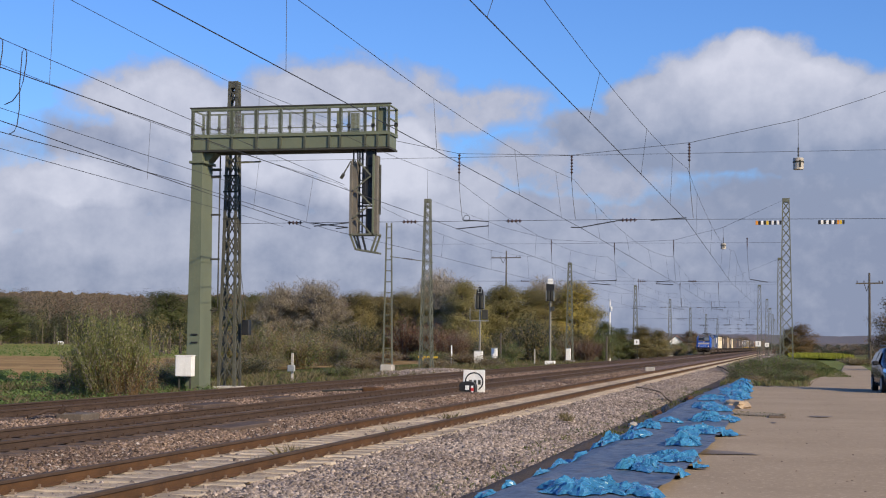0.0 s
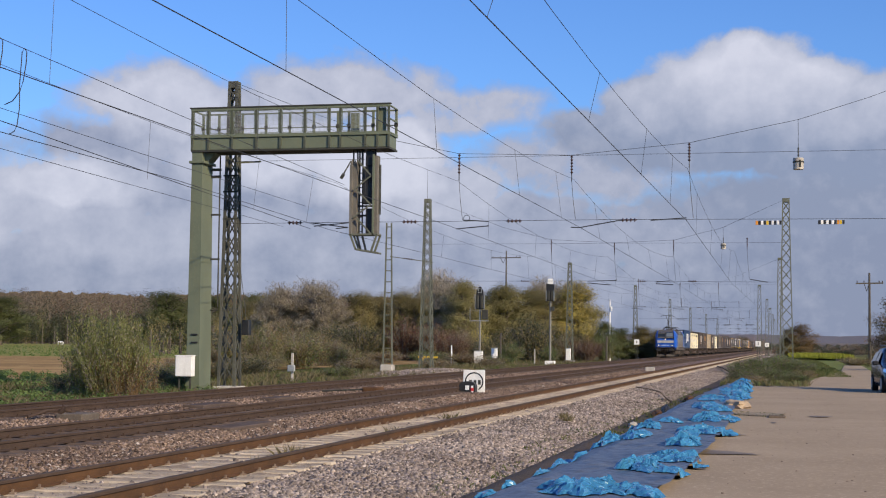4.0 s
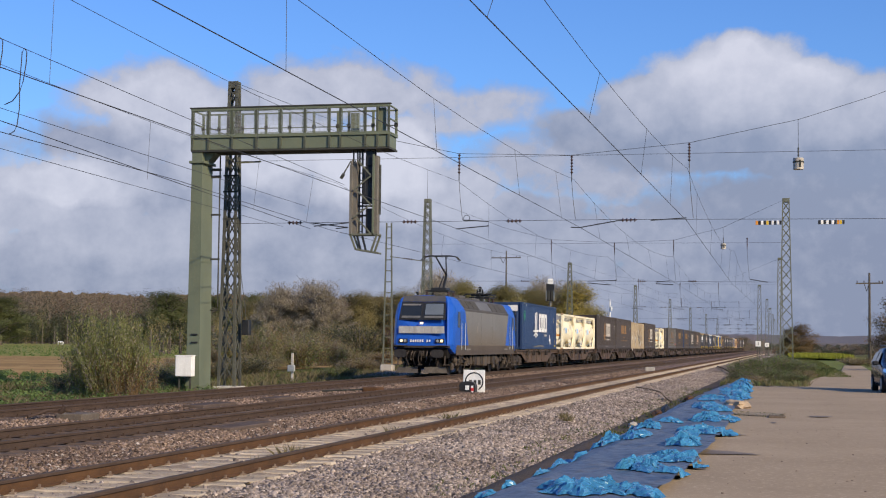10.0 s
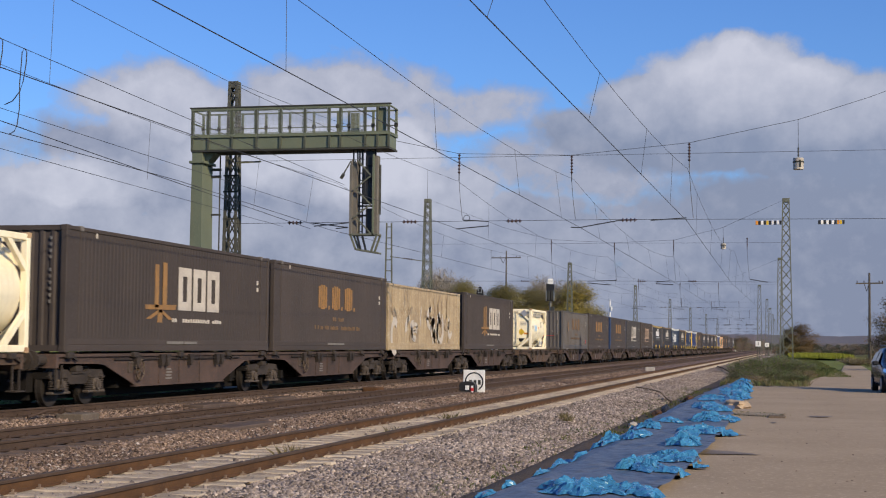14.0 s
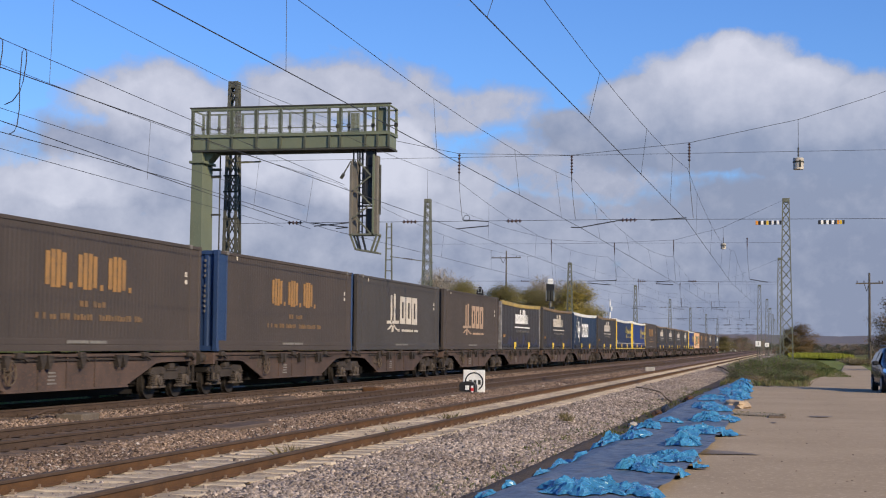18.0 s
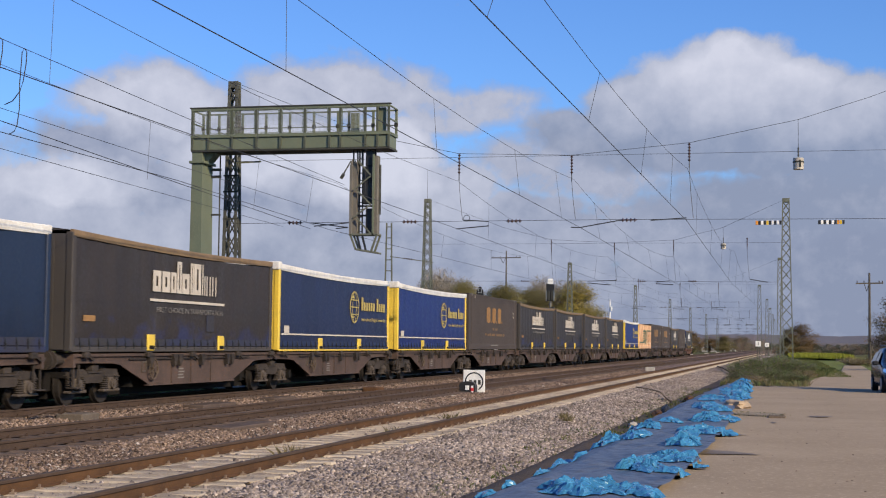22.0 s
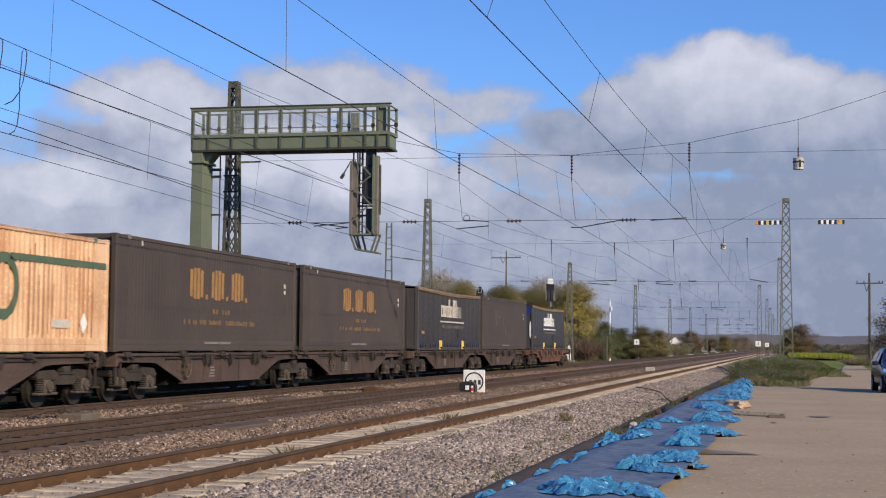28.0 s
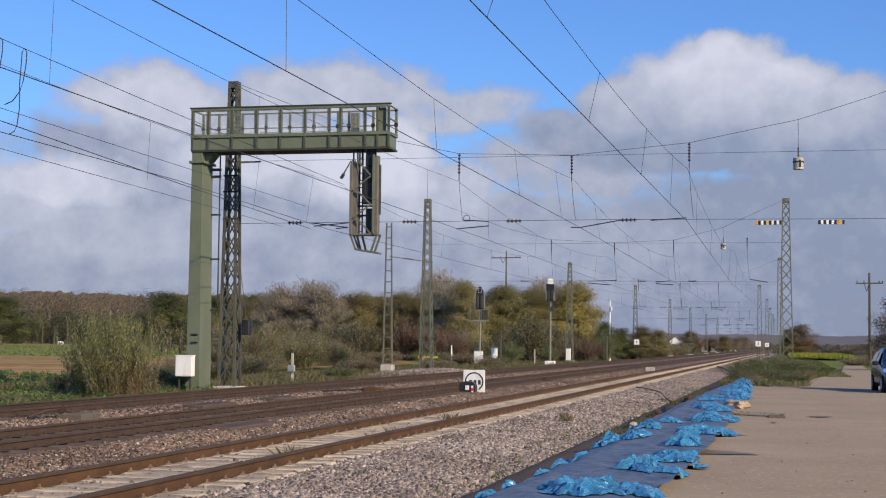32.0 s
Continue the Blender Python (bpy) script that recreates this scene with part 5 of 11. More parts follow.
def bogie(parent, y, wb=1.8):
    """A freight bogie: welded side frames, paired springs on a cradle beside each axle box, brake gear and two wheelsets."""
    mb = MB()
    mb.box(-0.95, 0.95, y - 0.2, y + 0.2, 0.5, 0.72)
    # solid dark block added to hide the ground seen between the wheels
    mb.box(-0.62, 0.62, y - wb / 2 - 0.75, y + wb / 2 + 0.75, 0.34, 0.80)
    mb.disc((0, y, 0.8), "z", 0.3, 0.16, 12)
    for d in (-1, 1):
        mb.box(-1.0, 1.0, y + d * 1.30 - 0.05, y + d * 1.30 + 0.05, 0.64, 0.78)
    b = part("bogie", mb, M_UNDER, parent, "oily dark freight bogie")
    for sx in (-1, 1):
        x = sx * 1.0
        mb = MB()
        o = [(y - 1.36, 0.70), (y - 1.24, 0.82), (y - 0.55, 0.84), (y - 0.3, 0.75), (y + 0.3, 0.75), (y + 0.55, 0.84), (y + 1.24, 0.82), (y + 1.36, 0.70), (y + 1.32, 0.63), (y + 0.60, 0.64), (y + 0.40, 0.50), (y - 0.40, 0.50), (y - 0.60, 0.64), (y - 1.32, 0.63)]
        mb.prism(o, "x", x - 0.05, x + 0.05)
        mb.box(x - 0.09, x + 0.09, y - 0.36, y + 0.36, 0.74, 0.78)
        mb.bbox(x - 0.10, x + 0.10, y - 0.16, y + 0.16, 0.78, 0.92, 0.02)
        part("side_frame", mb, M_BOGIE, b)
        for d in (-1, 1):
            ya = y + d * wb / 2
            mb = MB()
            mb.bbox(x - 0.11, x + 0.11, ya - 0.14, ya + 0.14, 0.33, 0.63, 0.04)
            mb.bbox(x + sx * 0.02 - 0.09, x + sx * 0.02 + 0.09, ya - 0.44, ya + 0.44, 0.285, 0.345, 0.02)
            mb.disc((x + sx * 0.13, ya, 0.47), "x", 0.125, 0.06, 14)
            mb.disc((x + sx * 0.165, ya, 0.47), "x", 0.06, 0.03, 10)
            part("axle_box", mb, M_GRIME, b, "dusty axle box")
            for q in (-0.29, 0.29):
                mb = MB()
                mb.tube([(x + sx * 0.02, ya + q, 0.345 + 0.0165 * k) for k in range(19)] + [(x + sx * 0.02, ya + q, 0.645), (x + sx * 0.02, ya + q, 0.67), (x + sx * 0.02, ya + q, 0.675), (x + sx * 0.02, ya + q, 0.74)],
                        [0.105 if k % 3 else 0.07 for k in range(19)] + [0.125, 0.125, 0.06, 0.06], 10)
                part("spring", mb, M_BOGIE, b)
            mb = MB()
            mb.beam((x - sx * 0.16, ya - d * 0.56, 0.30), (x - sx * 0.16, ya - d * 0.50, 0.78), 0.06)
            mb.bbox(x - sx * 0.245 - 0.06, x - sx * 0.245 + 0.06, ya - d * 0.53 - 0.05, ya - d * 0.53 + 0.05, 0.34, 0.62, 0.02)
            part("brake_shoe", mb, M_UNDER, b)
    for d in (-1, 1):
        wheelset(b, y + d * wb / 2)
    return b


def side_sill(root, y0, y1, mat, deep=0.50, ends=(2.5, 2.5)):
    """Fish-bellied side beams: shallow over the bogies, deep between."""
    for sx in (-1, 1):
        mb = MB()
        a, b = y0 + ends[0], y1 - ends[1]
        o = [(y0, 1.20), (y0, 0.98), (a - 0.5, 0.96), (a - 0.1, 0.93), (a + 1.7, deep), (b - 1.7, deep), (b + 0.1, 0.93), (b + 0.5, 0.96), (y1, 0.98), (y1, 1.20)]
        x = sx * 1.12
        mb.prism(o, "x", x - 0.02, x + 0.02)
        mb.box(x - 0.1, x + 0.08, y0, y1, 1.13, 1.2)
        o2 = [(a + 1.65, deep - 0.03), (b - 1.65, deep - 0.03), (b - 1.65, deep + 0.01), (a + 1.65, deep + 0.01)]
        mb.prism(o2, "x", x - 0.11, x + 0.06)
        part("side_sill", mb, mat, root)
        for f in (0.10, 0.30, 0.345, 0.55, 0.80, 0.845):
            y = a + 0.8 + (b - a - 1.6) * f
            mb = MB()
            mb.prism([(y - 0.15, 1.17), (y + 0.15, 1.17), (y + 0.13, 1.02), (y + 0.03, 0.86), (y - 0.05, 0.86), (y - 0.09, 1.00)], "x", min(x + sx * 0.03, x + sx * 0.15), max(x + sx * 0.03, x + sx * 0.15))
            part("load_bracket", mb, M_BOGIE, root, "folded load spigot")
        for f in (0.22, 0.46, 0.72):
            y = a + 1.9 + (b - a - 3.8) * f
            mb = MB()
            mb.box(min(x + sx * 0.02, x + sx * 0.05), max(x + sx * 0.02, x + sx * 0.05), y - 0.025, y + 0.025, deep, 1.13)
            part("stiffener", mb, mat, root)
        mb = MB()
        y = a + 1.35
        for p, q in (((-0.12, -0.12), (0.12, -0.12)), ((0.12, -0.12), (0.12, 0.12)), ((0.12, 0.12), (-0.12, 0.12)), ((-0.12, 0.12), (-0.12, -0.12))):
            mb.beam((x + sx * 0.03, y + p[0], 0.86 + p[1]), (x + sx * 0.03, y + q[0], 0.86 + q[1]), 0.035)
        part("label_holder", mb, M_GRIME, root)
        for q in range(5):
            y = y0 + 0.5 + (y1 - y0 - 1.0) * q / 4 + 0.3 * (q % 2)
            mb = MB()
            mb.bbox(x + sx * 0.10 - 0.07, x + sx * 0.10 + 0.07, y - 0.14, y + 0.14, 1.10, 1.235, 0.02)
            mb.beam((x + sx * 0.06, y + 0.2, 1.16), (x + sx * 0.10, y + 0.42, 1.04), 0.05)
            part("container_lock", mb, M_BOGIE, root)
        mb = MB()
        mb.beam((x + sx * 0.06, a + 0.4, 1.06), (x + sx * 0.06, b - 0.4, 1.06), 0.035)
        part("brake_pipe", mb, M_BOGIE, root)
        mb = MB()
        ym = a + (b - a) * 0.38
        for k in range(4):
            mb.box(x + sx * 0.022, x + sx * 0.03, ym + 0.02 * k, ym + 0.42 - 0.05 * (k % 2), deep + 0.12 + 0.08 * k, deep + 0.16 + 0.08 * k)
        part("data_panel", mb, M_LOGOFAINT if mat is M_WAGON else M_GRIME, root)
        mb = MB()
        yr = a + 1.75
        mb.tube([(x + sx * 0.12, yr + 0.25 * math.cos(math.pi * k / 9), 0.80 + 0.26 * math.sin(math.pi * k / 9)) for k in range(19)], 0.022, 5)
        for k in range(3):
            u = math.pi * k / 3 + 0.4
            mb.beam((x + sx * 0.12, yr + 0.24 * math.cos(u), 0.80 + 0.25 * math.sin(u)), (x + sx * 0.12, yr - 0.24 * math.cos(u), 0.80 - 0.25 * math.sin(u)), 0.025)
        mb.beam((x, yr, 0.80), (x + sx * 0.14, yr, 0.80), 0.07)
        part("hand_wheel", mb, M_HANDWHEEL, root, "worn tan brake hand wheel")


def deck(root, y0, y1, mat):
    mb = MB()
    mb.box(-0.28, 0.28, y0, y1, 0.80, 1.12)
    mb.tube([(0.75, (y0 + y1) / 2 - 1.2, 0.72), (0.75, (y0 + y1) / 2 + 0.6, 0.72)], 0.2, 10)
    mb.tube([(-0.75, (y0 + y1) / 2 - 2.2, 0.72), (-0.75, (y0 + y1) / 2 + 1.8, 0.72)], 0.2, 10)
    n = int((y1 - y0) / 1.6)
    for i in range(n + 1):
        y = y0 + 0.15 + (y1 - y0 - 0.3) * i / n
        mb.box(-1.1, 1.1, y - 0.06, y + 0.06, 0.95, 1.17)
    for sx in (-1, 1):
        mb.box(sx * 0.9 - 0.06, sx * 0.9 + 0.06, y0, y1, 1.0, 1.16)
    part("underframe", mb, mat, root)
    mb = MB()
    # full-length block added to stand in for the shade under the deck
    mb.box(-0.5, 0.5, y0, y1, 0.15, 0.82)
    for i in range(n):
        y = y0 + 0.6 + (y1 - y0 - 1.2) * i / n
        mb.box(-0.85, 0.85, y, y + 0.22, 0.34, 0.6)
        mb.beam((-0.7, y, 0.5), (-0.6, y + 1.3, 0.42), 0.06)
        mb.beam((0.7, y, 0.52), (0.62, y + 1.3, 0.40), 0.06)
    part("filler_and_brakes", mb, M_UNDER, root, "black filler block with brake beams and rods")


def buffers(root, y, d, mat):
    """Headstock with two buffers, coupling hook, steps and hoses; d is the way that it faces."""
    mb = MB()
    mb.box(-1.2, 1.2, min(y - d * 0.75, y - d * 0.62), max(y - d * 0.75, y - d * 0.62), 0.88, 1.2)
    part("headstock", mb, mat, root)
    for sx in (-1, 1):
        mb = MB()
        mb.tube([(sx * 0.875, y - d * 0.62, 1.06), (sx * 0.875, y - d * 0.2, 1.06)], 0.12, 12)
        mb.tube([(sx * 0.875, y - d * 0.2, 1.06), (sx * 0.875, y - d * 0.05, 1.06)], 0.085, 12)
        mb.disc((sx * 0.875, y - d * 0.03, 1.06), "y", 0.225, 0.06, 16)
        part("buffer", mb, M_BOGIE, root)
        mb = MB()
        mb.beam((sx * 1.15, y - d * 0.7, 0.95), (sx * 1.15, y - d * 0.7, 0.42), 0.04)
        mb.beam((sx * 1.15, y - d * 1.0, 0.95), (sx * 1.15, y - d * 1.0, 0.42), 0.04)
        mb.box(sx * 1.15 - 0.12, sx * 1.15 + 0.12, min(y - d * 0.65, y - d * 1.05), max(y - d * 0.65, y - d * 1.05), 0.40, 0.43)
        part("step", mb, M_BOGIE, root)
    mb = MB()
    mb.beam((0, y - d * 0.7, 1.04), (0, y - d * 0.2, 1.04), 0.08)
    mb.tube([(0, y - d * 0.25, 1.0), (0.0, y - d * 0.1, 0.75), (0, y - d * 0.02, 0.62)], 0.03, 6)
    mb.tube([(0.35, y - d * 0.6, 0.95), (0.33, y - d * 0.35, 0.55), (0.3, y - d * 0.05, 0.62)], 0.025, 6)
    part("coupling", mb, M_BOGIE, root)


def pair_wagon(name, label, mat, L=29.4):
    """An articulated wagon: two decks on three bogies, front at y 0."""
    root = thing(name, label, "wagon", "wagons of the train")
    h = L / 2
    deck(root, 0.7, h - 0.15, mat)
    deck(root, h + 0.15, L - 0.7, mat)
    side_sill(root, 0.7, h - 0.12, mat, 0.40, (2.6, 1.9))
    side_sill(root, h + 0.12, L - 0.7, mat, 0.40, (1.9, 2.6))
    for y in (2.0, h, L - 2.0):
        bogie(root, y)
    buffers(root, 0, -1, mat)
    buffers(root, L, 1, mat)
    return root


def single_wagon(name, label, mat, L, deep=0.45, red=False):
    root = thing(name, label, "wagon", "wagons of the train")
    deck(root, 0.7, L - 0.7, mat)
    side_sill(root, 0.7, L - 0.7, mat, deep, (3.2, 3.2))
    for y in (2.75, L - 2.75):
        bogie(root, y)
    buffers(root, 0, -1, mat)
    buffers(root, L, 1, mat)
    return root


# ---- loads ----
LONG = 13.716


def side_logo(root, shapes, mat, name="emblem", label="", hw=1.25, sides=(1,)):
    split = len(shapes) <= 14
    for s in sides:
        for q in ([[p] for p in shapes] if split else [shapes]):
            ob = part(name, flat_shapes(q, x=s * (hw - 0.018), t=0.01), mat, root, label)
            if not split:
                tagged(ob, kind="stuff")


def marks(root, L, H, hw=1.25, ink=None):
    """Small plates and number rows found on every box, as bars."""
    z1 = FLOOR + H
    side_logo(root, [rect(L - 1.12, L - 0.98, z1 - 0.88, z1 - 0.75), rect(L - 1.12, L - 0.98, z1 - 1.08, z1 - 0.96)], M_LOGOTAN, "plate", "", hw)
    side_logo(root, [rect(L * 0.42, L * 0.50, FLOOR + 0.20, FLOOR + 0.27), rect(L * 0.505, L * 0.57, FLOOR + 0.20, FLOOR + 0.27)], M_LOGOFAINT, "plate", "", hw + 0.02)
    tagged(part("number_column", flat_shapes([rect(0.81, 0.86, FLOOR + 2.56 - 0.145 * q, FLOOR + 2.635 - 0.145 * q) for q in range(11) if q not in (4,)], y=0.045, t=-0.012), ink or M_LOGOFAINT, root, "worn upright row of small bars"), kind="stuff")
    side_logo(root, [rect(1.5, 1.58, z1 - 0.22, z1 - 0.10)], M_LOGOTAN, "plate", "", hw)


def make_blue():
    r = box_container("container", "dark blue corrugated container with a pale star emblem and block shapes", LONG, 2.896, M_CBLUE, 0.34, 0.03)
    side_logo(r, emblem_blocks(4.15, FLOOR + 1.10, 5.6, 1.24), M_LOGOWHITE, "emblem", "white star emblem and heavy block shapes", 1.252)
    part("emblem", flat_shapes([rect(-0.95, -0.45, FLOOR + 2.35, FLOOR + 2.7), rect(-0.35, 0.25, FLOOR + 2.35, FLOOR + 2.7), rect(0.35, 0.95, FLOOR + 2.35, FLOOR + 2.7)], y=0.005, t=-0.012), M_LOGOWHITE, r)
    part("placard", flat_shapes([[(-0.1, FLOOR + 0.72), (0.3, FLOOR + 0.95), (0.1, FLOOR + 1.25), (-0.3, FLOOR + 1.0)]], y=0.005, t=-0.012), M_LOGOWHITE, r)
    tear = [(10.62, FLOOR + 0.52), (10.74, FLOOR + 0.46), (10.84, FLOOR + 0.58), (10.80, FLOOR + 0.74), (10.84, FLOOR + 0.92), (10.70, FLOOR + 0.98), (10.64, FLOOR + 0.80)]
    side_logo(r, [tear, [(10.90, FLOOR + 0.34), (11.02, FLOOR + 0.28), (11.16, FLOOR + 0.42), (11.20, FLOOR + 0.62), (11.06, FLOOR + 0.72), (10.92, FLOOR + 0.60), (10.97, FLOOR + 0.46)]], M_LOGOWHITE, "torn_sticker", "torn white sticker", 1.252)
    ring = []
    for k in range(8):
        u, v = math.pi / 4 * k, math.pi / 4 * (k + 1)
        ring.append([(0.85 + q * 0.30 * math.cos(w), FLOOR + 2.1 + q * 0.32 * math.sin(w)) for q, w in ((1, u), (1, v), (0.78, v), (0.78, u))])
    side_logo(r, ring + [block(0.72, 0.98, FLOOR + 1.95, FLOOR + 2.25, 0.3)], M_LOGOTEAL, "round_badge", "bright green round badge", 1.252)
    side_logo(r, small_bars(8.6, FLOOR + 0.86, 0.95, 0.13, 5, 2), M_LOGOTAN, "serial_bars", "", 1.252)
    side_logo(r, small_bars(4.4, FLOOR + 0.13, 1.9, 0.09, 14, 5) + small_bars(6.6, FLOOR + 0.13, 1.7, 0.09, 14, 6), M_LOGOFAINT, "small_print", "", 1.275)
    side_logo(r, [[(12.72, FLOOR + 0.62), (12.86, FLOOR + 0.62), (12.80, FLOOR + 0.36)], rect(12.86, 13.2, FLOOR + 0.17, FLOOR + 0.28)], M_CYELLOW, "corner_mark", "dull yellow corner mark", 1.275)
    marks(r, LONG, 2.896)
    return r


def make_star(mat, lmat, label, depth=0.010, star=None):
    r = box_container("container", label, LONG, 2.896, mat, 0.20, depth)
    eb = emblem_blocks(4.35, FLOOR + 1.08, 5.3, 1.2)
    side_logo(r, eb[:6], star or lmat, "emblem", "star emblem", 1.252)
    side_logo(r, eb[6:], lmat, "emblem", "pale heavy block shape", 1.252)
    side_logo(r, small_bars(6.1, FLOOR + 0.78, 3.6, 0.10, 20, 4), lmat, "small_print", "", 1.252)
    marks(r, LONG, 2.896)
    return r


def make_stencil(mat, label, pitch=0.20, depth=0.006, frame=None, tall=2.896, ink=M_LOGOORANGE):
    r = box_container("container", label, LONG, tall, mat, pitch, depth, frame)
    side_logo(r, stencil_blocks(4.7, FLOOR + 1.45, 4.6, 0.85), ink, "emblem", "faded orange slatted block shapes", 1.252)
    side_logo(r, small_bars(6.4, FLOOR + 1.05, 1.4, 0.14, 6, 7) + small_bars(4.3, FLOOR + 0.74, 5.6, 0.14, 34, 8), M_LOGOFAINTORANGE, "small_print", "", 1.252)
    marks(r, LONG, 2.896, ink=M_LOGOTAN if tall < 2.8 else None)
    return r


def make_rib():
    r = make_stencil(M_CRIB, "ribbed silver-grey container with faded orange slatted blocks", 0.3, 0.03, tall=2.78, ink=M_LOGOFAINTORANGE)
    for a, z, w, h in ((-0.62, 0.88, 0.26, 0.27), (-0.52, 1.12, 0.12, 0.12), (-0.30, 0.90, 0.30, 0.10), (-0.9, 0.955, 0.30, 0.03), (0.0, 0.955, 0.62, 0.03)):
        part("red_mark", flat_shapes([block(a, a + w, FLOOR + z, FLOOR + z + h, 0.3)], y=0.005, t=-0.012), M_RED, r, "red spray mark")
    for a, z, w, h in ((-0.06, 1.30, 0.06, 0.20), (-0.58, 1.42, 0.04, 0.10), (0.44, 1.27, 0.10, 0.05), (0.06, 1.36, 0.03, 0.12)):
        part("pale_smear", flat_shapes([block(a, a + w, FLOOR + z, FLOOR + z + h, 0.3)], y=0.005, t=-0.012), M_LOGOTAN, r, "pale paint smear")
    side_logo(r, [rect(2.75, 2.95, FLOOR + 1.5, FLOOR + 1.95), rect(2.75, 2.95, FLOOR + 1.36, FLOOR + 1.46)], M_LOGOORANGE, "plate", "faded orange mark", 1.252)
    side_logo(r, [block(12.3, 12.5, FLOOR + 0.42, FLOOR + 0.72, 0.3)], M_RED, "red_mark", "red spray mark", 1.252)
    return r


def make_plain():
    r = box_container("container", "plain dirty grey container without markings", LONG, 2.896, M_CGREY, 0.20, 0.005)
    rs = random.Random(12)
    side_logo(r, [rect(a, a + 0.022, FLOOR + z, FLOOR + z + h) for a, z, h in ((rs.uniform(3.6, 6.4), rs.uniform(1.3, 1.9), rs.uniform(0.12, 0.5)) for _ in range(9))], M_LOGOFAINT, "scuff", "thin pale scuff", 1.252)
    side_logo(r, [rect(a, a + 0.02, FLOOR + z, FLOOR + z + h) for a, z, h in ((rs.uniform(6.6, 9.0), rs.uniform(0.6, 1.0), rs.uniform(0.1, 0.35)) for _ in range(8))], M_LOGOFAINT, "scuff", "thin pale scuff", 1.252)
    marks(r, LONG, 2.896)
    return r


def make_cream():
    r = box_container("container", "rust-streaked orange-cream corrugated container with a green stripe", LONG, 2.68, M_ORANGECREAM, 0.215, 0.036)
    side_logo(r, [rect(0.12, 5.2, FLOOR + 0.62, FLOOR + 0.77), rect(5.2, 7.6, FLOOR + 0.66, FLOOR + 0.74), rect(9.0, 13.6, FLOOR + 1.96, FLOOR + 2.11)], M_LOGOGREEN, "stripe", "dark green stripe", 1.252)
    barred = [block(4.2 + 0.06 * (k % 2), 5.75, FLOOR + 0.78 + 0.27 * k, FLOOR + 0.97 + 0.27 * k) for k in range(5)]
    rr = random.Random(6)
    # rust strips that also draw the shade between the ribs
    runs = [rect(a, a + 0.028, FLOOR + 0.32 + rr.uniform(0, 0.2), FLOOR + rr.uniform(1.2, 2.5)) for a in (0.82 + 0.215 * k for k in range(57)) if rr.random() < 0.72 and not 4.0 < a < 9.5]
    side_logo(r, runs, M_RUSTRUN, "rust_run", "thin rust runs between the ribs", 1.248)
    arms = hollow(5.82, 6.68, FLOOR + 0.72, FLOOR + 2.12, 0.34)
    frame3 = hollow(6.75, 7.9, FLOOR + 0.82, FLOOR + 2.05, 0.26)
    side_logo(r, barred, M_LOGOGREEN, "emblem", "worn green barred block", 1.252)
    side_logo(r, arms + frame3, M_LOGOGREEN, "emblem", "worn green block shapes", 1.252)
    side_logo(r, ringshape(8.75, FLOOR + 1.4, 0.72, 0.50, 0, 360, 14, 0.9), M_LOGOGREEN, "emblem", "worn green ring", 1.252)
    side_logo(r, small_bars(5.4, FLOOR + 0.50, 2.8, 0.09, 18, 3), M_LOGOGREEN, "small_print", "", 1.252)
    side_logo(r, [rect(10.9, 11.75, FLOOR + 0.55, FLOOR + 0.74)], M_LOGOTAN, "plate", "pale plate", 1.252)
    side_logo(r, [[(12.45, FLOOR + 0.42), (12.64, FLOOR + 0.66), (12.45, FLOOR + 0.90), (12.26, FLOOR + 0.66)]], M_LOGOWHITE, "placard", "white diamond placard", 1.252)
    return r


def make_graffiti():
    r = box_container("container", "stained cream box covered in brown scrawls", LONG, 2.75, M_GRAFBASE, 0.3, 0.012)
    rng = random.Random(3)
    sh = []
    for i in range(26):
        a, z = 0.8 + 12 * rng.random(), FLOOR + 0.5 + 1.5 * rng.random()
        w, h = 0.25 + 0.6 * rng.random(), 0.25 + 0.6 * rng.random()
        sh += ringshape(a, z, h, h * 0.55, rng.uniform(0, 180), rng.uniform(200, 420), 8, w / h)
    side_logo(r, sh[:104], M_SCRAWL, "scrawl", "faded brown scrawled loops", 1.252)
    side_logo(r, sh[104:], M_LOGOTAN, "scrawl", "pale scrawled loops", 1.252)
    return r


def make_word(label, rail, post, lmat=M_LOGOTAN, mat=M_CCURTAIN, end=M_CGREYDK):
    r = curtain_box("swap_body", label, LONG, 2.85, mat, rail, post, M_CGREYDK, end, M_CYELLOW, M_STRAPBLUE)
    side_logo(r, word_blocks(4.5, FLOOR + 1.55, 4.5, 0.85), lmat, "emblem", "pale upright blocks over a thin line", 1.275)
    slogan(r, "FIRST CHOICE IN TRANSPORTATION", 4.75, FLOOR + 1.02, 4.7, M_LOGOFAINT, 1.262)
    side_logo(r, [rect(0.6, 1.2, FLOOR + 0.72, FLOOR + 0.86)], M_LOGOORANGE, "plate", "", 1.275)
    side_logo(r, [rect(8.2, 8.75, FLOOR + 0.55, FLOOR + 1.0)], M_STRAPBLUE, "patch", "blue repair patch", 1.275)
    return r


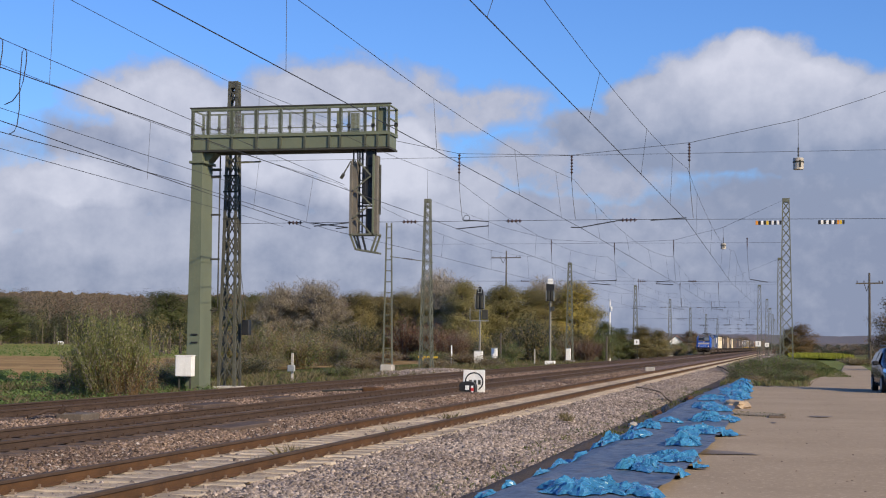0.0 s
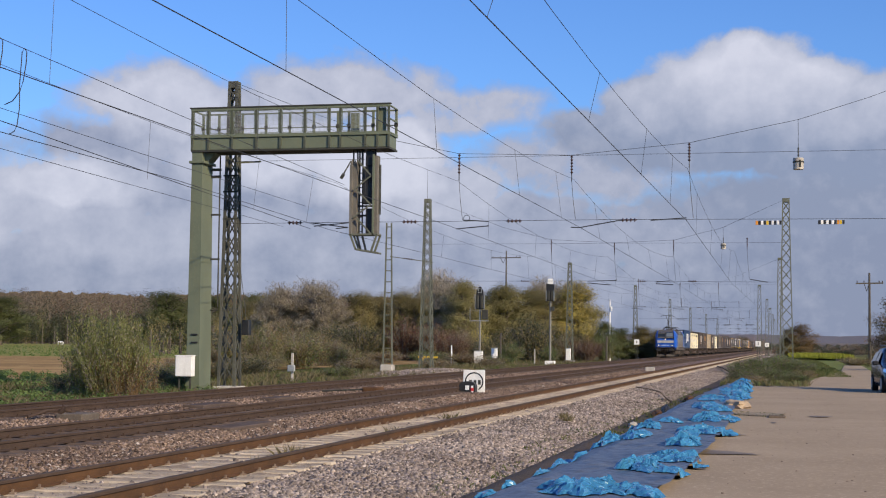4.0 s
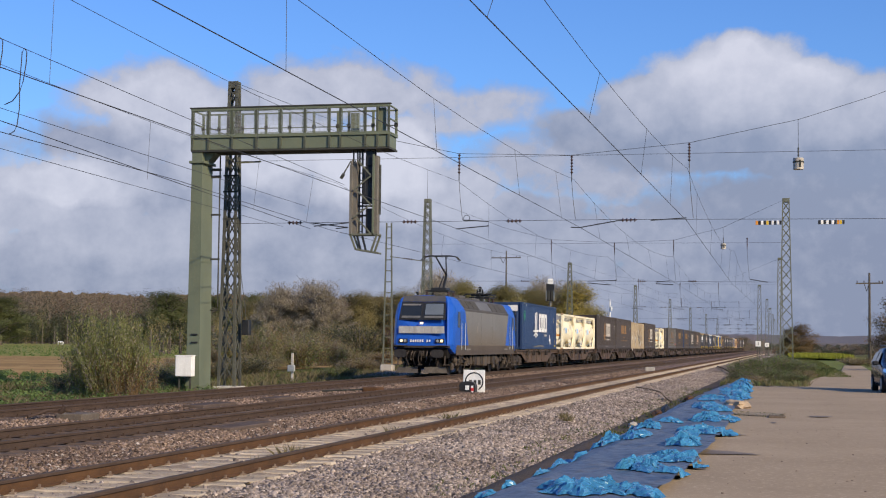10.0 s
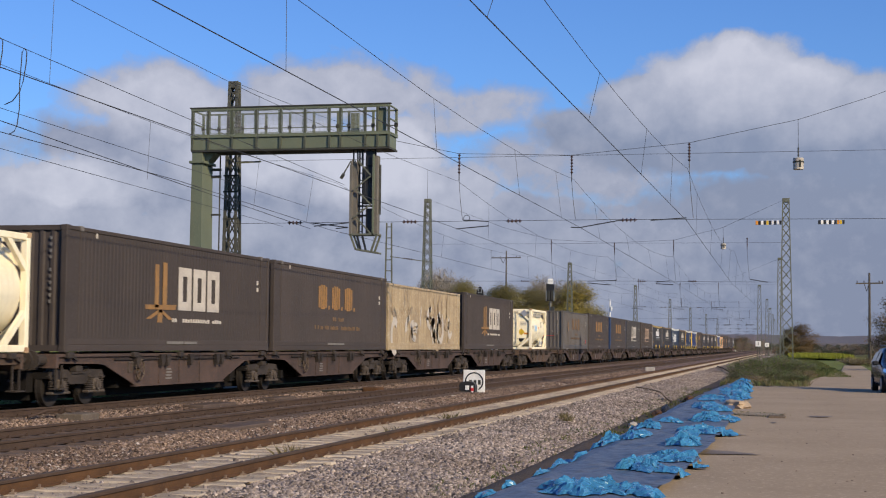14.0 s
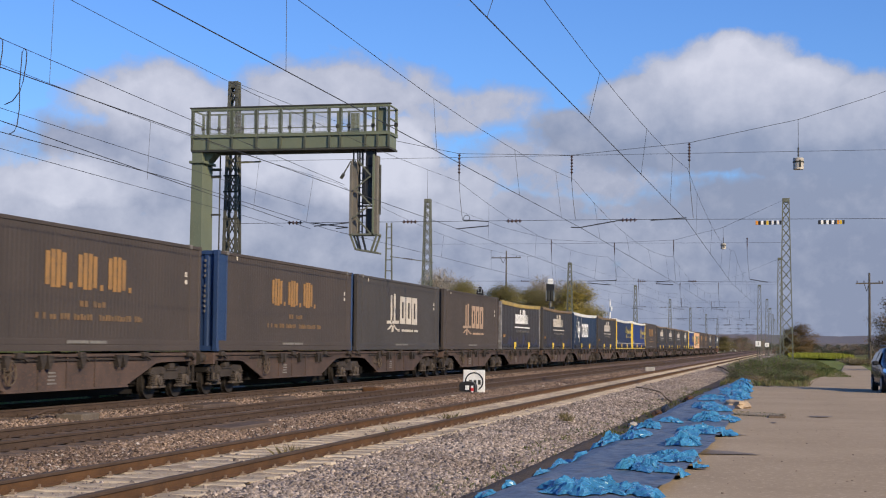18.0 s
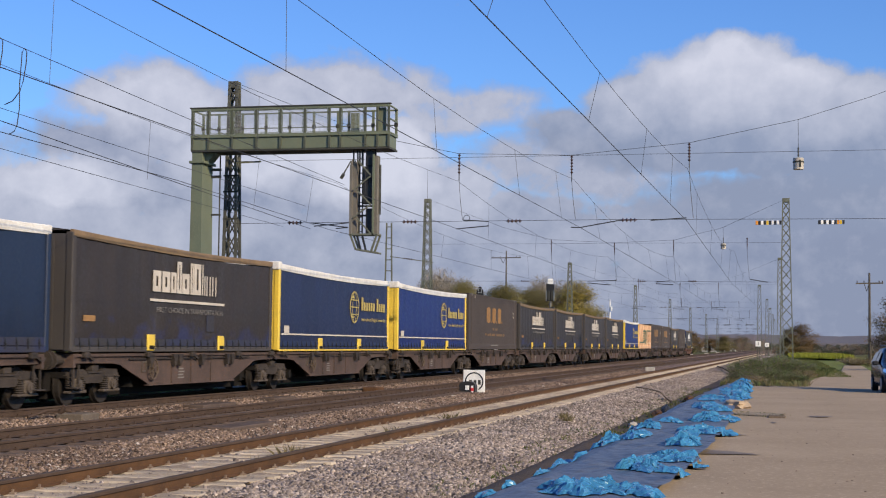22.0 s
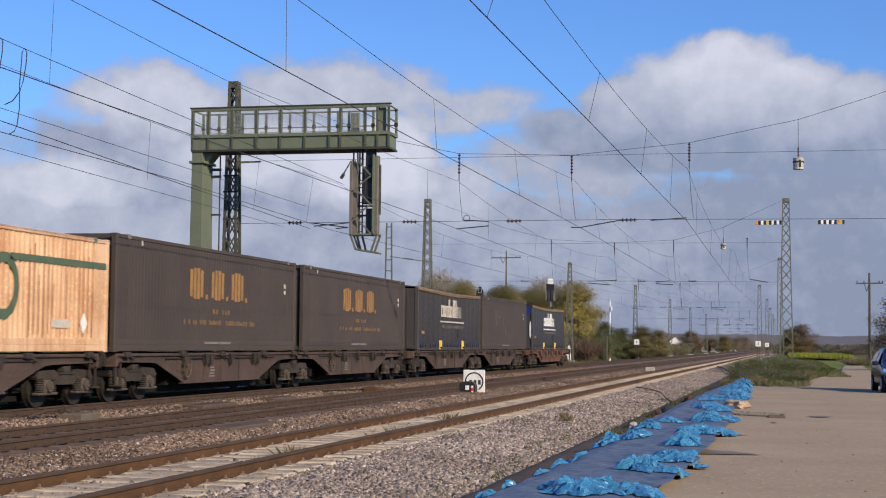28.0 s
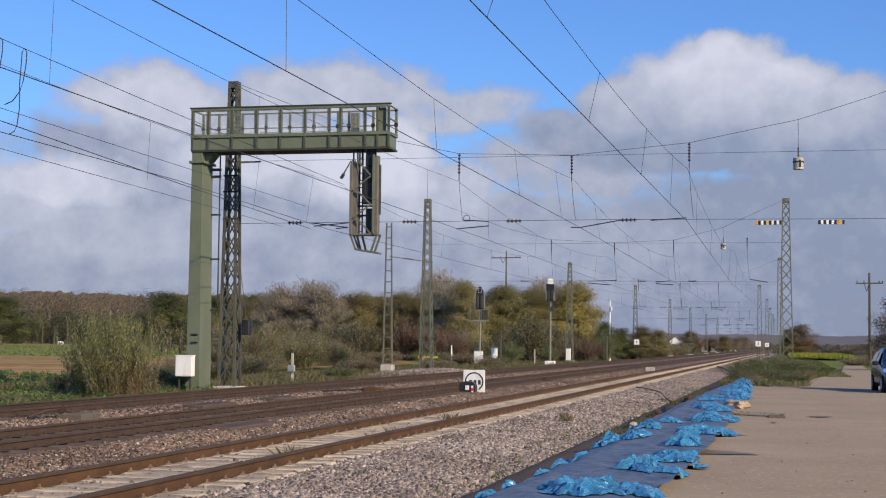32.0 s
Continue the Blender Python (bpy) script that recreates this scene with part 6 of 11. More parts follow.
def make_navy():
    r = curtain_box("swap_body", "navy blue curtain-sided swap body with white block shapes", LONG, 2.85, M_CNAVY, M_CWHITE, M_CNAVY, M_STRAPBLUE, M_CNAVY, M_CYELLOW, M_STRAPBLUE)
    c, z = 2.75, FLOOR + 1.5
    cross = []
    for k in range(4):
        u = math.pi / 2 * k
        pts = [(0.05, 0.06), (0.28, 0.62), (-0.28, 0.62), (-0.05, 0.06)]
        cross.append([(c + p[0] * math.cos(u) - p[1] * math.sin(u), z + p[0] * math.sin(u) + p[1] * math.cos(u)) for p in pts])
    blocks = []
    for i in range(4):
        a = 4.55 + 0.98 * i
        blocks += [rect(a, a + 0.20, FLOOR + 0.95, FLOOR + 1.98), rect(a + 0.2, a + 0.6, FLOOR + 1.76, FLOOR + 1.98), rect(a + 0.2, a + 0.6, FLOOR + 0.95, FLOOR + 1.15), rect(a + 0.6, a + 0.8, FLOOR + 0.95, FLOOR + 1.98)]
    side_logo(r, cross, M_LOGOWHITE, "emblem", "white cross", 1.275)
    side_logo(r, blocks, M_LOGOWHITE, "emblem", "four hollow white blocks", 1.275)
    side_logo(r, [[(0.35, FLOOR + 0.5), (0.42, FLOOR + 0.5), (2.2, FLOOR + 2.55), (2.13, FLOOR + 2.55)], [(2.9, FLOOR + 0.5), (2.97, FLOOR + 0.5), (4.5, FLOOR + 2.55), (4.43, FLOOR + 2.55)]], M_LOGOTAN, "rope_line", "", 1.275)
    return r


def make_royal(label, mat=M_CROYAL):
    r = curtain_box("swap_body", label, LONG, 2.85, mat, M_CWHITE, M_CYELLOW, M_STRAPBLUE, M_CYELLOW, M_CYELLOW, mat)
    z = FLOOR + 1.62
    globe = ringshape(8.65, z, 0.60, 0.55, 0, 360, 20) + ringshape(8.65, z, 0.60, 0.56, 0, 360, 16, 0.45) + ringshape(8.45, z, 0.42, 0.36, 60, 300, 12) + [rect(8.1, 9.2, z - 0.02, z + 0.02), rect(8.2, 9.1, z + 0.25, z + 0.29), rect(8.2, 9.1, z - 0.29, z - 0.25)]
    word = []
    for i in range(10):
        a = 9.6 + 0.33 * i + (0.2 if i > 5 else 0)
        word.append(block(a, a + 0.21, z - 0.10, z + (0.40 if i in (0, 6) else 0.22)))
    slogan(r, "international freight forwarder", 9.6, z - 0.50, 3.5, M_LOGOGOLD, 1.262)
    side_logo(r, globe + word, M_LOGOGOLD, "emblem", "gold globe and small upright blocks", 1.275)
    side_logo(r, [rect(0.3, LONG - 0.3, FLOOR + 0.52, FLOOR + 0.57)], M_LOGOTAN, "line", "", 1.275)
    side_logo(r, [rect(0.55, 1.05, FLOOR + 0.58, FLOOR + 0.82)], M_LOGOTAN, "plate", "", 1.275)
    cap = MB()
    cap.bbox(1.18, 1.275, 0.1, LONG - 0.1, FLOOR - 0.005, FLOOR + 0.05, 0.01)
    part("lower_strip", cap, M_CYELLOW, r, "thin yellow strip under the curtain")
    cap = MB()
    cap.bbox(-1.27, 1.27, -0.03, 0.26, FLOOR + 2.60, FLOOR + 2.865, 0.03)
    part("front_cap", cap, M_CWHITE, r, "white cap over the front wall")
    for x in (-0.62, 0.05, 0.70):
        cap = MB()
        cap.bbox(x - 0.04, x + 0.04, -0.012, 0.01, FLOOR + 0.35, FLOOR + 2.5, 0.008)
        part("slot", cap, M_CTAN, r, "dark slot in the yellow front wall")
    return r


templates = {}


def load(kind, s):
    """Puts a load with its front end at place s along the line."""
    if kind not in templates:
        ob = {
            "blue": make_blue, "tank": lambda: tank_container("tank_container", "cream tank in a cream steel frame with sky-blue emblem"),
            "starcream": lambda: make_star(M_CGREYDK, M_LOGOTAN, "slate grey container with a pale star emblem and blocks"),
            "startan": lambda: make_star(M_CGREY, M_LOGODUST, "brown-grey container with a dusty orange star emblem and blocks"),
            "starbrown": lambda: make_star(M_CGREY, M_LOGOTAN, "brown-grey container with a dirty orange star emblem and blocks", star=M_LOGOORANGE),
            "stencil": lambda: make_stencil(M_CGREY, "brown-grey container with faded orange slatted blocks"),
            "stencilrib": make_rib,
            "stencilblue": lambda: make_stencil(M_CGREY, "grey container with dark blue corner posts and orange blocks", 0.20, 0.005, M_CBLUE),
            "plain": make_plain, "cream": make_cream, "graffiti": make_graffiti, "navy": make_navy,
            "wordyellow": lambda: make_word("charcoal curtain-sided swap body with yellow top rail and white blocks", M_CDULLYEL, M_CWORNPOST, M_LOGOWHITE),
            "wordtan": lambda: make_word("charcoal curtain-sided swap body with tan top rail and tan-brown front wall", M_CTAN, M_CGREYDK, end=M_CTAN),
            "word": lambda: make_word("charcoal curtain-sided swap body with pale blocks over a line", M_CTAN, M_CGREYDK),
            "wordlast": lambda: make_word("charcoal curtain-sided swap body with rust-stained white doors in front", M_CTAN, M_CGREYDK, M_LOGOWHITE, mat=M_CNIGHT),
            "royaldull": lambda: make_royal("dull grimy blue curtain-sided swap body with yellow frame", M_CROYALDULL),
            "royal": lambda: make_royal("royal blue curtain-sided swap body with yellow frame and white top rail"),
        }[kind]()
        templates[kind] = ob
    else:
        ob = copy_thing(templates[kind], pose(RAIL_X, s, 0))
    tagged(ob, group="loads of the train")
    moving.append((ob, s))
    return ob


LOADS = [("blue", 333.85), ("tank", 351.03), ("tank", 357.1), ("tank", 363.2), ("starbrown", 370.85), ("stencil", 385.05), ("graffiti", 399.1), ("starbrown", 413.9),
         ("tank", 434.3), ("stencilrib", 447.75), ("stencil", 462.15), ("stencilblue", 477.15), ("starcream", 491.5), ("startan", 506.2), ("wordyellow", 520.8),
         ("wordtan", 535.65), ("navy", 550.3), ("word", 565.05), ("royaldull", 579.4), ("royal", 594.5), ("stencil", 608.95), ("word", 623.9), ("word", 638.45),
         ("wordtan", 653.55), ("word", 668.2), ("royal", 683.7), ("cream", 698.7), ("stencil", 712.8), ("stencil", 727.4), ("word", 743.5), ("plain", 757.85), ("wordlast", 773.95)]
for kind, s in LOADS:
    load(kind, s)
last_load = moving[-1][0]
for x, w, z, h, mt in ((-0.80, 0.36, 0.5, 1.75, M_WHITE), (-0.36, 0.30, 0.5, 1.7, M_DOORRUST), (0.06, 0.40, 0.40, 1.85, M_DOORRUST)):
    mbx = MB()
    mbx.bbox(x - w / 2, x + w / 2, -0.02, 0.01, FLOOR + z, FLOOR + z + h, 0.008)
    part("stained_panel", mbx, mt, last_load, "rust-stained white door panel")
for x, z, w, h, sd in ((0.66, 1.30, 0.10, 0.80, 3.0), (0.56, 0.75, 0.13, 0.24, 5.0), (1.10, 1.25, 0.065, 0.55, 8.0)):
    mbx = MB()
    ring = [(x + w * (1 + 0.45 * noise.noise((math.cos(q * 0.4) * 1.5, math.sin(q * 0.4) * 1.5, sd))) * math.cos(q * 0.3927), FLOOR + z + h * (1 + 0.3 * noise.noise((math.cos(q * 0.4), sd, 2.0))) * math.sin(q * 0.3927)) for q in range(16)]
    mbx.prism(ring, "y", -0.03, -0.012)
    part("paint_patch", mbx, M_WHITE, last_load, "ragged patch of white paint")
mbx = MB()
mbx.bbox(0.28, 0.60, -0.02, 0.01, FLOOR + 0.35, FLOOR + 2.15, 0.008)
part("stained_panel", mbx, M_DOORRUST, last_load, "rust-stained door panel")
mbx = MB()
mbx.bbox(0.28, 1.16, -0.024, 0.0, FLOOR + 2.18, FLOOR + 2.72, 0.008)
part("patch", mbx, M_CROYAL, last_load, "blue patch")
for x in (0.62, 0.84, 1.18):
    mbx = MB()
    mbx.bbox(x - 0.02, x + 0.02, -0.05, 0.0, FLOOR + 0.2, FLOOR + 2.75, 0.006)
    part("locking_rod", mbx, M_CBLUE, last_load, "blue painted locking rod")

# ---- wagons ----
w_rust = single_wagon("container_wagon", "rusty brown flat wagon with fish-bellied sills", M_WAGONRUST, 19.6)
moving.append((w_rust, 330.35))
for s in (350.1,):
    moving.append((copy_thing(w_rust, pose(RAIL_X, s, 0)), s))
w_short = single_wagon("container_wagon", "rusty brown flat wagon carrying one tank", M_WAGONRUST, 17.4)
moving.append((w_short, 429.3))
w_pair = pair_wagon("articulated_wagon", "dirty brown articulated container wagon on three bogies", M_WAGON)
moving.append((w_pair, 369.95))
for s in (399.55, 446.95, 476.4, 505.7, 535.15, 564.7, 594.1, 623.2, 653.6, 683.3, 712.4, 742.3):
    moving.append((copy_thing(w_pair, pose(RAIL_X, s, 0)), s))
w_last = single_wagon("container_wagon", "red-brown low flat wagon at the end of the train", M_WAGONRED, 19.6, 0.42)
moving.append((w_last, 772.4))
for sx in (-1, 1):
    tail = MB()
    tail.bbox(sx * 1.0 - 0.08, sx * 1.0 + 0.08, 19.5, 19.54, 1.26, 1.50, 0.01)
    part("tail_board", tail, M_WHITE, w_last, "white tail marker board")
for i in range(5):
    pk = MB()
    yy = 5.2 + 2.3 * i
    pk.prism([(yy - 0.36, 1.16), (yy + 0.36, 1.16), (yy + 0.36, 0.98), (yy + 0.24, 0.80), (yy - 0.24, 0.80), (yy - 0.36, 0.98)], "x", 1.15, 1.26)
    part("stake_pocket", pk, M_WAGONRED, w_last, "folded stake and pocket")
pk = MB()
pk.beam((1.17, 3.6, 0.76), (1.17, 16.0, 0.76), 0.08)
part("lower_beam", pk, M_WAGONRED, w_last)


# ---- locomotive ----
def locomotive():
    root = thing("locomotive", "blue and silver-grey electric locomotive with raised pantograph", "locomotive")
    half = 8.85
    prof = [(1.43, 1.02), (1.5, 1.45), (1.5, 3.15), (1.46, 3.26), (1.14, 3.74), (0.98, 3.83), (0.0, 3.87)]
    ring = prof + [(-x, z) for x, z in reversed(prof[:-1])]

    def yf(z):
        return -half + (0.06 * (1.9 - z) if z < 1.9 else 0) + (0.0 if z < 2.42 else (z - 2.42) * 0.42)

    face = [(1.45, 1.36), (1.5, 1.52), (1.46, 2.75), (1.40, 3.42), (1.33, 3.70), (1.18, 3.82), (0.0, 3.87)]
    face_ring = face + [(-x, z) for x, z in reversed(face[:-1])]

    def section(inset, narrow, blend=0.0):
        return [((a[0] * (1 - blend) + b[0] * blend) * narrow, yf(a[1] * (1 - blend) + b[1] * blend) + inset, a[1] * (1 - blend) + b[1] * blend) for a, b in zip(face_ring, ring)]
    front = [section(0.0, 0.84), section(0.07, 0.885), section(0.30, 0.97, 0.3), section(0.62, 1.0, 0.8), section(1.2, 1.0, 1.0)]
    rear = [[(x, -y, z) for x, y, z in r] for r in reversed(front)]
    # cabs blue, middle silver between slanted lines
    def slanted(y_top, y_low):
        return [(x, y_low + (y_top - y_low) * (z - 1.02) / 2.85, z) for x, z in ring]
    mb = MB()
    mb.loft(front + [slanted(-6.25, -4.82)])
    for i, f in enumerate(mb.f):
        if len(f) == 4 and f[0] % len(ring) in (5, 6):
            mb.m[i] = 1
    part("front_cab", mb, [M_LOCOBLUE, M_LOCOROOF], root, "bright blue cab under a grimy roof", smooth=False)
    mb = MB()
    mb.loft([slanted(6.25, 4.82)] + rear)
    part("rear_cab", mb, M_LOCOBLUE, root, "bright blue cab")
    mb = MB()
    mb.loft([slanted(-6.25, -4.82), slanted(6.25, 4.82)])
    for i, f in enumerate(mb.f):
        k = f[0] % len(ring) if len(f) == 4 else 0
        mb.m[i] = 1 if 2 <= k <= 9 else 0
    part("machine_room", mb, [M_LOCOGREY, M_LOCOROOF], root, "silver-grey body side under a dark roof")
    # roof panels: three dark grilles, a plain lighter cover, three grilles
    def on_slope(sx, y, k, off=0.0):
        return (sx * (1.46 - 0.32 * k + 0.83 * off), y, 3.26 + 0.48 * k + 0.55 * off)
    for sx in (-1, 1):
        for y0, y1, mat, nm in ((-5.75, -4.75, M_GRILLE, "roof_grille"), (-4.65, -3.55, M_GRILLE, "roof_grille"), (-3.45, -2.25, M_GRILLE, "roof_grille"), (-2.1, 1.2, M_LOCOCOVER, "roof_cover"),
                                (1.35, 2.65, M_GRILLE, "roof_grille"), (2.75, 4.0, M_GRILLE, "roof_grille"), (4.1, 5.6, M_GRILLE, "roof_grille")):
            mb = MB()
            mb.loft([[on_slope(sx, y0, 0.08, o), on_slope(sx, y1, 0.08, o), on_slope(sx, y1, 0.94, o), on_slope(sx, y0, 0.94, o)] for o in (0.0, 0.016)])
            pn = part(nm, mb, mat, root)
            if mat is M_GRILLE:
                mb = MB()
                for q in range(1, 9):
                    k = 0.08 + 0.86 * q / 9
                    mb.beam(on_slope(sx, y0 + 0.04, k, 0.02), on_slope(sx, y1 - 0.04, k, 0.02), 0.022)
                tagged(part("louvres", mb, M_LOCOROOF, pn), kind="stuff")
    for sx in (-1, 1):
        mb = MB()
        mb.box(sx * 1.485 - 0.02, sx * 1.485 + 0.02, -6.1, 6.1, 3.21, 3.235)
        part("gutter", mb, M_LOCOROOF, root)
        mb = MB()
        mb.bbox(sx * 1.47 - 0.04, sx * 1.47 + 0.045, -half + 1.05, half - 1.05, 0.98, 1.46, 0.02)
        part("sill_band", mb, M_GRIME, root, "brown dirty sill band")
        for d in (-1, 1):
            mb = MB()
            y = d * 7.35
            mb.prism([(y + a, b) for a, b in ((-0.24, 2.42), (-0.16, 2.32), (0.16, 2.32), (0.24, 2.42), (0.24, 2.96), (0.14, 3.08), (-0.14, 3.08), (-0.24, 2.96))], "x", sx * 1.505 - 0.012, sx * 1.505 + 0.012)
            part("cab_side_window", mb, M_GLASS, root)
            mb = MB()
            for q in (d * 6.95, d * 6.2):
                mb.box(sx * 1.503 - 0.004, sx * 1.503 + 0.004, q - 0.008, q + 0.008, 1.5, 3.12)
            part("door_joint", mb, M_BLACK, root)
            for yy in (6.95, 6.1):
                mb = MB()
                mb.tube([(sx * 1.56, d * yy, 1.25), (sx * 1.56, d * yy, 2.55)], 0.016, 6)
                part("handrail", mb, M_GALV, root)
            mb = MB()
            for z in (0.5, 0.72, 0.94):
                mb.box(sx * 1.4 - 0.1, sx * 1.4 + 0.1, d * 6.6 - 0.22, d * 6.6 + 0.22, z - 0.015, z + 0.015)
            mb.beam((sx * 1.42, d * 6.6 - 0.22, 0.48), (sx * 1.42, d * 6.6 - 0.22, 1.1), 0.03)
            mb.beam((sx * 1.42, d * 6.6 + 0.22, 0.48), (sx * 1.42, d * 6.6 + 0.22, 1.1), 0.03)
            part("cab_steps", mb, M_GRIME, root)
            mb = MB()
            mb.box(sx * 1.508 - 0.01, sx * 1.508 + 0.01, d * 5.1 - 0.5, d * 5.1 + 0.5, 1.22, 1.30)
            part("data_strip", mb, M_LOGOFAINT, root)
    for d in (-1, 1):
        def fy(z, off):
            return d * (-(-half + (0.0 if z < 2.42 else (z - 2.42) * 0.42)) + off) if d > 0 else (-half + (0.0 if z < 2.42 else (z - 2.42) * 0.42)) - off
        # windscreen: two panes in a dark surround
        def pane(x0, x1, z0, z1, off, t, tap=0.0):
            m = MB()
            a = [(x0, fy(z0, off), z0), (x1, fy(z0, off), z0), (x1 - tap, fy(z1, off), z1), (x0 + tap, fy(z1, off), z1)]
            b = [(x, y - d * 0 + (d * t), z) for x, y, z in a]
            m.loft([a, b])
            return m
        part("brow", pane(-1.08, 1.08, 3.55, 3.84, 0.0, 0.008, 0.06), M_BROW, root, "grimy grey brow over the windscreen")
        part("windscreen_frame", pane(-1.15, 1.15, 2.66, 3.52, 0.0, 0.012, 0.07), M_BLACK, root, "black windscreen surround")
        for x0, x1 in ((-1.06, -0.06), (0.06, 1.06)):
            scr = part("windscreen", pane(x0, x1, 2.74, 3.46, 0.014, 0.012, 0.035), M_GLASS, root)
            part("lower_edge", pane(x0 + 0.03, x1 - 0.03, 2.755, 2.86, 0.027, 0.004, 0.01), M_LOCOCOVER, scr, "grey desk edge behind the glass")
            part("wiper", pane((x0 + x1) / 2 - 0.3, (x0 + x1) / 2 + 0.35, 2.70, 2.725, 0.03, 0.012, 0.0), M_BLACK, scr)
        part("sun_blind", pane(0.10, 1.02, 2.92, 3.44, 0.028, 0.006, 0.03), M_BLIND, root, "blue-grey sun blind behind the glass")
        part("sun_blind", pane(-1.02, -0.12, 3.36, 3.44, 0.028, 0.006, 0.0), M_LOCOGREY, root, "rolled-up pale sun blind")
        part("white_band", pane(-1.12, 1.12, 2.02, 2.36, 0.0, 0.02), M_BAND, root, "dirty white band across the front")
        for q in range(9):
            if q != 6:
                part("number_bar", pane(-0.55 + 0.115 * q, -0.485 + 0.115 * q, 1.60, 1.72, 0.0, 0.012), M_LOGOWHITE, root)
        for sx in (-1, 1):
            part("lamp_panel", pane(sx * 0.90 - 0.22, sx * 0.90 + 0.22, 1.56, 1.76, 0.0, 0.02), M_BLACK, root)
            mb = MB()
            mb.disc((sx * 0.99, fy(1.66, 0.03), 1.66), "y", 0.068, 0.03, 16)
            part("headlamp", mb, M_LAMP, root, "lit headlamp")
            mb = MB()
            mb.disc((sx * 0.80, fy(1.66, 0.03), 1.66), "y", 0.07, 0.03, 16)
            part("tail_lamp", mb, M_RED if d > 0 else M_GALV, root)
            mb = MB()
            mb.tube([(sx * 0.9, fy(1.1, -0.1), 1.06), (sx * 0.9, fy(1.1, 0.4), 1.06)], 0.14, 12)
            o = [(sx * 0.9 + 0.30 * math.copysign(abs(math.cos(a)) ** 0.6, math.cos(a)), 1.06 + 0.19 * math.copysign(abs(math.sin(a)) ** 0.6, math.sin(a))) for a in [2 * math.pi * q / 20 for q in range(20)]]
            mb.prism(o, "y", fy(1.1, 0.5), fy(1.1, 0.56))
            part("buffer", mb, M_BUFFER, root)
            mb = MB()
            mb.box(sx * 1.05 - 0.3, sx * 1.05 + 0.3, min(fy(1, 0.05), fy(1, 0.3)), max(fy(1, 0.05), fy(1, 0.3)), 1.42, 1.45)
            part("front_step", mb, M_GRIME, root)
        part("top_lamp", pane(-0.09, 0.07, 2.46, 2.56, 0.0, 0.02), M_LAMP, root, "small lit lamp under the windscreen")
        mb = MB()
        mb.box(-1.22, 1.22, min(fy(1, -0.75), fy(1, -0.12)), max(fy(1, -0.75), fy(1, -0.12)), 0.84, 1.30)
        part("headstock", mb, M_UNDER, root)
        mb = MB()
        mb.box(-1.36, 1.36, min(fy(1, -0.3), fy(1, 0.04)), max(fy(1, -0.3), fy(1, 0.04)), 1.33, 1.43)
        part("buffer_beam_top", mb, M_BOGIE, root)
        for sx in (-1, 1):
            mb = MB()
            ya, yb, yc_ = fy(1, -0.15), fy(1, 0.02), fy(1, 0.16)
            mb.loft([[(sx * 1.15, ya, 0.42), (sx * 0.18, yb, 0.42), (sx * 0.18, yb - d * 0.02, 0.42), (sx * 1.15, ya - d * 0.02, 0.42)],
                     [(sx * 1.22, ya + d * 0.06, 0.28), (sx * 0.14, yb + d * 0.07, 0.28), (sx * 0.14, yb + d * 0.05, 0.28), (sx * 1.22, ya + d * 0.04, 0.28)],
                     [(sx * 1.28, yb, 0.13), (sx * 0.12, yc_, 0.13), (sx * 0.12, yc_ - d * 0.02, 0.13), (sx * 1.28, yb - d * 0.02, 0.13)]])
            part("snow_plough", mb, M_PLOUGH, root, "scraped pale plough blade")
            mb = MB()
            mb.beam((sx * 0.75, fy(1, -0.3), 0.42), (sx * 0.75, fy(1, -0.35), 0.9), 0.09)
            part("plough_bracket", mb, M_BOGIE, root)
            mb = MB()
            mb.bbox(sx * 1.22 - 0.16, sx * 1.22 + 0.16, min(fy(1, -0.02), fy(1, 0.10)), max(fy(1, -0.02), fy(1, 0.10)), 0.50, 0.54, 0.01)
            mb.beam((sx * 1.15, fy(1, 0.02), 0.52), (sx * 1.15, fy(1, -0.1), 0.95), 0.05)
            part("foot_step", mb, M_GRIME, root)
            for x, q in ((0.27, 0.66), (0.46, 0.50), (0.52, 0.72), (0.74, 0.60)) if sx > 0 else ((0.33, 0.52), (0.45, 0.74), (0.66, 0.5)):
                mb = MB()
                mb.tube([(sx * x, fy(1, -0.1), 1.16), (sx * (x + 0.02), fy(1, 0.12), 1.02), (sx * (x + 0.03), fy(1, 0.16), 0.75), (sx * (x - 0.05), fy(1, 0.06), q)], 0.032, 6)
                part("air_hose", mb, M_GRIME if x in (0.27, 0.52, 0.45) else M_BOGIE, root)
        mb = MB()
        mb.beam((0, fy(1, -0.1), 1.04), (0, fy(1, 0.32), 1.04), 0.10)
        mb.bbox(-0.13, 0.13, min(fy(1, -0.1), fy(1, 0.02)), max(fy(1, -0.1), fy(1, 0.02)), 0.92, 1.18, 0.03)
        for x in (-0.07, 0.07):
            mb.tube([(x, fy(1, 0.28), 1.0), (x, fy(1, 0.30), 0.74), (x * 0.5, fy(1, 0.22), 0.52)], 0.03, 6)
        mb.tube([(-0.1, fy(1, 0.22), 0.52), (0.1, fy(1, 0.22), 0.52)], 0.04, 6)
        part("coupling", mb, M_BOGIE, root)
        mb = MB()
        mb.tube([(-0.4, fy(3.5, -0.35), 3.87), (-0.4, fy(3.5, -0.35), 3.98), (-0.4, fy(3.5, -0.15), 3.98)], 0.05, 8)
        part("horn", mb, M_BLACK, root)
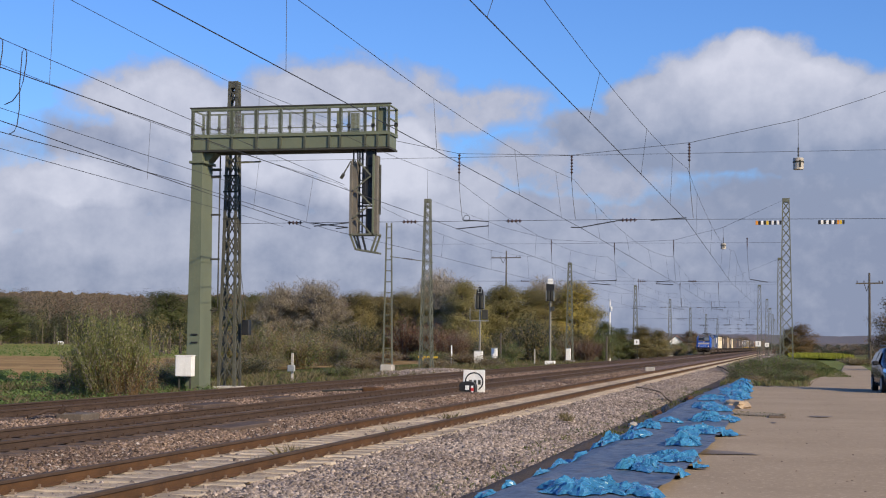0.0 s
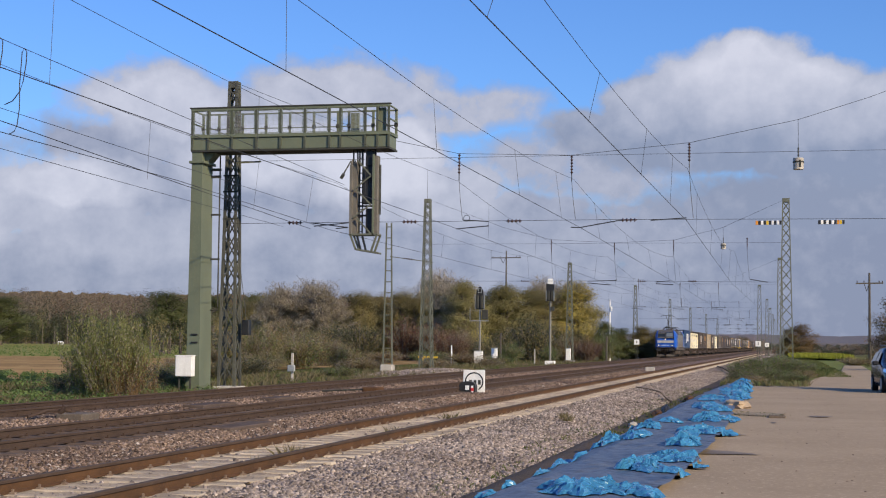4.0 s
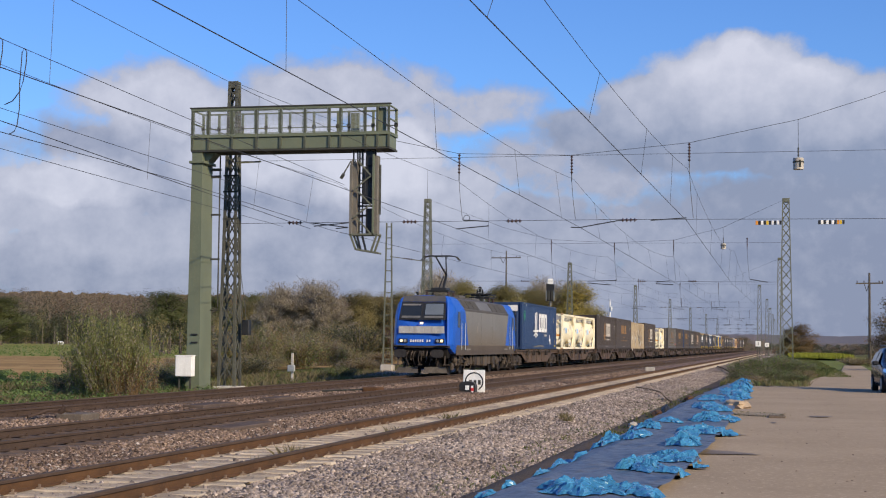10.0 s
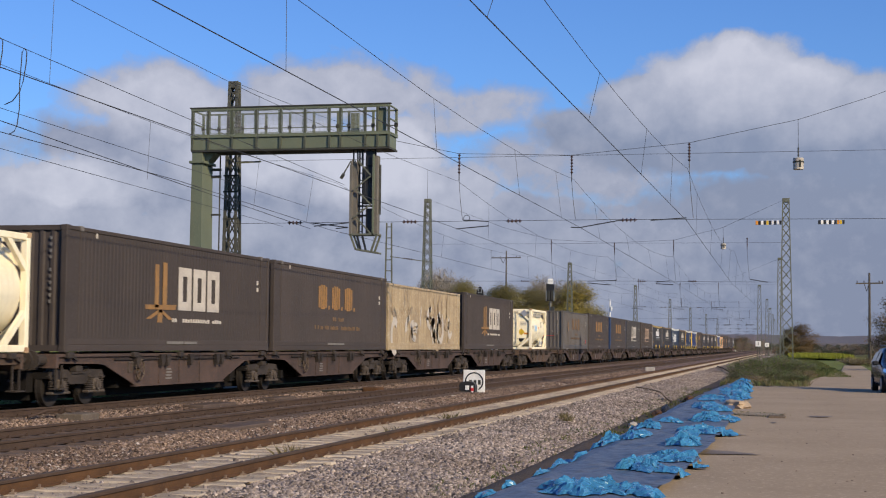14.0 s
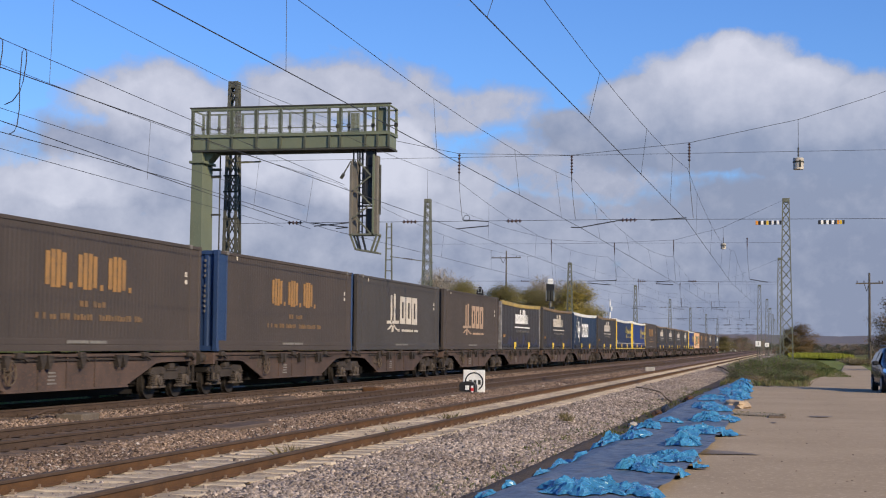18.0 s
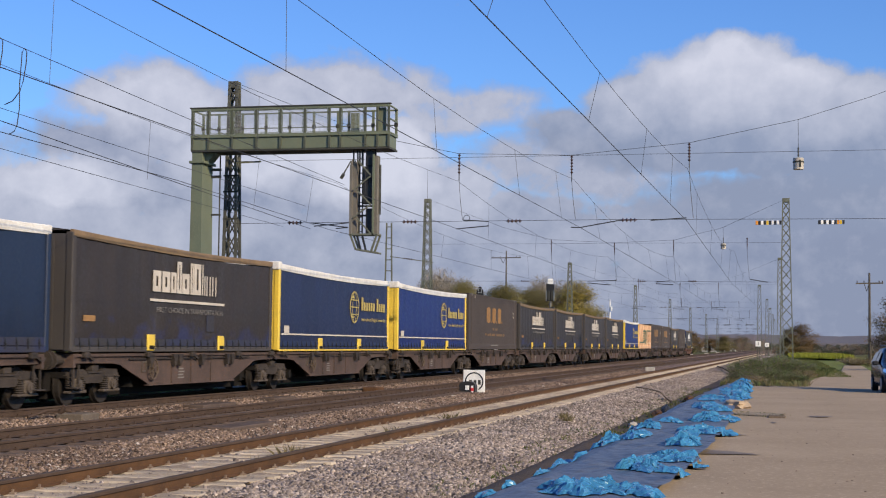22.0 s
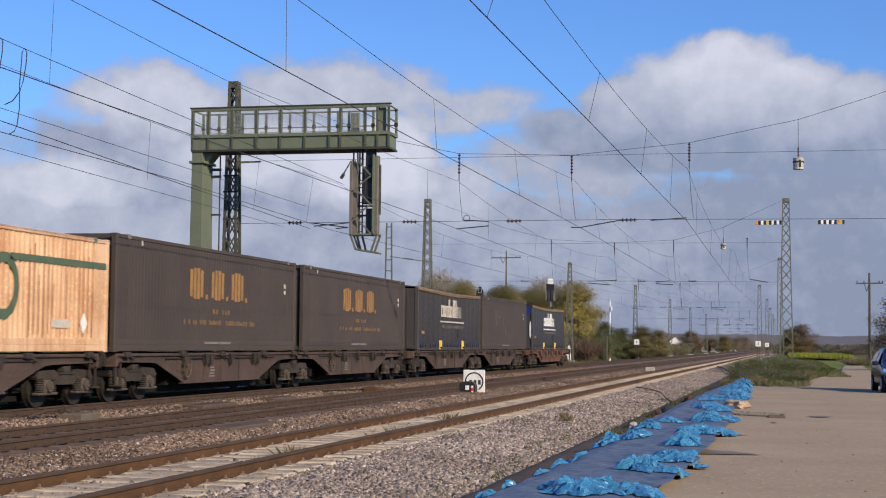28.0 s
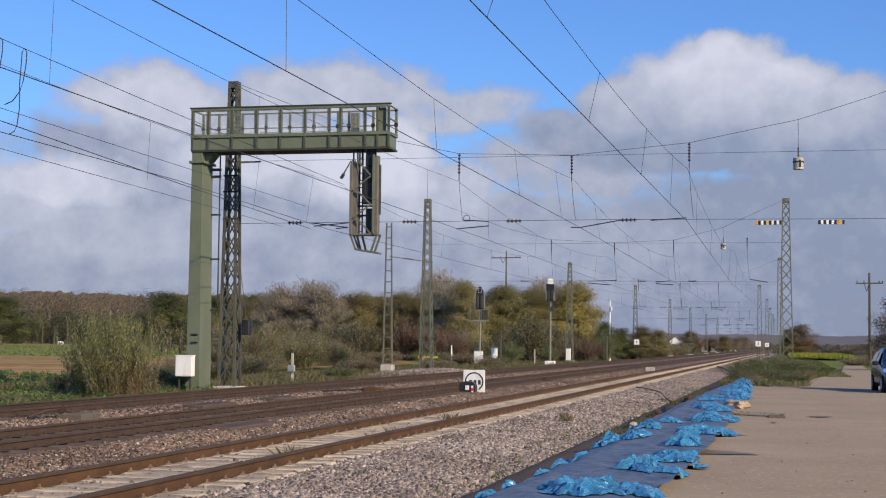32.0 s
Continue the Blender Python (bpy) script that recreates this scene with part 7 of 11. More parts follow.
    # bogies
    for yb in (-5.2, 5.2):
        mb = MB()
        for sx in (-1, 1):
            mb.bbox(sx * 1.05 - 0.08, sx * 1.05 + 0.08, yb - 2.1, yb + 2.1, 0.58, 0.84, 0.04)
            for d in (-1, 1):
                ya = yb + d * 1.3
                mb.bbox(sx * 1.12 - 0.12, sx * 1.12 + 0.12, ya - 0.22, ya + 0.22, 0.42, 0.80, 0.04)
                mb.disc((sx * 1.25, ya, 0.6), "x", 0.16, 0.08, 14)
                for s in (-0.36, 0.36):
                    mb.tube([(sx * 1.15, ya + s, 0.45), (sx * 1.15, ya + s, 0.78)], 0.09, 10)
            for s in (-0.35, 0.0, 0.35):
                mb.tube([(sx * 1.12, yb + s, 0.78), (sx * 1.12, yb + s, 1.1)], 0.12, 10)
            mb.tube([(sx * 1.22, yb - 0.7, 0.95), (sx * 1.22, yb + 0.75, 0.72)], 0.06, 8)
            mb.bbox(sx * 1.18 - 0.05, sx * 1.18 + 0.05, yb - 2.35, yb - 1.95, 0.25, 0.6, 0.02)
        mb.box(-1.0, 1.0, yb - 0.4, yb + 0.4, 0.5, 0.9)
        b = part("bogie", mb, M_GRIME, root, "dusty brown motor bogie")
        wheelset(b, yb - 1.3, 0.6)
        wheelset(b, yb + 1.3, 0.6)
    mb = MB()
    mb.bbox(-1.0, 1.0, -1.9, 1.9, 0.28, 1.0, 0.06)
    part("transformer_box", mb, M_UNDER, root)
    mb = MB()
    # filler block added: keeps the space below the frame black
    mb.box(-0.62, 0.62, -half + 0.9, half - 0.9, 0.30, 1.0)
    part("centre_gear", mb, M_UNDER, root, "black filler block under the frame")
    for sx in (-1, 1):
        for y, w, z0, z1 in ((-1.45, 0.30, 0.42, 0.92), (-0.65, 0.22, 0.5, 0.96), (0.25, 0.42, 0.38, 0.95), (1.25, 0.30, 0.45, 0.95)):
            mb = MB()
            mb.bbox(sx * 1.16 - 0.16, sx * 1.16 + 0.16, y - w, y + w, z0, z1, 0.04)
            part("equipment_box", mb, M_GRIME if w > 0.25 else M_BOGIE, root)
        for yb in (-5.2, 5.2):
            for q in (-2.3, -0.75, 0.75, 2.3):
                mb = MB()
                mb.tube([(sx * 1.28, yb + q, 1.0), (sx * 1.30, yb + q * 0.97, 0.7), (sx * 1.12, yb + q * 0.92, 0.22)], 0.035, 6)
                part("sand_pipe", mb, M_GRIME, root)
            for q in (-1.75, 1.75):
                mb = MB()
                mb.tube([(sx * 1.27, yb + q, 0.5), (sx * 1.27, yb + q, 1.0)], 0.06, 8)
                part("damper", mb, M_GRIME, root)
            mb = MB()
            mb.bbox(sx * 1.2 - 0.1, sx * 1.2 + 0.1, yb - 2.15, yb - 1.7, 0.66, 1.0, 0.04)
            part("sand_box", mb, M_GRIME, root)
    for i, y in enumerate((-2.4, 2.4)):
        mb = MB()
        mb.bbox(0.75, 1.35, y - 0.35, y + 0.35, 0.45, 0.95, 0.05)
        mb.bbox(-1.35, -0.75, y - 0.35, y + 0.35, 0.45, 0.95, 0.05)
        part("equipment_box", mb, M_BOGIE, root)
    mb = MB()
    mb.loft([[(1.501, -3.0, 2.05), (1.501, -2.95, 2.05), (1.501, -2.62, 2.6), (1.501, -2.64, 2.6)], [(1.505, -3.0, 2.05), (1.505, -2.95, 2.05), (1.505, -2.62, 2.6), (1.505, -2.64, 2.6)]])
    part("scrape", mb, M_LOGOTAN, root, "pale scrape on the body side")
    for y in (-1.9, 1.1):
        mb = MB()
        mb.box(1.498, 1.503, y - 0.01, y + 0.01, 1.5, 3.15)
        part("panel_joint", mb, M_LOCOROOF, root)
    # pantographs: front raised, rear folded
    def feet(yc):
        m = MB()
        for sx in (-0.55, 0.55):
            for dy in (-0.6, 0.6):
                for k in range(5):
                    m.disc((sx, yc + dy, 3.92 + 0.045 * k), "z", 0.07 if k % 2 else 0.05, 0.04, 10)
        return m
    yc = -4.95
    part("insulators", feet(yc), M_INSUL, root)
    mb = MB()
    for sx in (-0.55, 0.55):
        mb.beam((sx, yc - 0.75, 4.17), (sx, yc + 0.75, 4.17), 0.07)
    for y in (-0.6, 0.0, 0.6):
        mb.beam((-0.6, yc + y, 4.17), (0.6, yc + y, 4.17), 0.07)
    mb.beam((0, yc + 0.55, 4.2), (0, yc + 1.35, 5.05), 0.11)
    mb.beam((-0.2, yc + 0.35, 4.2), (-0.12, yc + 1.3, 5.0), 0.05)
    mb.bbox(-0.4, 0.4, yc - 0.45, yc + 0.55, 4.15, 4.34, 0.04)
    mb.beam((0.0, yc + 1.35, 5.05), (-0.25, yc + 0.1, 5.88), 0.06)
    mb.beam((0.0, yc + 1.35, 5.05), (0.25, yc + 0.1, 5.88), 0.06)
    part("pantograph_arm", mb, M_BLACK, root, "raised single-arm pantograph")
    mb = MB()
    for dy in (-0.16, 0.22):
        mb.tube([(-0.98, yc + dy, 5.72), (-0.82, yc + dy, 5.9), (-0.55, yc + dy, 5.95), (0.55, yc + dy, 5.95), (0.82, yc + dy, 5.9), (0.98, yc + dy, 5.72)], 0.03, 6)
    mb.beam((-0.3, yc - 0.16, 5.9), (-0.3, yc + 0.22, 5.9), 0.04)
    mb.beam((0.3, yc - 0.16, 5.9), (0.3, yc + 0.22, 5.9), 0.04)
    part("pantograph_head", mb, M_BLACK, root)
    yc = 5.55
    part("insulators", feet(yc), M_INSUL, root)
    mb = MB()
    for sx in (-0.55, 0.55):
        mb.beam((sx, yc - 0.75, 4.17), (sx, yc + 0.75, 4.17), 0.07)
    for y in (-0.6, 0.0, 0.6):
        mb.beam((-0.6, yc + y, 4.17), (0.6, yc + y, 4.17), 0.07)
    mb.beam((0, yc - 0.9, 4.26), (0, yc + 0.9, 4.34), 0.12)
    for sx in (-0.22, 0.22):
        mb.beam((sx, yc - 1.0, 4.34), (sx * 1.6, yc + 0.75, 4.42), 0.07)
    mb.beam((-0.5, yc - 0.5, 4.30), (0.5, yc - 0.5, 4.30), 0.12)
    mb.beam((-0.7, yc + 0.72, 4.36), (0.7, yc + 0.72, 4.36), 0.07)
    mb.tube([(-0.98, yc - 1.0, 4.14), (-0.7, yc - 1.0, 4.36), (0.7, yc - 1.0, 4.36), (0.98, yc - 1.0, 4.14)], 0.03, 6)
    mb.tube([(-0.98, yc - 0.65, 4.14), (-0.7, yc - 0.65, 4.36), (0.7, yc - 0.65, 4.36), (0.98, yc - 0.65, 4.14)], 0.03, 6)
    part("folded_pantograph", mb, M_BLACK, root, "folded rear pantograph")
    mb = MB()
    mb.bbox(-0.5, 0.5, -2.5, -1.2, 3.86, 4.05, 0.05)
    mb.bbox(-0.5, 0.5, 0.8, 2.6, 3.86, 4.02, 0.05)
    part("roof_equipment", mb, M_LOCOROOF, root)
    return root


loco = locomotive()
moving.append((loco, 321.85))

# ================= railway structures =================


def lattice(root, x, y, z0, z1, wb, wt, mat, bays, leg=0.07, strut=0.045, cap=True):
    """A tapered four-legged lattice mast: four legs, crossed struts on each face and a cap, each a part."""
    def half(z):
        return (wb + (wt - wb) * (z - z0) / (z1 - z0)) / 2
    for sx in (-1, 1):
        for sy in (-1, 1):
            mb = MB()
            mb.beam((x + sx * half(z0), y + sy * half(z0), z0), (x + sx * half(z1), y + sy * half(z1), z1), leg)
            part("leg", mb, mat, root)
    hs = [z0 + 0.3]
    for i in range(bays):
        hs.append(hs[-1] + (z1 - 0.25 - hs[0]) / bays * (1.25 - 0.5 * i / max(1, bays - 1)))
    k = (z1 - 0.25 - hs[0]) / (hs[-1] - hs[0])
    hs = [hs[0] + (h - hs[0]) * k for h in hs]
    near = y < 110
    for face in range(4):
        mb = MB()
        for i in range(bays):
            a, b = hs[i], hs[i + 1]
            ha, hb = half(a), half(b)
            for s in (-1, 1):
                if near:
                    mb = MB()
                if face < 2:
                    yy = 1 if face else -1
                    mb.beam((x - s * ha, y + yy * ha, a), (x + s * hb, y + yy * hb, b), strut)
                else:
                    xx = 1 if face == 3 else -1
                    mb.beam((x + xx * ha, y - s * ha, a), (x + xx * hb, y + s * hb, b), strut)
                if near:
                    part("strut", mb, mat, root)
        if not near:
            tagged(part("bracing", mb, mat, root), kind="stuff")
    if cap:
        mb = MB()
        h = half(z1) + 0.04
        mb.bbox(x - h, x + h, y - h, y + h, z1 - 0.28, z1, 0.02)
        part("cap", mb, mat, root)
    mb = MB()
    h = half(z0) + 0.18
    mb.bbox(x - h, x + h, y - h, y + h, z0 - 0.5, z0 + 0.1, 0.04)
    part("footing", mb, M_CONCRETE, root, "concrete footing")


def insulator(mb, a, b, n=5, r=0.075):
    a, b = Vector(a), Vector(b)
    mb.tube([a, b], 0.025, 6)
    for i in range(n):
        p = a.lerp(b, (i + 0.5) / n)
        d = (b - a).normalized() * 0.03
        mb.tube([p - d, p, p + d], [r * 0.5, r, r * 0.5], 8)


def wire(name, label, pts, r, sag=None, group="", category="overhead wire"):
    mb = MB()
    mb.tube(pts, r, 5)
    return thing(name, label, category, group, mb=mb, material=M_WIRE)


# gantry
def gantry():
    g = thing("signal_gantry", "green steel cantilever signal gantry with railed walkway", "signal gantry")
    mb = MB()
    mb.loft([[(-22.72, 54.95, -0.6), (-22.17, 54.95, -0.6), (-22.17, 56.15, -0.6), (-22.72, 56.15, -0.6)], [(-22.66, 55.0, 8.9), (-22.24, 55.0, 8.9), (-22.24, 56.1, 8.9), (-22.66, 56.1, 8.9)]])
    part("column", mb, M_GREEN, g, "green box-section column")
    mb = MB()
    mb.bbox(-22.9, -22.0, 54.85, 56.25, -0.7, -0.42, 0.05)
    part("base_plate", mb, M_CONCRETE, g)
    mb = MB()
    mb.bbox(-22.76, -22.12, 54.92, 56.18, 8.42, 8.52, 0.02)
    part("collar", mb, M_GREEN, g)
    mb = MB()
    mb.prism([(-22.24, 8.9), (-22.24, 8.35), (-21.8, 8.9)], "y", 55.3, 55.9)
    part("knee", mb, M_GREEN, g)
    mb = MB()
    mb.bbox(-22.66, -14.75, 55.0, 56.1, 8.93, 9.40, 0.02)
    part("box_girder", mb, M_GREEN, g, "green box girder")
    mb = MB()
    mb.box(-22.7, -14.71, 54.96, 56.14, 8.86, 8.925)
    part("girder_flange", mb, M_MASTDARK, g)
    mb = MB()
    mb.box(-22.72, -14.7, 54.94, 56.16, 9.402, 9.45)
    part("walkway_plate", mb, M_GREEN, g)
    xs = [-22.66, -22.0, -21.02, -20.04, -19.06, -18.08, -17.1, -16.66, -15.68, -15.2, -14.76]
    for yy in (54.98, 56.12):
        near = yy < 55.5
        for x in xs:
            mb = MB()
            mb.bbox(x - 0.05, x + 0.05, yy - 0.03, yy + 0.03, 8.93 if near else 9.4, 10.52, 0.008)
            part("railing_post", mb, M_GREENDK if near else M_GREEN, g)
            if not near:
                mb = MB()
                mb.bbox(x - 0.075, x + 0.075, yy - 0.05, yy - 0.02, 9.84, 9.99, 0.01)
                part("clamp", mb, M_MASTDARK, g)
        for z, h in ((10.5, 0.10), (9.48, 0.10)) if near else ((10.48, 0.06), (9.9, 0.035), (9.48, 0.07)):
            mb = MB()
            mb.bbox(-22.72, -14.7, yy - 0.035, yy + 0.035, z - h / 2, z + h / 2, 0.008)
            part("railing_bar", mb, M_GREEN, g)
        if near:
            mb = MB()
            mb.bbox(-22.76, -14.66, yy - 0.06, yy + 0.06, 10.55, 10.60, 0.008)
            part("railing_cap", mb, M_MASTDARK, g)
        for xa, xb in zip(xs, xs[1:]):
            if xb - xa < 0.6 or not near:
                continue
            mb = MB()
            for p, q in (((xa + 0.08, 9.56), (xa + 0.08, 10.43)), ((xb - 0.08, 9.56), (xb - 0.08, 10.43)), ((xa + 0.08, 10.43), (xb - 0.08, 10.43)), ((xa + 0.08, 9.56), (xb - 0.08, 9.56))):
                mb.beam((p[0], yy, p[1]), (q[0], yy, q[1]), 0.022)
            fr = part("mesh_frame", mb, M_GREEN, g)
            mb = MB()
            n = int((xb - xa - 0.16) / 0.05)
            for i in range(1, n):
                x = xa + 0.08 + (xb - xa - 0.16) * i / n
                mb.box(x - 0.0025, x + 0.0025, yy - 0.0025, yy + 0.0025, 9.56, 10.43)
            for i in range(1, 17):
                z = 9.56 + 0.87 * i / 17
                mb.box(xa + 0.08, xb - 0.08, yy - 0.0025, yy + 0.0025, z - 0.0025, z + 0.0025)
            tagged(part("wire_mesh", mb, M_GALV, fr, "thin galvanised wire mesh"), kind="stuff")
    for x in (-22.7, -14.72):
        mb = MB()
        for z in (9.48, 10.0, 10.5):
            mb.beam((x, 54.98, z), (x, 56.12, z), 0.05)
        part("end_rail", mb, M_GREEN, g)
    mb = MB()
    mb.bbox(-16.55, -16.2, 55.95, 56.05, 9.45, 10.4, 0.02)
    part("switch_cabinet", mb, M_GREEN, g)
    mb = MB()
    mb.bbox(-15.2, -14.9, 55.1, 55.2, 9.45, 10.45, 0.02)
    part("switch_cabinet", mb, M_GREEN, g)
    # hanging cage with the signal: two tall side boxes, a ladder and the dark screens between them
    for x in (-16.22, -16.06, -15.98, -15.88, -15.55, -15.35):
        mb = MB()
        mb.beam((x, 55.35, 8.95), (x, 55.35, 8.3), 0.05)
        part("hanger", mb, M_BLACK, g)
    for yy in (55.1, 55.5):
        mb = MB()
        mb.loft([[(-16.30, yy, 5.6), (-16.20, yy, 5.6), (-16.20, yy + 0.09, 5.6), (-16.30, yy + 0.09, 5.6)], [(-16.30, yy, 8.25), (-16.20, yy, 8.5), (-16.20, yy + 0.09, 8.5), (-16.30, yy + 0.09, 8.25)]])
        part("cage_upright", mb, M_CAGE, g)
        mb = MB()
        mb.beam((-15.36, yy, 8.66), (-15.36, yy, 5.6), 0.07)
        part("cage_upright", mb, M_GREEN, g)
    mb = MB()
    mb.loft([[(-16.27, 55.2, 5.65), (-16.04, 55.2, 5.65), (-16.04, 55.52, 5.65), (-16.27, 55.52, 5.65)], [(-16.27, 55.2, 8.2), (-16.04, 55.2, 8.42), (-16.04, 55.52, 8.42), (-16.27, 55.52, 8.2)]])
    part("cage_panel", mb, M_CAGE, g, "grey-brown cage side panel")
    mb = MB()
    mb.bbox(-15.36, -15.20, 55.17, 55.48, 5.6, 8.62, 0.02)
    part("cage_panel", mb, M_CAGE, g, "grey-brown cage side panel")
    mb = MB()
    mb.bbox(-15.195, -15.16, 55.3, 55.5, 6.4, 8.3, 0.01)
    part("cage_panel", mb, M_MASTDARK, g, "narrow dark edge plate")
    for x in (-16.0, -15.88):
        mb = MB()
        mb.beam((x, 55.45, 8.9), (x, 55.45, 5.6), 0.045)
        part("ladder_rail", mb, M_MASTDARK, g)
    mb = MB()
    for k in range(11):
        mb.beam((-16.0, 55.45, 5.75 + 0.28 * k), (-15.88, 55.45, 5.75 + 0.28 * k), 0.035)
    part("ladder_rungs", mb, M_MASTDARK, g)
    mb = MB()
    zz = [8.45, 7.85, 7.30, 6.75, 6.25, 5.65]
    for k, (a, b) in enumerate(zip(zz, zz[1:])):
        p, q = ((-15.45, a), (-16.15, b)) if k % 2 else ((-16.0, a), (-15.45, b))
        mb.beam((p[0], 55.08, p[1]), (q[0], 55.08, q[1]), 0.05)
    part("cage_bracing", mb, M_MAST, g)
    for z0, z1, a, b in ((8.22, 8.82, -15.71, -15.42), (6.78, 8.22, -15.83, -15.46), (5.62, 6.62, -15.69, -15.44)):
        mb = MB()
        mb.bbox(a, b + 0.04, 55.22, 55.40, z0, z1, 0.03)
        part("signal_screen", mb, M_BLACK, g, "black signal screen seen from behind")
    for z in (6.36, 6.72):
        mb = MB()
        mb.beam((-16.05, 55.4, z), (-15.42, 55.4, z), 0.07)
        part("cage_bar", mb, M_BLACK, g)
    # basket floor, narrower than the cage
    for yy in (55.1, 55.6):
        for p, q in (((-16.25, 5.62), (-15.2, 5.62)), ((-16.03, 5.06), (-15.18, 4.92)), ((-16.25, 5.62), (-16.03, 5.06)), ((-15.2, 5.62), (-15.42, 4.98))):
            mb = MB()
            mb.beam((p[0], yy, p[1]), (q[0], yy, q[1]), 0.07)
            part("cage_bar", mb, M_MAST, g)
    for x in (-15.98, -15.78):
        mb = MB()
        mb.beam((x, 55.15, 5.55), (x + 0.14, 55.15, 5.02), 0.07)
        part("cage_bar", mb, M_BLACK, g)
    for p in ((-16.03, 5.06), (-15.18, 4.92), (-15.2, 5.62)):
        mb = MB()
        mb.beam((p[0], 55.1, p[1]), (p[0], 55.6, p[1]), 0.06)
        part("cage_bar", mb, M_MAST, g)
    mb = MB()
    mb.loft([[(-16.03, 55.1, 5.02), (-16.03, 55.6, 5.02), (-16.03, 55.6, 5.05), (-16.03, 55.1, 5.05)], [(-15.18, 55.1, 4.88), (-15.18, 55.6, 4.88), (-15.18, 55.6, 4.91), (-15.18, 55.1, 4.91)]])
    part("cage_floor", mb, M_MASTDARK, g)
    mb = MB()
    mb.beam((-16.26, 55.1, 8.42), (-16.55, 55.0, 7.85), 0.05)
    mb.beam((-16.50, 55.0, 7.92), (-16.62, 55.0, 7.74), 0.10)
    part("stay", mb, M_MASTDARK, g)
    # conduit beside the column
    mb = MB()
    mb.tube([(-22.2, 56.0, 2.75), (-21.9, 56.0, 2.75), (-21.88, 56.0, 2.9), (-21.88, 56.0, 8.9)], 0.028, 6)
    part("conduit", mb, M_MASTDARK, g)
    for z, w in ((4.75, 0.07), (6.5, 0.07), (8.0, 0.10), (8.28, 0.10)):
        mb = MB()
        mb.beam((-22.24, 56.0, z), (-21.84, 56.0, z), w)
        part("conduit_bracket", mb, M_MASTDARK, g)
    for z in (1.45, 1.76):
        mb = MB()
        mb.bbox(-22.52, -22.26, 54.90, 54.99, z, z + 0.06, 0.01)
        part("rung_bracket", mb, M_BLACK, g)
    return g


gantry()
c = thing("control_box", "white painted steel control box on the gantry column", "electrical box")
mb = MB()
mb.bbox(-22.95, -22.28, 54.45, 54.80, 0.18, 0.97, 0.02)
part("housing", mb, M_WHITE, c)
mb = MB()
mb.bbox(-22.97, -22.26, 54.43, 54.82, 0.955, 0.99, 0.01)
part("lid", mb, M_WHITE, c)
for x in (-22.85, -22.4):
    mb = MB()
    mb.beam((x, 54.62, 0.18), (x, 54.62, -0.6), 0.06)
    part("foot", mb, M_MASTDARK, c)


def mast(label, x, y, z1, wb, wt, mat, bays, leg=0.07):
    m = thing("lattice_mast", label, "mast", "catenary masts")
    lattice(m, x, y, -0.35, z1, wb, wt, mat, bays, leg)
    return m


m1 = mast("tall dark weathered lattice mast beside the gantry", -21.95, 57.6, 12.05, 0.66, 0.30, M_MASTDULL, 14, 0.10)
mb = MB()
mb.bbox(-21.4, -21.1, 57.4, 57.75, 1.8, 2.4, 0.02)
part("black_box", mb, M_BLACK, m1)
for xa, za, xb, zb in ((-21.7, 6.2, -21.15, 2.4), (-21.65, 5.0, -21.3, 2.4)):
    mb = MB()
    mb.tube([(xa, 57.3, za), (xb, 57.3, zb)], 0.012, 5)
    part("stay_wire", mb, M_WIRE, m1)
for z in (6.45, 7.55, 8.2):
    mb = MB()
    mb.beam((-22.25, 57.35, z), (-21.6, 57.35, z), 0.07)
    part("bracket", mb, M_MASTDARK, m1)
mb = MB()
mb.beam((-21.7, 57.4, 8.72), (-20.7, 57.4, 8.75), 0.06)
part("cross_arm", mb, M_MAST, m1)
MASTS_L = [(-25.7, 107, 12.05), (-25.4, 178, 11.3), (-24.8, 250, 11.5), (-24.0, 313, 11.2), (-24.0, 378, 11.1), (-24.0, 450, 11.1), (-24, 520, 11.1)]
MASTS_R = [(-0.27, 107, 11.8), (-1.15, 178, 11.8), (-4.86, 250, 11.6), (-4.6, 313, 11.3), (-4.8, 378, 11.1), (-5.0, 450, 11.1), (-5.2, 520, 11.1)]
for i, (x, y, z) in enumerate(MASTS_L):
    mast("grey-green lattice mast beside the main line" if i else "grey-green lattice mast standing among bushes", x, y, z, 0.85, 0.38, M_MAST, 15 if y < 200 else 10)
for i, (x, y, z) in enumerate(MASTS_R):
    mast("grey-green lattice mast beside the loading road" if i == 0 else "grey-green lattice mast along the line", x, y, z, 0.92 if i == 0 else 0.8, 0.42, M_MAST, 15 if y < 200 else 10)
mast("tall lattice mast at the far side of the road", 9.2, 57.2, 13.0, 0.9, 0.42, M_MAST, 12)
# thin ladder-like mast on a concrete block
m = thing("slim_mast", "slim grey ladder-braced mast on a concrete block", "mast", "catenary masts")
mb = MB()
mb.bbox(-26.0, -25.2, 95.4, 96.2, -0.5, 0.15, 0.05)
part("footing", mb, M_CONCRETE, m, "pale concrete block")
for sx in (-0.2, 0.2):
    mb = MB()
    mb.beam((-25.6 + sx * 1.5, 95.8, 0.1), (-25.6 + sx * 0.8, 95.8, 9.4), 0.09)
    part("leg", mb, M_MAST, m)
for k in range(13):
    mb = MB()
    w = 0.3 - 0.14 * k / 13
    mb.beam((-25.6 - w, 95.8, 0.5 + 0.72 * k), (-25.6 + w, 95.8, 0.5 + 0.72 * k), 0.06)
    part("rung", mb, M_MAST, m)
mb = MB()
mb.beam((-25.5, 95.8, 7.2), (-22.6, 95.8, 6.8), 0.05)
part("arm", mb, M_MAST, m)
mb = MB()
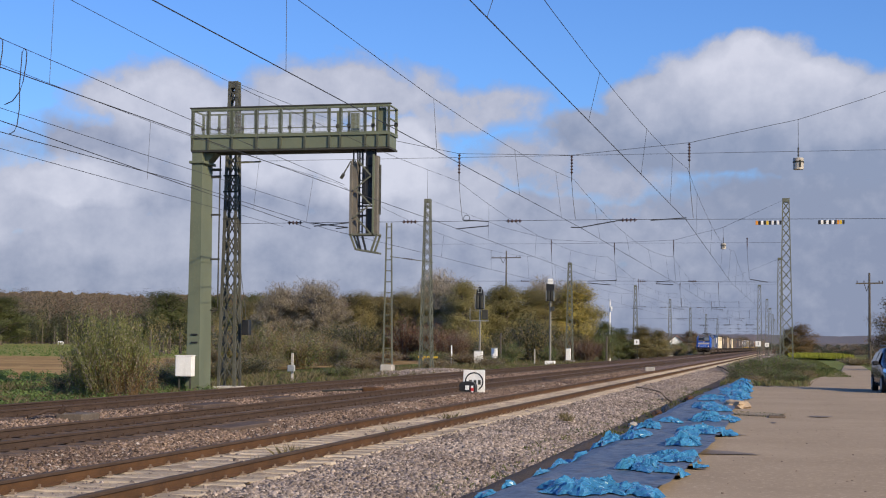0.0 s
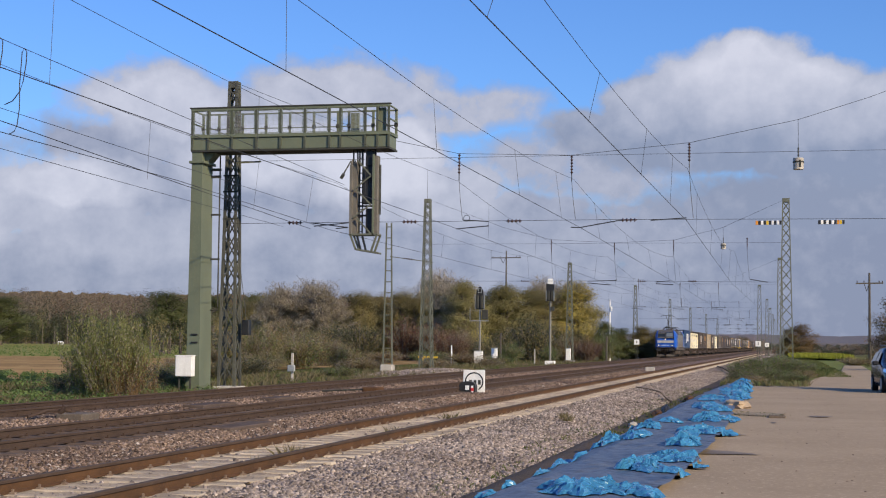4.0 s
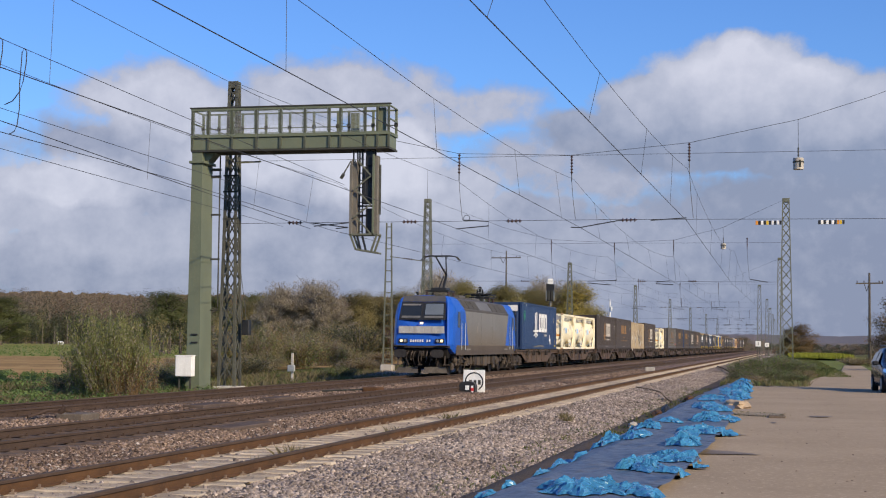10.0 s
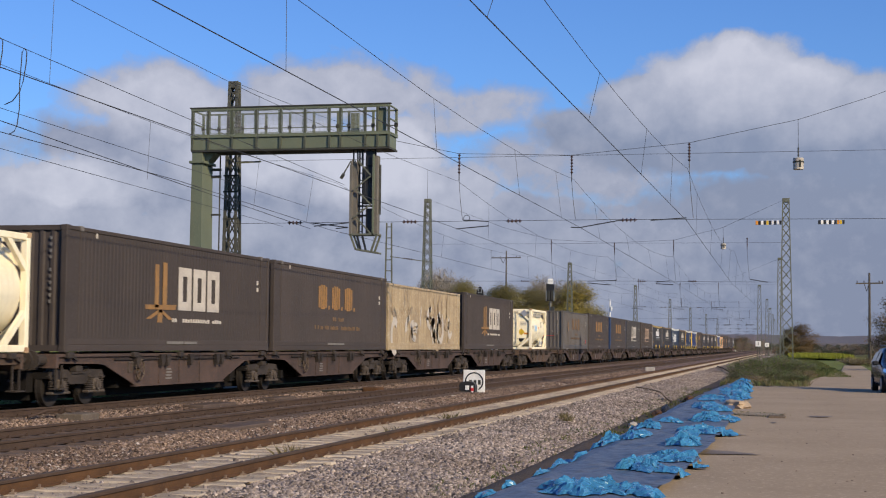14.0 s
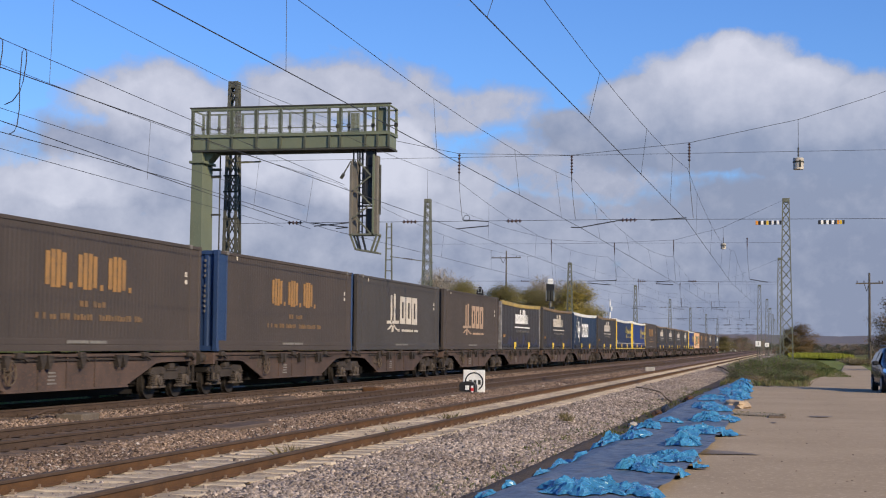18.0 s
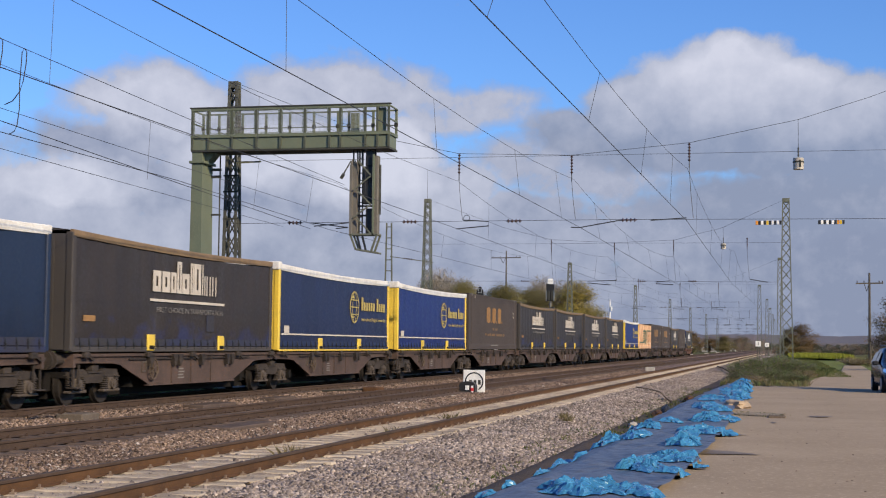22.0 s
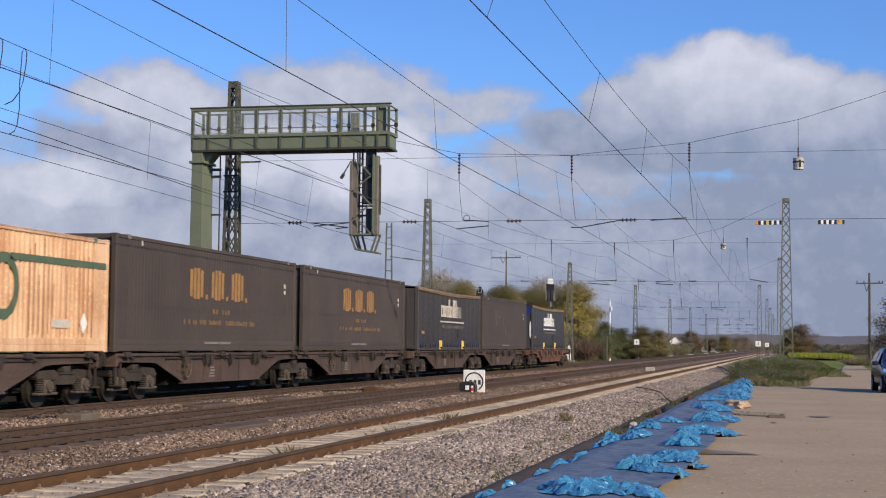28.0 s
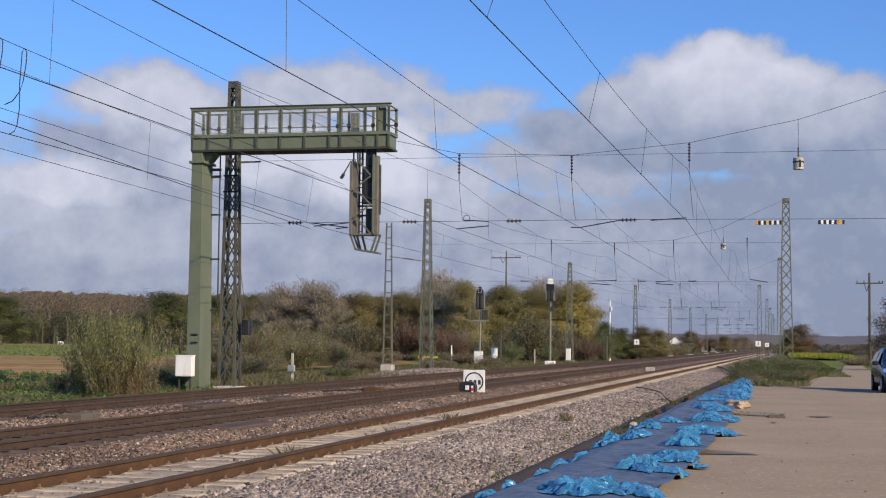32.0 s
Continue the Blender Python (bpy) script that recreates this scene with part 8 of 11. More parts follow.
insulator(mb, (-24.6, 95.8, 7.08), (-24.0, 95.8, 7.0))
part("insulator", mb, M_INSUL, m)

# ---- overhead line ----
LINES = [-3.72, -8.08, -12.5, -17.3]      # the four overhead lines
SUPPORTS = [-17.0, 57.0, 107.0, 178.0, 250.0, 313.0, 378.0, 450.0, 520.0]
Z_CONTACT = 5.95


def stagger(i, k):
    return 0.25 * (1 if (i + k) % 2 else -1)


def trim(k, y):
    """How far a messenger wire hangs above or below its even sag in the first span."""
    return lerp_table([[(0, 0), (1, 0)], [(24, 0.0), (36, -0.19), (48, -0.17), (57, 0.0)], [(10, 0.55), (26, 0.27), (32, 0.10), (45, 0.0)], [(20, 0.6), (35, 0.26), (42, 0.12), (57, 0.0)]][k], y)


for k, x in enumerate(LINES):
    pts = [(x + (stagger(i, k) if y > 0 else 0.05), y, Z_CONTACT) for i, y in enumerate(SUPPORTS)]
    pts[0] = ((-4.5, -8.45, -12.65, -16.4)[k], -17.0, 5.95)
    pts[1] = ((-3.76, -7.75, -12.5, -17.7)[k], 57.0, (6.2, 5.97, 5.95, 5.97)[k])
    if k == 3:
        pts.insert(1, (-16.5, 39.0, 5.95))
    wire("contact_wire", "dark contact wire strung over a track", pts, 0.0095, group="contact wires")
    msg, hangs = [], []
    pts = [q for q in pts if q[1] != 39.0]
    zs = 8.15 if k == 0 else 7.8
    for i in range(len(SUPPORTS) - 1):
        y0, y1 = SUPPORTS[i], SUPPORTS[i + 1]
        sag = {0: 1.15 if k == 0 else 0.52, 1: 0.75}.get(i, 1.0)
        n = 16
        for j in range(n):
            u = j / n
            y = y0 + (y1 - y0) * u
            z = zs - 4 * sag * u * (1 - u) + trim(k, y)
            xx = pts[i][0] + (pts[i + 1][0] - pts[i][0]) * u
            msg.append((x * 0.75 + xx * 0.25, y, z))
        if i < 4:
            m = max(4, int((y1 - y0) / 10.5))
            first = ((20.6, 30.8, 41.0, 50.0), (13.0, 23.5, 34.0, 44.5, 52.5), (24.0, 34.5, 44.0, 52.0), (28.5, 39.0, 48.0, 54.0))[k]
            for j in range(len(first) if i == 0 else m):
                u = (first[j] - y0) / (y1 - y0) if i == 0 else (j + 0.5) / m
                y = y0 + (y1 - y0) * u
                if y < 10:
                    continue
                xx = pts[i][0] + (pts[i + 1][0] - pts[i][0]) * u
                zc = pts[i][2] + (pts[i + 1][2] - pts[i][2]) * u
                hangs.append(((x * 0.75 + xx * 0.25, y, zs - 4 * sag * u * (1 - u) + trim(k, y)), (xx, y, zc)))
    msg.append((x, SUPPORTS[-1], zs))
    w = wire("messenger_wire", "thin sagging messenger wire with droppers", msg, 0.0065, group="messenger wires")
    for a, b in hangs:
        mb = MB()
        mb.tube([a, b], 0.005, 4)
        part("dropper", mb, M_WIRE, w)
# overlap lines and a feeder on the outer side
for xa, za, xb, zb, r in ((-17.20, 8.43, -17.20, 7.77, 0.009), (-15.57, 6.18, -18.60, 6.04, 0.011), (-18.88, 6.38, -19.73, 6.13, 0.008), (-17.91, 7.02, -18.80, 6.94, 0.008)):
    wire("feeder_wire", "thin dark wire of an overlapping line", [(xa, 20, za), ((xa + xb) / 2, 38.7, (za + zb) / 2 - 0.02), (xb, 57.4, zb)], r, group="feeder wires")
j = thing("jumper_cable", "dark looped jumper cables between overhead wires", "cable")
for dy, zt, zb in ((30.6, 8.27, 6.3), (31.7, 8.24, 6.25)):
    mb = MB()
    x = -17.3
    mb.tube([(x - 0.02, dy, zt - 0.3), (x - 0.01, dy, zt - 0.08), (x + 0.05, dy, zt), (x + 0.11, dy, zt - 0.08), (x + 0.10, dy, zt - 0.35), (x + 0.04, dy, zt - 0.75), (x - 0.04, dy, zt - 1.0), (x - 0.22, dy, zt - 1.22), (x - 0.42, dy, zt - 1.3)], 0.012, 6)
    mb.tube([(x - 0.02, dy, zt - 0.3), (x - 0.05, dy, zt - 0.8), (x - 0.04, dy, zt - 1.4), (x - 0.09, dy, zb + 0.2), (x - 0.16, dy, zb + 0.06), (x - 0.28, dy, zb)], 0.012, 6)
    part("loop", mb, M_WIRE, j)


def headspan(y, upper, z_mid, z_low, hang, insul, detail):
    """Cross wires from mast to mast that carry the overhead lines."""
    h = thing("headspan", "cross-span wires carrying the overhead lines between two masts", "headspan", "headspans")
    r = 0.009 if detail else 0.007
    mb = MB()
    mb.tube([(x, y, z) for x, z in upper], r, 5)
    part("upper_span_wire", mb, M_WIRE, h)
    x0, x1 = upper[0][0], upper[-1][0]
    mb = MB()
    mb.tube([(x0, y, z_mid), ((x0 + x1) / 2, y, z_mid), (x1, y, z_mid)], r * 0.8, 5)
    part("middle_span_wire", mb, M_WIRE, h)
    mb = MB()
    mb.tube([(x0, y, z_low), ((x0 + x1) / 2, y, z_low + 0.03), (x1, y, z_low - 0.05)], r, 5)
    part("lower_span_wire", mb, M_WIRE, h)
    for x, zt, zm, zb in hang:
        mb = MB()
        insulator(mb, (x, y, zt), (x, y, zm + 0.25), 6, 0.06)
        part("suspension_insulator", mb, M_INSUL, h)
        mb = MB()
        mb.tube([(x, y, zm + 0.25), (x, y, zm)], 0.02, 6)
        mb.tube([(x, y, zm), (x + 0.06, y, (zm + zb) / 2), (x + 0.15, y, zb)], 0.010, 5)
        part("hanger", mb, M_WIRE, h)
    for x in insul:
        mb = MB()
        insulator(mb, (x - 0.3, y, z_low + 0.01), (x + 0.3, y, z_low + 0.01), 4, 0.085)
        part("span_insulator", mb, M_INSUL, h)
    return h


h1 = headspan(57.0, [(-21.8, 11.95), (-18.3, 10.55), (-15, 9.42), (-12.46, 8.87), (-8.08, 8.73), (-3.66, 9.12), (0.32, 9.9), (2.87, 10.67), (9.0, 12.9)], 8.72, 6.23,
              [(-12.46, 8.87, 7.82, 6.29), (-8.08, 8.73, 7.76, 6.30), (-3.66, 9.12, 8.16, 6.28)], (-19.09, -14.41, -10.29, -5.91), True)
for pts in ([(-12.28, 6.29), (-11.28, 6.23), (-11.28, 6.06), (-12.55, 5.95)], [(-5.95, 6.25), (-6.25, 6.23), (-7.75, 5.97), (-8.1, 5.98)], [(-5.1, 6.22), (-3.76, 6.30)], [(-18.4, 6.23), (-16.9, 6.04), (-17.4, 6.0)], [(-18.3, 6.1), (-16.9, 6.22), (-16.7, 6.3)]):
    mb = MB()
    mb.tube([(x, 57.0, z) for x, z in pts], 0.022, 6)
    part("steady_arm", mb, M_WIRE, h1)
mb = MB()
for i, (x, z) in enumerate(((-12.15, 6.3),)):
    for s in range(12):
        u, v = 2 * math.pi * s / 12, 2 * math.pi * (s + 1) / 12
        mb.beam((x + 0.12 * math.cos(u), 57, z + 0.06 + 0.12 * math.sin(u)), (x + 0.12 * math.cos(v), 57, z + 0.06 + 0.12 * math.sin(v)), 0.02)
part("ring", mb, M_WIRE, h1)
for x0, order in ((-1.24, "oBwByBwBwB"), (1.0, "BwBwBwBoyB")):
    n = len(order)
    step = 0.96 / n
    for i, ch in enumerate(order):
        mb = MB()
        mb.bbox(x0 + i * step * 1.0, x0 + (i + 1) * step * 0.98, 56.97, 57.03, 6.02, 6.17, 0.005)
        part("warning_plate", mb, {"B": M_BLACK, "w": M_WHITE, "y": M_YELLOW, "o": M_ORANGE}[ch], h1)


def weight(x, y, zt, zc, r, hh):
    wgt = thing("balance_weight", "pale cylindrical weight hanging from the cross-span", "weight", "balance weights")
    mb = MB()
    mb.disc((x, y, zc), "z", r, hh, 20)
    part("cylinder", mb, M_CONCRETE, wgt)
    mb = MB()
    mb.disc((x, y, zc + hh * 0.15), "z", r + 0.012, hh * 0.12, 20)
    mb.box(x + r * 0.2, x + r * 0.5, y - r - 0.02, y - r + 0.03, zc - hh * 0.3, zc + hh * 0.3)
    part("band", mb, M_MASTDARK, wgt)
    mb = MB()
    mb.tube([(x, y, zc + hh / 2), (x, y, zt)], 0.009, 5)
    insulator(mb, (x, y, zc + hh / 2 + 0.05), (x, y, zc + hh / 2 + 0.4), 3, 0.04)
    part("hanger", mb, M_WIRE, wgt)


weight(0.31, 57.0, 9.9, 8.26, 0.19, 0.42)
weight(-4.53, 107.0, 9.85, 8.5, 0.18, 0.4)
h2 = headspan(107.0, [(-25.6, 12.0), (-20, 9.9), (-16.6, 9.03), (-12, 8.79), (-7.92, 8.96), (-4.6, 9.8), (-0.3, 11.75)], 8.75, 6.06,
              [(-16.6, 9.03, 7.9, 6.1), (-12.1, 8.79, 7.9, 6.1), (-7.95, 8.96, 7.9, 6.1), (-2.9, 9.1, 8.2, 6.2)], (-18.5, -10.2, -6.67), True)
for pts in ([(-14.0, 6.07), (-12.0, 6.12)], [(-14.0, 5.95), (-12.4, 5.8)], [(-9.2, 6.0), (-8.2, 6.1)], [(-9.2, 5.9), (-8.0, 5.82)], [(-2.7, 6.2), (-1.5, 6.0)]):
    mb = MB()
    mb.tube([(x, 107.0, z) for x, z in pts], 0.03, 6)
    part("steady_arm", mb, M_WIRE, h2)
for (xl, y, zl), (xr, _, zr) in zip(MASTS_L[1:], MASTS_R[1:]):
    h = headspan(y, [(xl, zl - 0.1), (xl + 5, 9.7), (-14.5, 9.0), (-11, 8.8), (-7.9, 8.95), (xr, zr - 0.1)], 8.75, 6.06,
                 [(-17.3, 9.4, 7.9, 6.1), (-12.5, 8.9, 7.9, 6.1), (-8.1, 8.95, 7.9, 6.1)], (-10.3, -14.4), False)
    for x in (-16.9, -12.1, -7.7):
        mb = MB()
        mb.tube([(x - 1.2, y, 6.08), (x + 0.5, y, 6.12)], 0.03, 6)
        mb.tube([(x - 1.2, y, 5.92), (x + 0.1, y, 5.84)], 0.03, 6)
        part("steady_arm", mb, M_WIRE, h)


# ---- signals and small line-side things ----
def light_signal(label, x, y, z_post, z0, z1, w, white_top, cage):
    s = thing("light_signal", label, "railway signal", "light signals")
    mb = MB()
    mb.tube([(x, y, -0.4), (x, y, z_post)], 0.11, 8)
    part("post", mb, M_POSTGREY, s)
    mb = MB()
    o = [(x - w / 2, z0), (x + w / 2, z0), (x + w / 2, z1 - 0.95), (x + w * 0.38, z1 - 0.75), (x + w * 0.34, z1 - 0.4), (x + w * 0.1, z1), (x - w * 0.1, z1), (x - w * 0.34, z1 - 0.4), (x - w * 0.38, z1 - 0.75), (x - w / 2, z1 - 0.95)] if cage else [(x - w / 2, z0), (x + w / 2, z0), (x + w / 2, z1), (x - w / 2, z1)]
    mb.prism(o, "y", y - 0.15, y - 0.05)
    part("screen", mb, M_BLACK, s, "black signal screen")
    for sx in (-0.22, 0.22):
        mb = MB()
        mb.bbox(x + sx * w - 0.13, x + sx * w + 0.13, y - 0.3, y - 0.15, z0 + 0.1, z0 + (z1 - z0) * 0.6, 0.03)
        part("lamp_case", mb, M_MASTDARK, s)
        mb = MB()
        mb.box(x + sx * 2.2 * w - 0.02, x + sx * 2.2 * w + 0.02, y - 0.34, y - 0.15, z0, z0 + (z1 - z0) * 0.62)
        part("edge_rail", mb, M_GALV, s)
    if white_top:
        mb = MB()
        mb.bbox(x - 0.28, x + 0.28, y - 0.12, y + 0.02, z1, z1 + 0.55, 0.03)
        part("top_panel", mb, M_WHITE, s, "white top panel")
        mb = MB()
        mb.bbox(x - 0.5, x + 0.5, y - 0.35, y + 0.35, -0.45, -0.04, 0.05)
        part("footing", mb, M_WHITE, s, "whitewashed footing")
        mb = MB()
        mb.bbox(x + 0.1, x + 0.42, y - 0.2, y, z0 - 1.0, z0 - 0.55, 0.03)
        part("small_lamp", mb, M_MASTDARK, s)
    if cage:
        mb = MB()
        for p, q in (((-0.17, -0.62), (-0.17, -0.22)), ((0.17, -0.62), (0.17, -0.22)), ((-0.19, -0.62), (0.19, -0.62)), ((-0.19, -0.22), (0.19, -0.22))):
            mb.beam((x + p[0], y - 0.17, z1 + p[1]), (x + q[0], y - 0.17, z1 + q[1]), 0.045)
        part("indicator_frame", mb, M_GALV, s)
        mb = MB()
        for dx in (-1.0, 0.0):
            mb.beam((x + dx, y - 0.1, 3.9), (x + dx, y - 0.1, 5.3), 0.05)
        mb.beam((x - 1.0, y - 0.1, 3.9), (x + 0.9, y - 0.1, 3.9), 0.08)
        mb.beam((x - 1.0, y - 0.1, 4.9), (x + 0.2, y - 0.1, 4.9), 0.04)
        part("platform", mb, M_GALV, s)
        mb = MB()
        mb.bbox(x + 0.25, x + 0.85, y - 0.3, y - 0.1, 4.05, 5.0, 0.04)
        part("lower_lamps", mb, M_MASTDARK, s)
        mb = MB()
        for i in range(9):
            mb.beam((x - 0.28, y - 0.12, 0.8 + 0.35 * i), (x, y - 0.12, 0.8 + 0.35 * i), 0.03)
        mb.beam((x - 0.28, y - 0.12, 0.5), (x - 0.28, y - 0.12, 3.9), 0.03)
        part("ladder", mb, M_POSTGREY, s)
    return s


light_signal("black two-lamp signal with white top panel on a grey post", -23.34, 150.0, 6.0, 5.92, 7.6, 0.8, True, False)
light_signal("black pointed signal screen with a platform on a grey post", -30.5, 150.0, 5.2, 5.05, 7.35, 0.95, False, True)


def cabinet(label, x, y, w, d, z0, z1):
    c = thing("cabinet", label, "electrical box", "line-side cabinets")
    mb = MB()
    mb.bbox(x - w / 2, x + w / 2, y - d / 2, y + d / 2, z0, z1, 0.03)
    part("housing", mb, M_WHITE, c)
    mb = MB()
    mb.bbox(x - w / 2 - 0.03, x + w / 2 + 0.03, y - d / 2 - 0.03, y + d / 2 + 0.03, z1 - 0.02, z1 + 0.05, 0.02)
    part("lid", mb, M_GALV, c)
    mb = MB()
    mb.box(x - w / 2 + 0.04, x + w / 2 - 0.04, y - d / 2 + 0.04, y + d / 2 - 0.04, -0.6, z0)
    part("plinth", mb, M_CONCRETE, c)


cabinet("white electrical cabinet at the foot of a signal", -30.5, 149.4, 0.85, 0.5, -0.05, 0.85)
cabinet("white and grey cabinet beside the bushes", -29.95, 155, 0.6, 0.3, 0.1, 1.15)
cabinet("narrow white cabinet at the foot of a mast", -25.4, 177.0, 0.55, 0.4, -0.2, 1.15)


def post(label, x, y, z1, w, mat):
    p = MB()
    p.bbox(x - w / 2, x + w / 2, y - w / 2, y + w / 2, -0.6, z1, 0.02)
    thing("post", label, "post", "line-side posts", mb=p, material=mat)


post("grey wooden post by the bushes", -29.3, 155, 2.7, 0.16, M_WOODPOLE)
post("grey post by the red bushes", -21.25, 180, 2.65, 0.2, M_WOODPOLE)
post("short pale post beside a signal", -24.9, 150, 1.1, 0.12, M_CONCRETE)
post("white marker post in the bushes", -33.4, 150, 1.4, 0.12, M_WHITE)
p = thing("marker_post", "pale post with a small grey box beside the track", "post")
mb = MB()
mb.bbox(-23.85, -23.74, 70.95, 71.06, -0.5, 1.0, 0.01)
part("stake", mb, M_CONCRETE, p)
mb = MB()
mb.bbox(-23.98, -23.62, 70.8, 70.95, 0.1, 0.42, 0.02)
part("box", mb, M_GALV, p)
yb_ = MB()
yb_.bbox(-29.75, -29.1, 148.6, 149.0, -0.5, -0.14, 0.03)
thing("cable_marker", "small yellow cable marker block by the cabinet", "marker", mb=yb_, material=M_YELLOW)
y = thing("yellow_barrier", "low yellow steel barrier frame in the grass", "barrier")
mb = MB()
mb.bbox(-35.9, -33.9, 145.95, 146.05, 0.12, 0.30, 0.02)
part("bar", mb, M_YELLOW, y)
for x in (-35.4, -34.4):
    mb = MB()
    mb.bbox(x - 0.06, x + 0.06, 145.95, 146.05, -0.6, 0.13, 0.01)
    part("leg", mb, M_YELLOW, y)


def board(label, x, y, zc, s, z_post=None):
    b = thing("trackside_board", label, "sign", "track-side boards")
    mb = MB()
    mb.bbox(x - s / 2, x + s / 2, y - 0.03, y, zc - s / 2, zc + s / 2, 0.01)
    part("panel", mb, M_WHITE, b)
    mb = MB()
    mb.box(x - s * 0.06, x + s * 0.06, y - 0.036, y - 0.03, zc - s * 0.25, zc + s * 0.25)
    part("bar", mb, M_MASTDARK, b)
    for dx in (-0.12, 0.12):
        mb = MB()
        mb.bbox(x + dx - 0.03, x + dx + 0.03, y + 0.0, y + 0.06, -0.5, zc, 0.01)
        part("leg", mb, M_MASTDARK, b)


board("white square board on two dark legs", -19.66, 200, 2.05, 0.68)
board("white square board on legs between tracks", -3.85, 190, 1.95, 0.66)
board("small white board far along the line", -3.4, 230, 1.9, 0.6)
# speed board with a ring, and the dwarf signal in front of it
b = thing("speed_board", "white square board with a black ring beside the middle track", "sign")
mb = MB()
mb.bbox(-11.43, -10.64, 53.3, 53.34, -0.2, 0.60, 0.01)
part("panel", mb, M_WHITE, b)
mb = MB()
for s in ringshape(-11.03, 0.18, 0.34, 0.295, -60, 240, 30):
    mb.loft([[(q[0], 53.298, q[1]) for q in s], [(q[0], 53.29, q[1]) for q in s]])
part("ring", mb, M_BLACK, b, "black ring")
for x in (-11.16, -11.0, -10.84):
    mb = MB()
    mb.box(x - 0.05, x + 0.05, 53.29, 53.298, 0.08, 0.24)
    part("figure_bar", mb, M_MASTDARK, b)
mb = MB()
mb.bbox(-11.08, -10.98, 53.34, 53.4, -0.45, 0.3, 0.01)
part("leg", mb, M_GALV, b)
d = thing("dwarf_signal", "small black ground signal with red and white marker", "railway signal")
mb = MB()
mb.prism([(-11.44, -0.16), (-10.84, -0.16), (-10.84, 0.04)] + [(-11.14 + 0.30 * math.cos(math.pi * q / 8), 0.04 + 0.17 * math.sin(math.pi * q / 8)) for q in range(1, 8)] + [(-11.44, 0.04)], "y", 52.6, 52.95)
part("housing", mb, M_BLACK, d)
mb = MB()
mb.bbox(-11.2, -11.06, 52.56, 52.6, -0.1, 0.06, 0.01)
part("lamp", mb, M_WHITE, d, "small white lamp face")
mb = MB()
mb.bbox(-10.98, -10.9, 52.5, 52.56, -0.24, 0.06, 0.008)
part("marker", mb, M_WHITE, d)
mb = MB()
mb.bbox(-10.985, -10.895, 52.49, 52.57, -0.13, -0.02, 0.008)
part("marker_band", mb, M_RED, d)
mb = MB()
mb.bbox(-11.5, -10.8, 52.55, 53.0, -0.42, -0.16, 0.03)
part("base", mb, M_MASTDARK, d)
o = MB()
o.bbox(-10.0, -9.35, 107.8, 108.2, -0.25, 0.05, 0.03)
thing("junction_box", "small pale box between the tracks", "electrical box", mb=o, material=M_CONCRETE)
pm = thing("point_motor", "rusty point machine with rods between the tracks", "point machine")
mb = MB()
mb.bbox(-14.2, -13.65, 49.8, 50.7, -0.28, 0.02, 0.04)
part("case", mb, M_RAILSIDE, pm)
mb = MB()
mb.tube([(-14.0, 50.0, -0.05), (-15.7, 50.1, -0.14)], 0.03, 6)
mb.tube([(-14.0, 50.4, -0.05), (-15.7, 50.4, -0.14)], 0.03, 6)
part("rod", mb, M_MASTDARK, pm)
o = MB()
o.bbox(-11.66, -11.52, 41.5, 53.0, -0.18, -0.06, 0.01)
thing("cable_trough", "rusty orange strip laid along the middle rail", "cable trough", mb=o, material=surface("orange_rust", (0.42, 0.17, 0.035), (0.30, 0.12, 0.03), rough=0.8, scale=2, fine=14))
for x, yy, w, ll in ((-15.2, 38.5, 0.6, 2.4), (-10.75, 29.0, 0.5, 2.6), (-15.2, 44.0, 0.5, 2.0)):
    o = MB()
    o.bbox(x - w / 2, x + w / 2, yy - ll / 2, yy + ll / 2, -0.26, -0.14, 0.02)
    thing("cable_cover", "flat dark brown cover plate between the tracks", "cover plate", "cover plates", mb=o, material=M_OLDSLEEPER)
o = MB()
o.bbox(-15.65, -15.0, 30.55, 31.4, -0.34, -0.09, 0.03)
thing("cable_chamber", "weathered grey-brown concrete chamber beside the rails", "cable chamber", mb=o, material=surface("weathered_concrete_brown", (0.13, 0.104, 0.08), (0.09, 0.072, 0.056), (0.18, 0.148, 0.115), rough=0.95, scale=1.5, fine=20, bump=0.4))
g = MB()
g.tube([(-15.75, 29.5, -0.12), (-15.7, 30.3, -0.02), (-15.6, 30.9, -0.03), (-15.5, 31.2, -0.1)], 0.03, 6)
g.beam((-15.55, 30.6, -0.1), (-15.45, 30.6, 0.08), 0.08)
thing("point_lever", "dark rusty bent rod lying by the rails", "rod", mb=g, material=M_RAILDARK)


# ---- poles and far buildings ----
def utility_pole(label, x, y, z1, arm, braces=True):
    u = thing("utility_pole", label, "utility pole", "utility poles")
    mb = MB()
    mb.tube([(x, y, -0.5), (x, y, z1)], [0.16, 0.10], 8)
    part("pole", mb, M_WOODPOLE, u)
    mb = MB()
    mb.beam((x - arm / 2, y - 0.1, z1 - 1.1), (x + arm / 2, y - 0.1, z1 - 1.05), 0.14)
    part("cross_arm", mb, M_WOODPOLE, u)
    for dx in (-0.45, -0.2, 0.35, 0.47):
        mb = MB()
        mb.tube([(x + dx * arm, y - 0.1, z1 - 1.0), (x + dx * arm, y - 0.1, z1 - 0.82)], 0.05, 8)
        part("insulator", mb, M_INSUL, u)
    mb = MB()
    mb.beam((x - arm * 0.2, y - 0.1, z1 - 1.1), (x - arm * 0.1, y - 0.1, z1 - 1.9), 0.06)
    mb.beam((x - arm * 0.02, y - 0.1, z1 - 1.1), (x - arm * 0.1, y - 0.1, z1 - 1.9), 0.06)
    part("strap", mb, M_MASTDARK, u)


